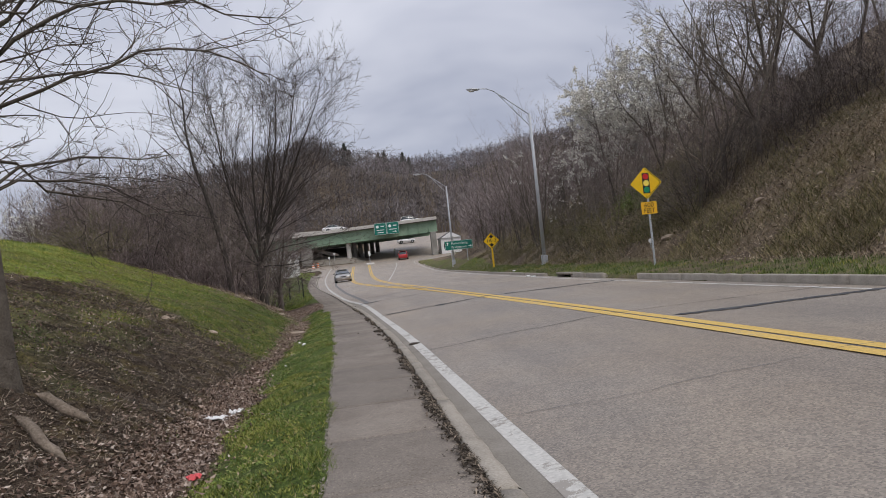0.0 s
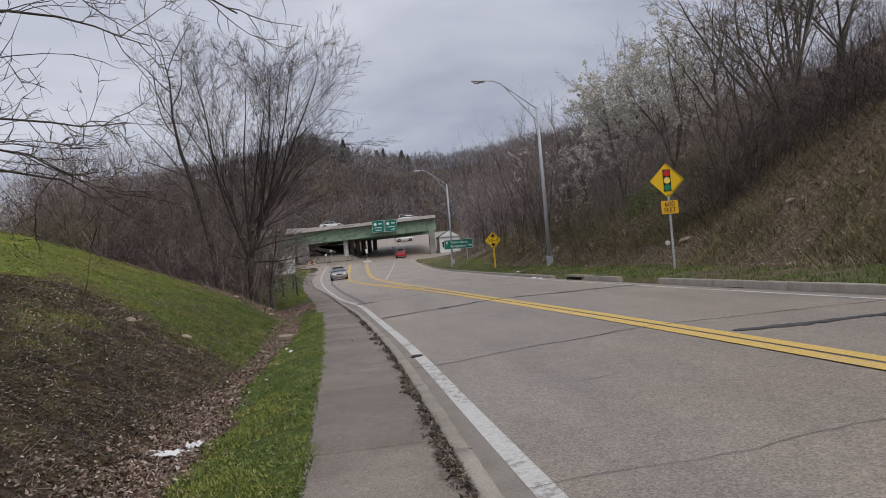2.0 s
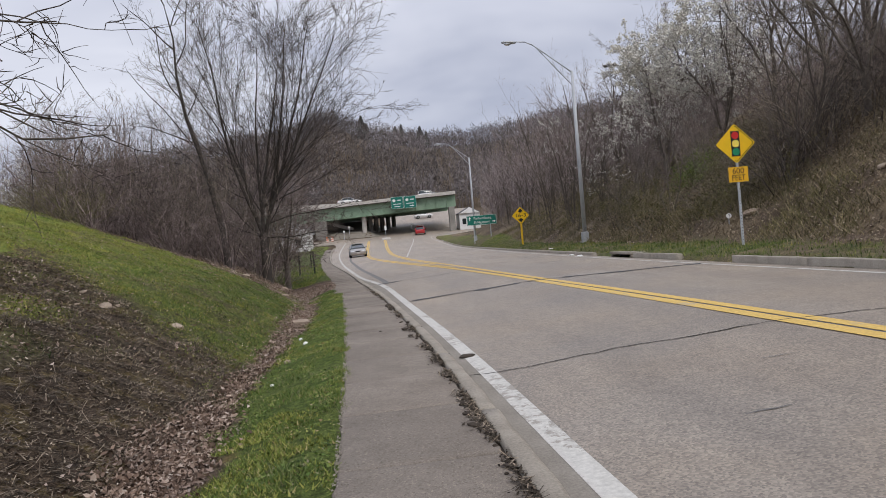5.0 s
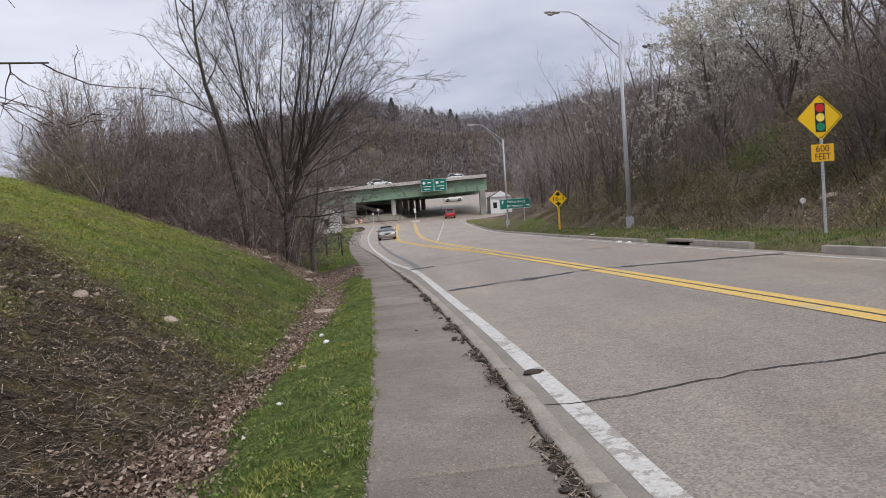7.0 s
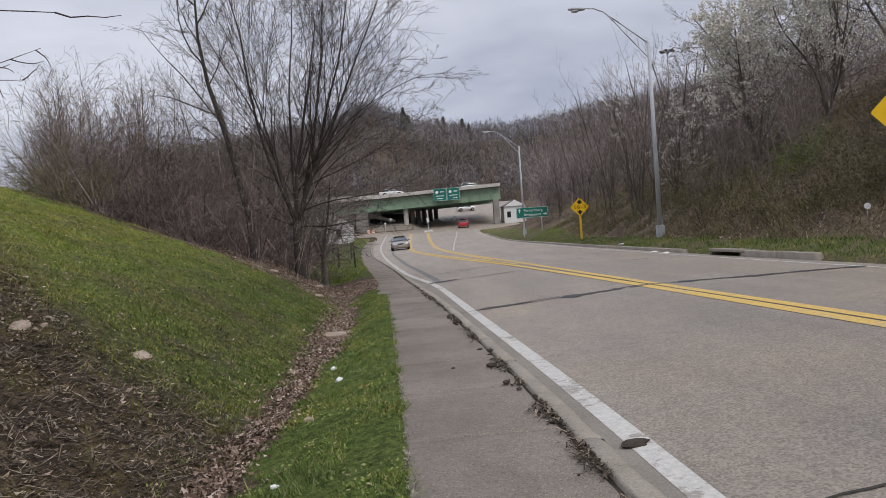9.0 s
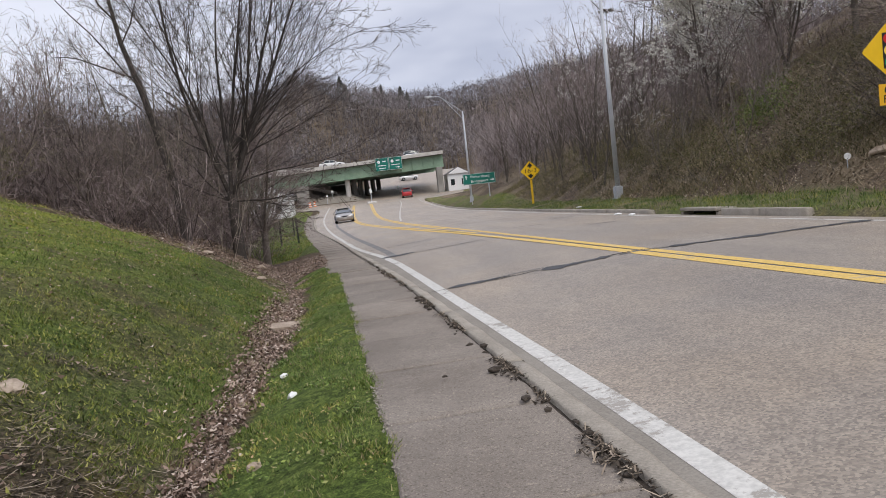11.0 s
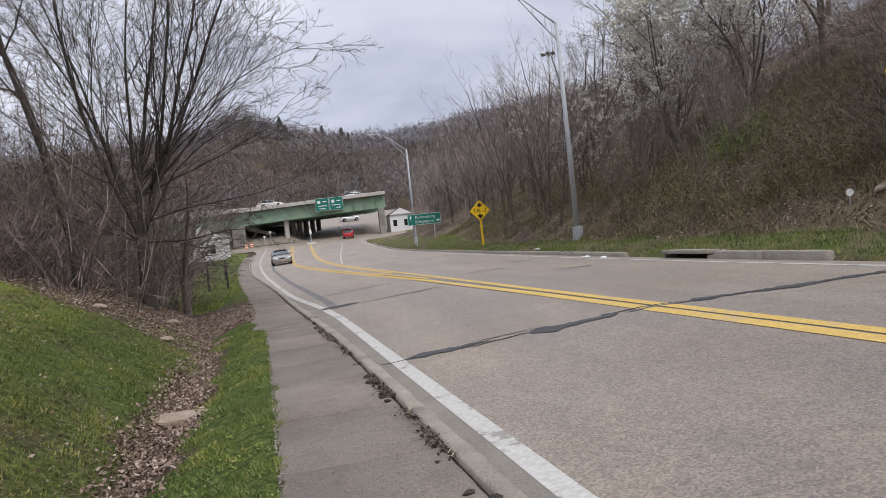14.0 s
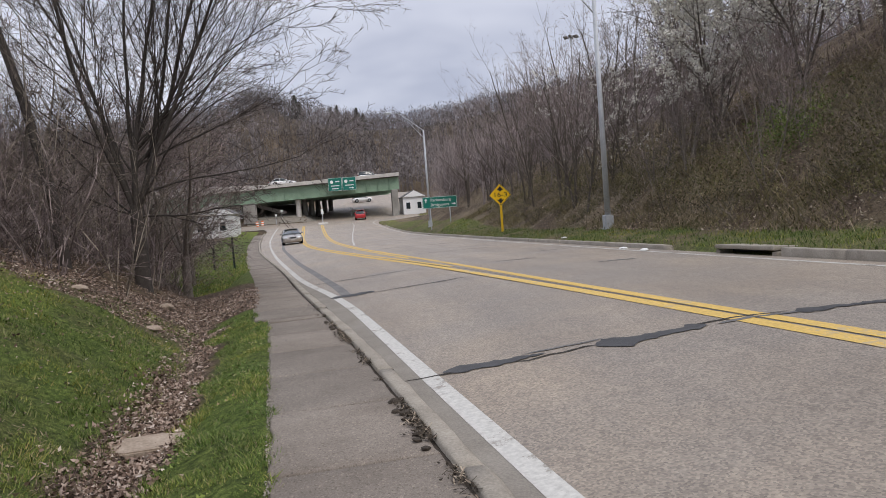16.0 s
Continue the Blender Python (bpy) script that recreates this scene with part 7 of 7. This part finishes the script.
# the wooded hills
def dome_woods(rs, x, y, h, per, width, reach, rise=0.3):
    """Far leafless trees with rounded crowns of many short rising twigs over a thin trunk."""
    n = len(x)
    z = ground_z(x, y)
    q = rs.normal(0, 1, (n, per, 3))
    q /= np.linalg.norm(q, axis=2, keepdims=True)
    q *= rs.uniform(0.25, 1.0, (n, per, 1)) ** 0.6
    wide = h * rs.uniform(0.3, 0.42, n)
    c = np.stack([x[:, None] + q[..., 0] * wide[:, None], y[:, None] + q[..., 1] * wide[:, None], z[:, None] + h[:, None] * (0.58 + 0.42 * q[..., 2])], -1)
    d = np.stack([q[..., 0], q[..., 1], np.maximum(q[..., 2], 0) + rise], -1) + rs.normal(0, 0.7, q.shape)
    d *= (h * reach)[:, None, None] * rs.uniform(0.6, 1.4, (n, per, 1))
    a = rs.uniform(0, 6.28, (n, per))
    side = np.stack([np.cos(a), np.sin(a), 0 * a], -1) * width
    vs = [np.stack([c - d - side, c - d + side, c + d], 2).reshape(-1, 3)]
    tb = np.stack([x, y, z - 0.5], -1)
    for ang in (0.0, 1.6):
        sd = np.array([math.cos(ang), math.sin(ang), 0]) * (h[:, None] * 0.014)
        tt = tb + np.stack([0 * x, 0 * x, h * 0.85], -1) + rs.normal(0, 0.3, (n, 3))
        vs.append(np.stack([tb - sd, tb + sd, tt], 1).reshape(-1, 3))
    v = np.concatenate(vs)
    return v, np.arange(len(v)).reshape(-1, 3)


n_ = 5600
az = np.radians(rs.uniform(-36, 40, n_))
r = 175 + 285 * rs.uniform(0, 1, n_) ** 0.8
x, y = r * np.sin(az), 17 + r * np.cos(az)
ok = ~((np.abs(x - 8) < 26) & (y < 240)) & ((np.degrees(az) > -25) | (rs.uniform(0, 1, n_) < 0.35))
x, y = x[ok], y[ok]
mass("far_woods", *dome_woods(rs, x, y, rs.uniform(8, 13, len(x)), 56, 0.17, 0.047, 0.0), M_HILLTWIG, "grey-brown leafless woods on the far hills", "woods")
# nearer woods up the right bank and in the valley to the left
n_ = 520
y = rs.uniform(58, 172, n_)
x = kerb_r(y) + 5 + 55 * rs.uniform(0, 1, n_) ** 1.2 + np.maximum(0, y - 105) * 0.25
v1, f1 = dome_woods(rs, x, y, rs.uniform(4.5, 8, n_), 190, 0.03, 0.09)
mass("bank_woods", v1, f1, M_FARTWIG, "leafless woods covering the right-hand bank", "woods")
n_ = 420
y = rs.uniform(60, 168, n_)
x = -10 - (y - 60) * 0.22 - 70 * rs.uniform(0, 1, n_) ** 1.1
keep = x > -7 - 0.46 * (y - 17)
x, y = x[keep], y[keep]
v1, f1 = dome_woods(rs, x, y, rs.uniform(4, 8, len(x)), 190, 0.03, 0.09)
mass("valley_woods", v1, f1, M_FARTWIG, "leafless woods beyond the thicket", "woods")


def conifer(seed, x, y, h):
    g = np.random.RandomState(seed)
    n = 900
    u = g.uniform(0.05, 1, n)
    a = g.uniform(0, 6.28, n)
    rad_ = (1 - u) ** 0.8 * h * 0.3 * g.uniform(0.5, 1.1, n)
    c = np.stack([np.cos(a) * rad_, np.sin(a) * rad_, u * h], -1)
    top = thing("conifer", pose(x, y, gz(x, y)), "dark evergreen conifer against the sky", "tree", "conifers")
    mesh_part("foliage", np_mesh("foliage", *flakes(g, c, h * 0.045, 0.5), M_EVERGREEN), top)
    bm = bmesh.new()
    rod(bm, (0, 0, -0.3), (0, 0, h * 0.95), h * 0.018, 0.02, 7)
    part("trunk", bm, M_BARKDARK, top)


for i, (azd, rr, h) in enumerate([(-0.8, 415, 14), (-0.4, 422, 11), (1.9, 425, 12), (2.4, 428, 14), (3.9, 425, 14.5), (4.4, 430, 12), (-38, 75, 8), (-35.5, 78, 7)]):
    conifer(i + 50, rr * math.sin(radians(azd)), 17 + rr * math.cos(radians(azd)), h)
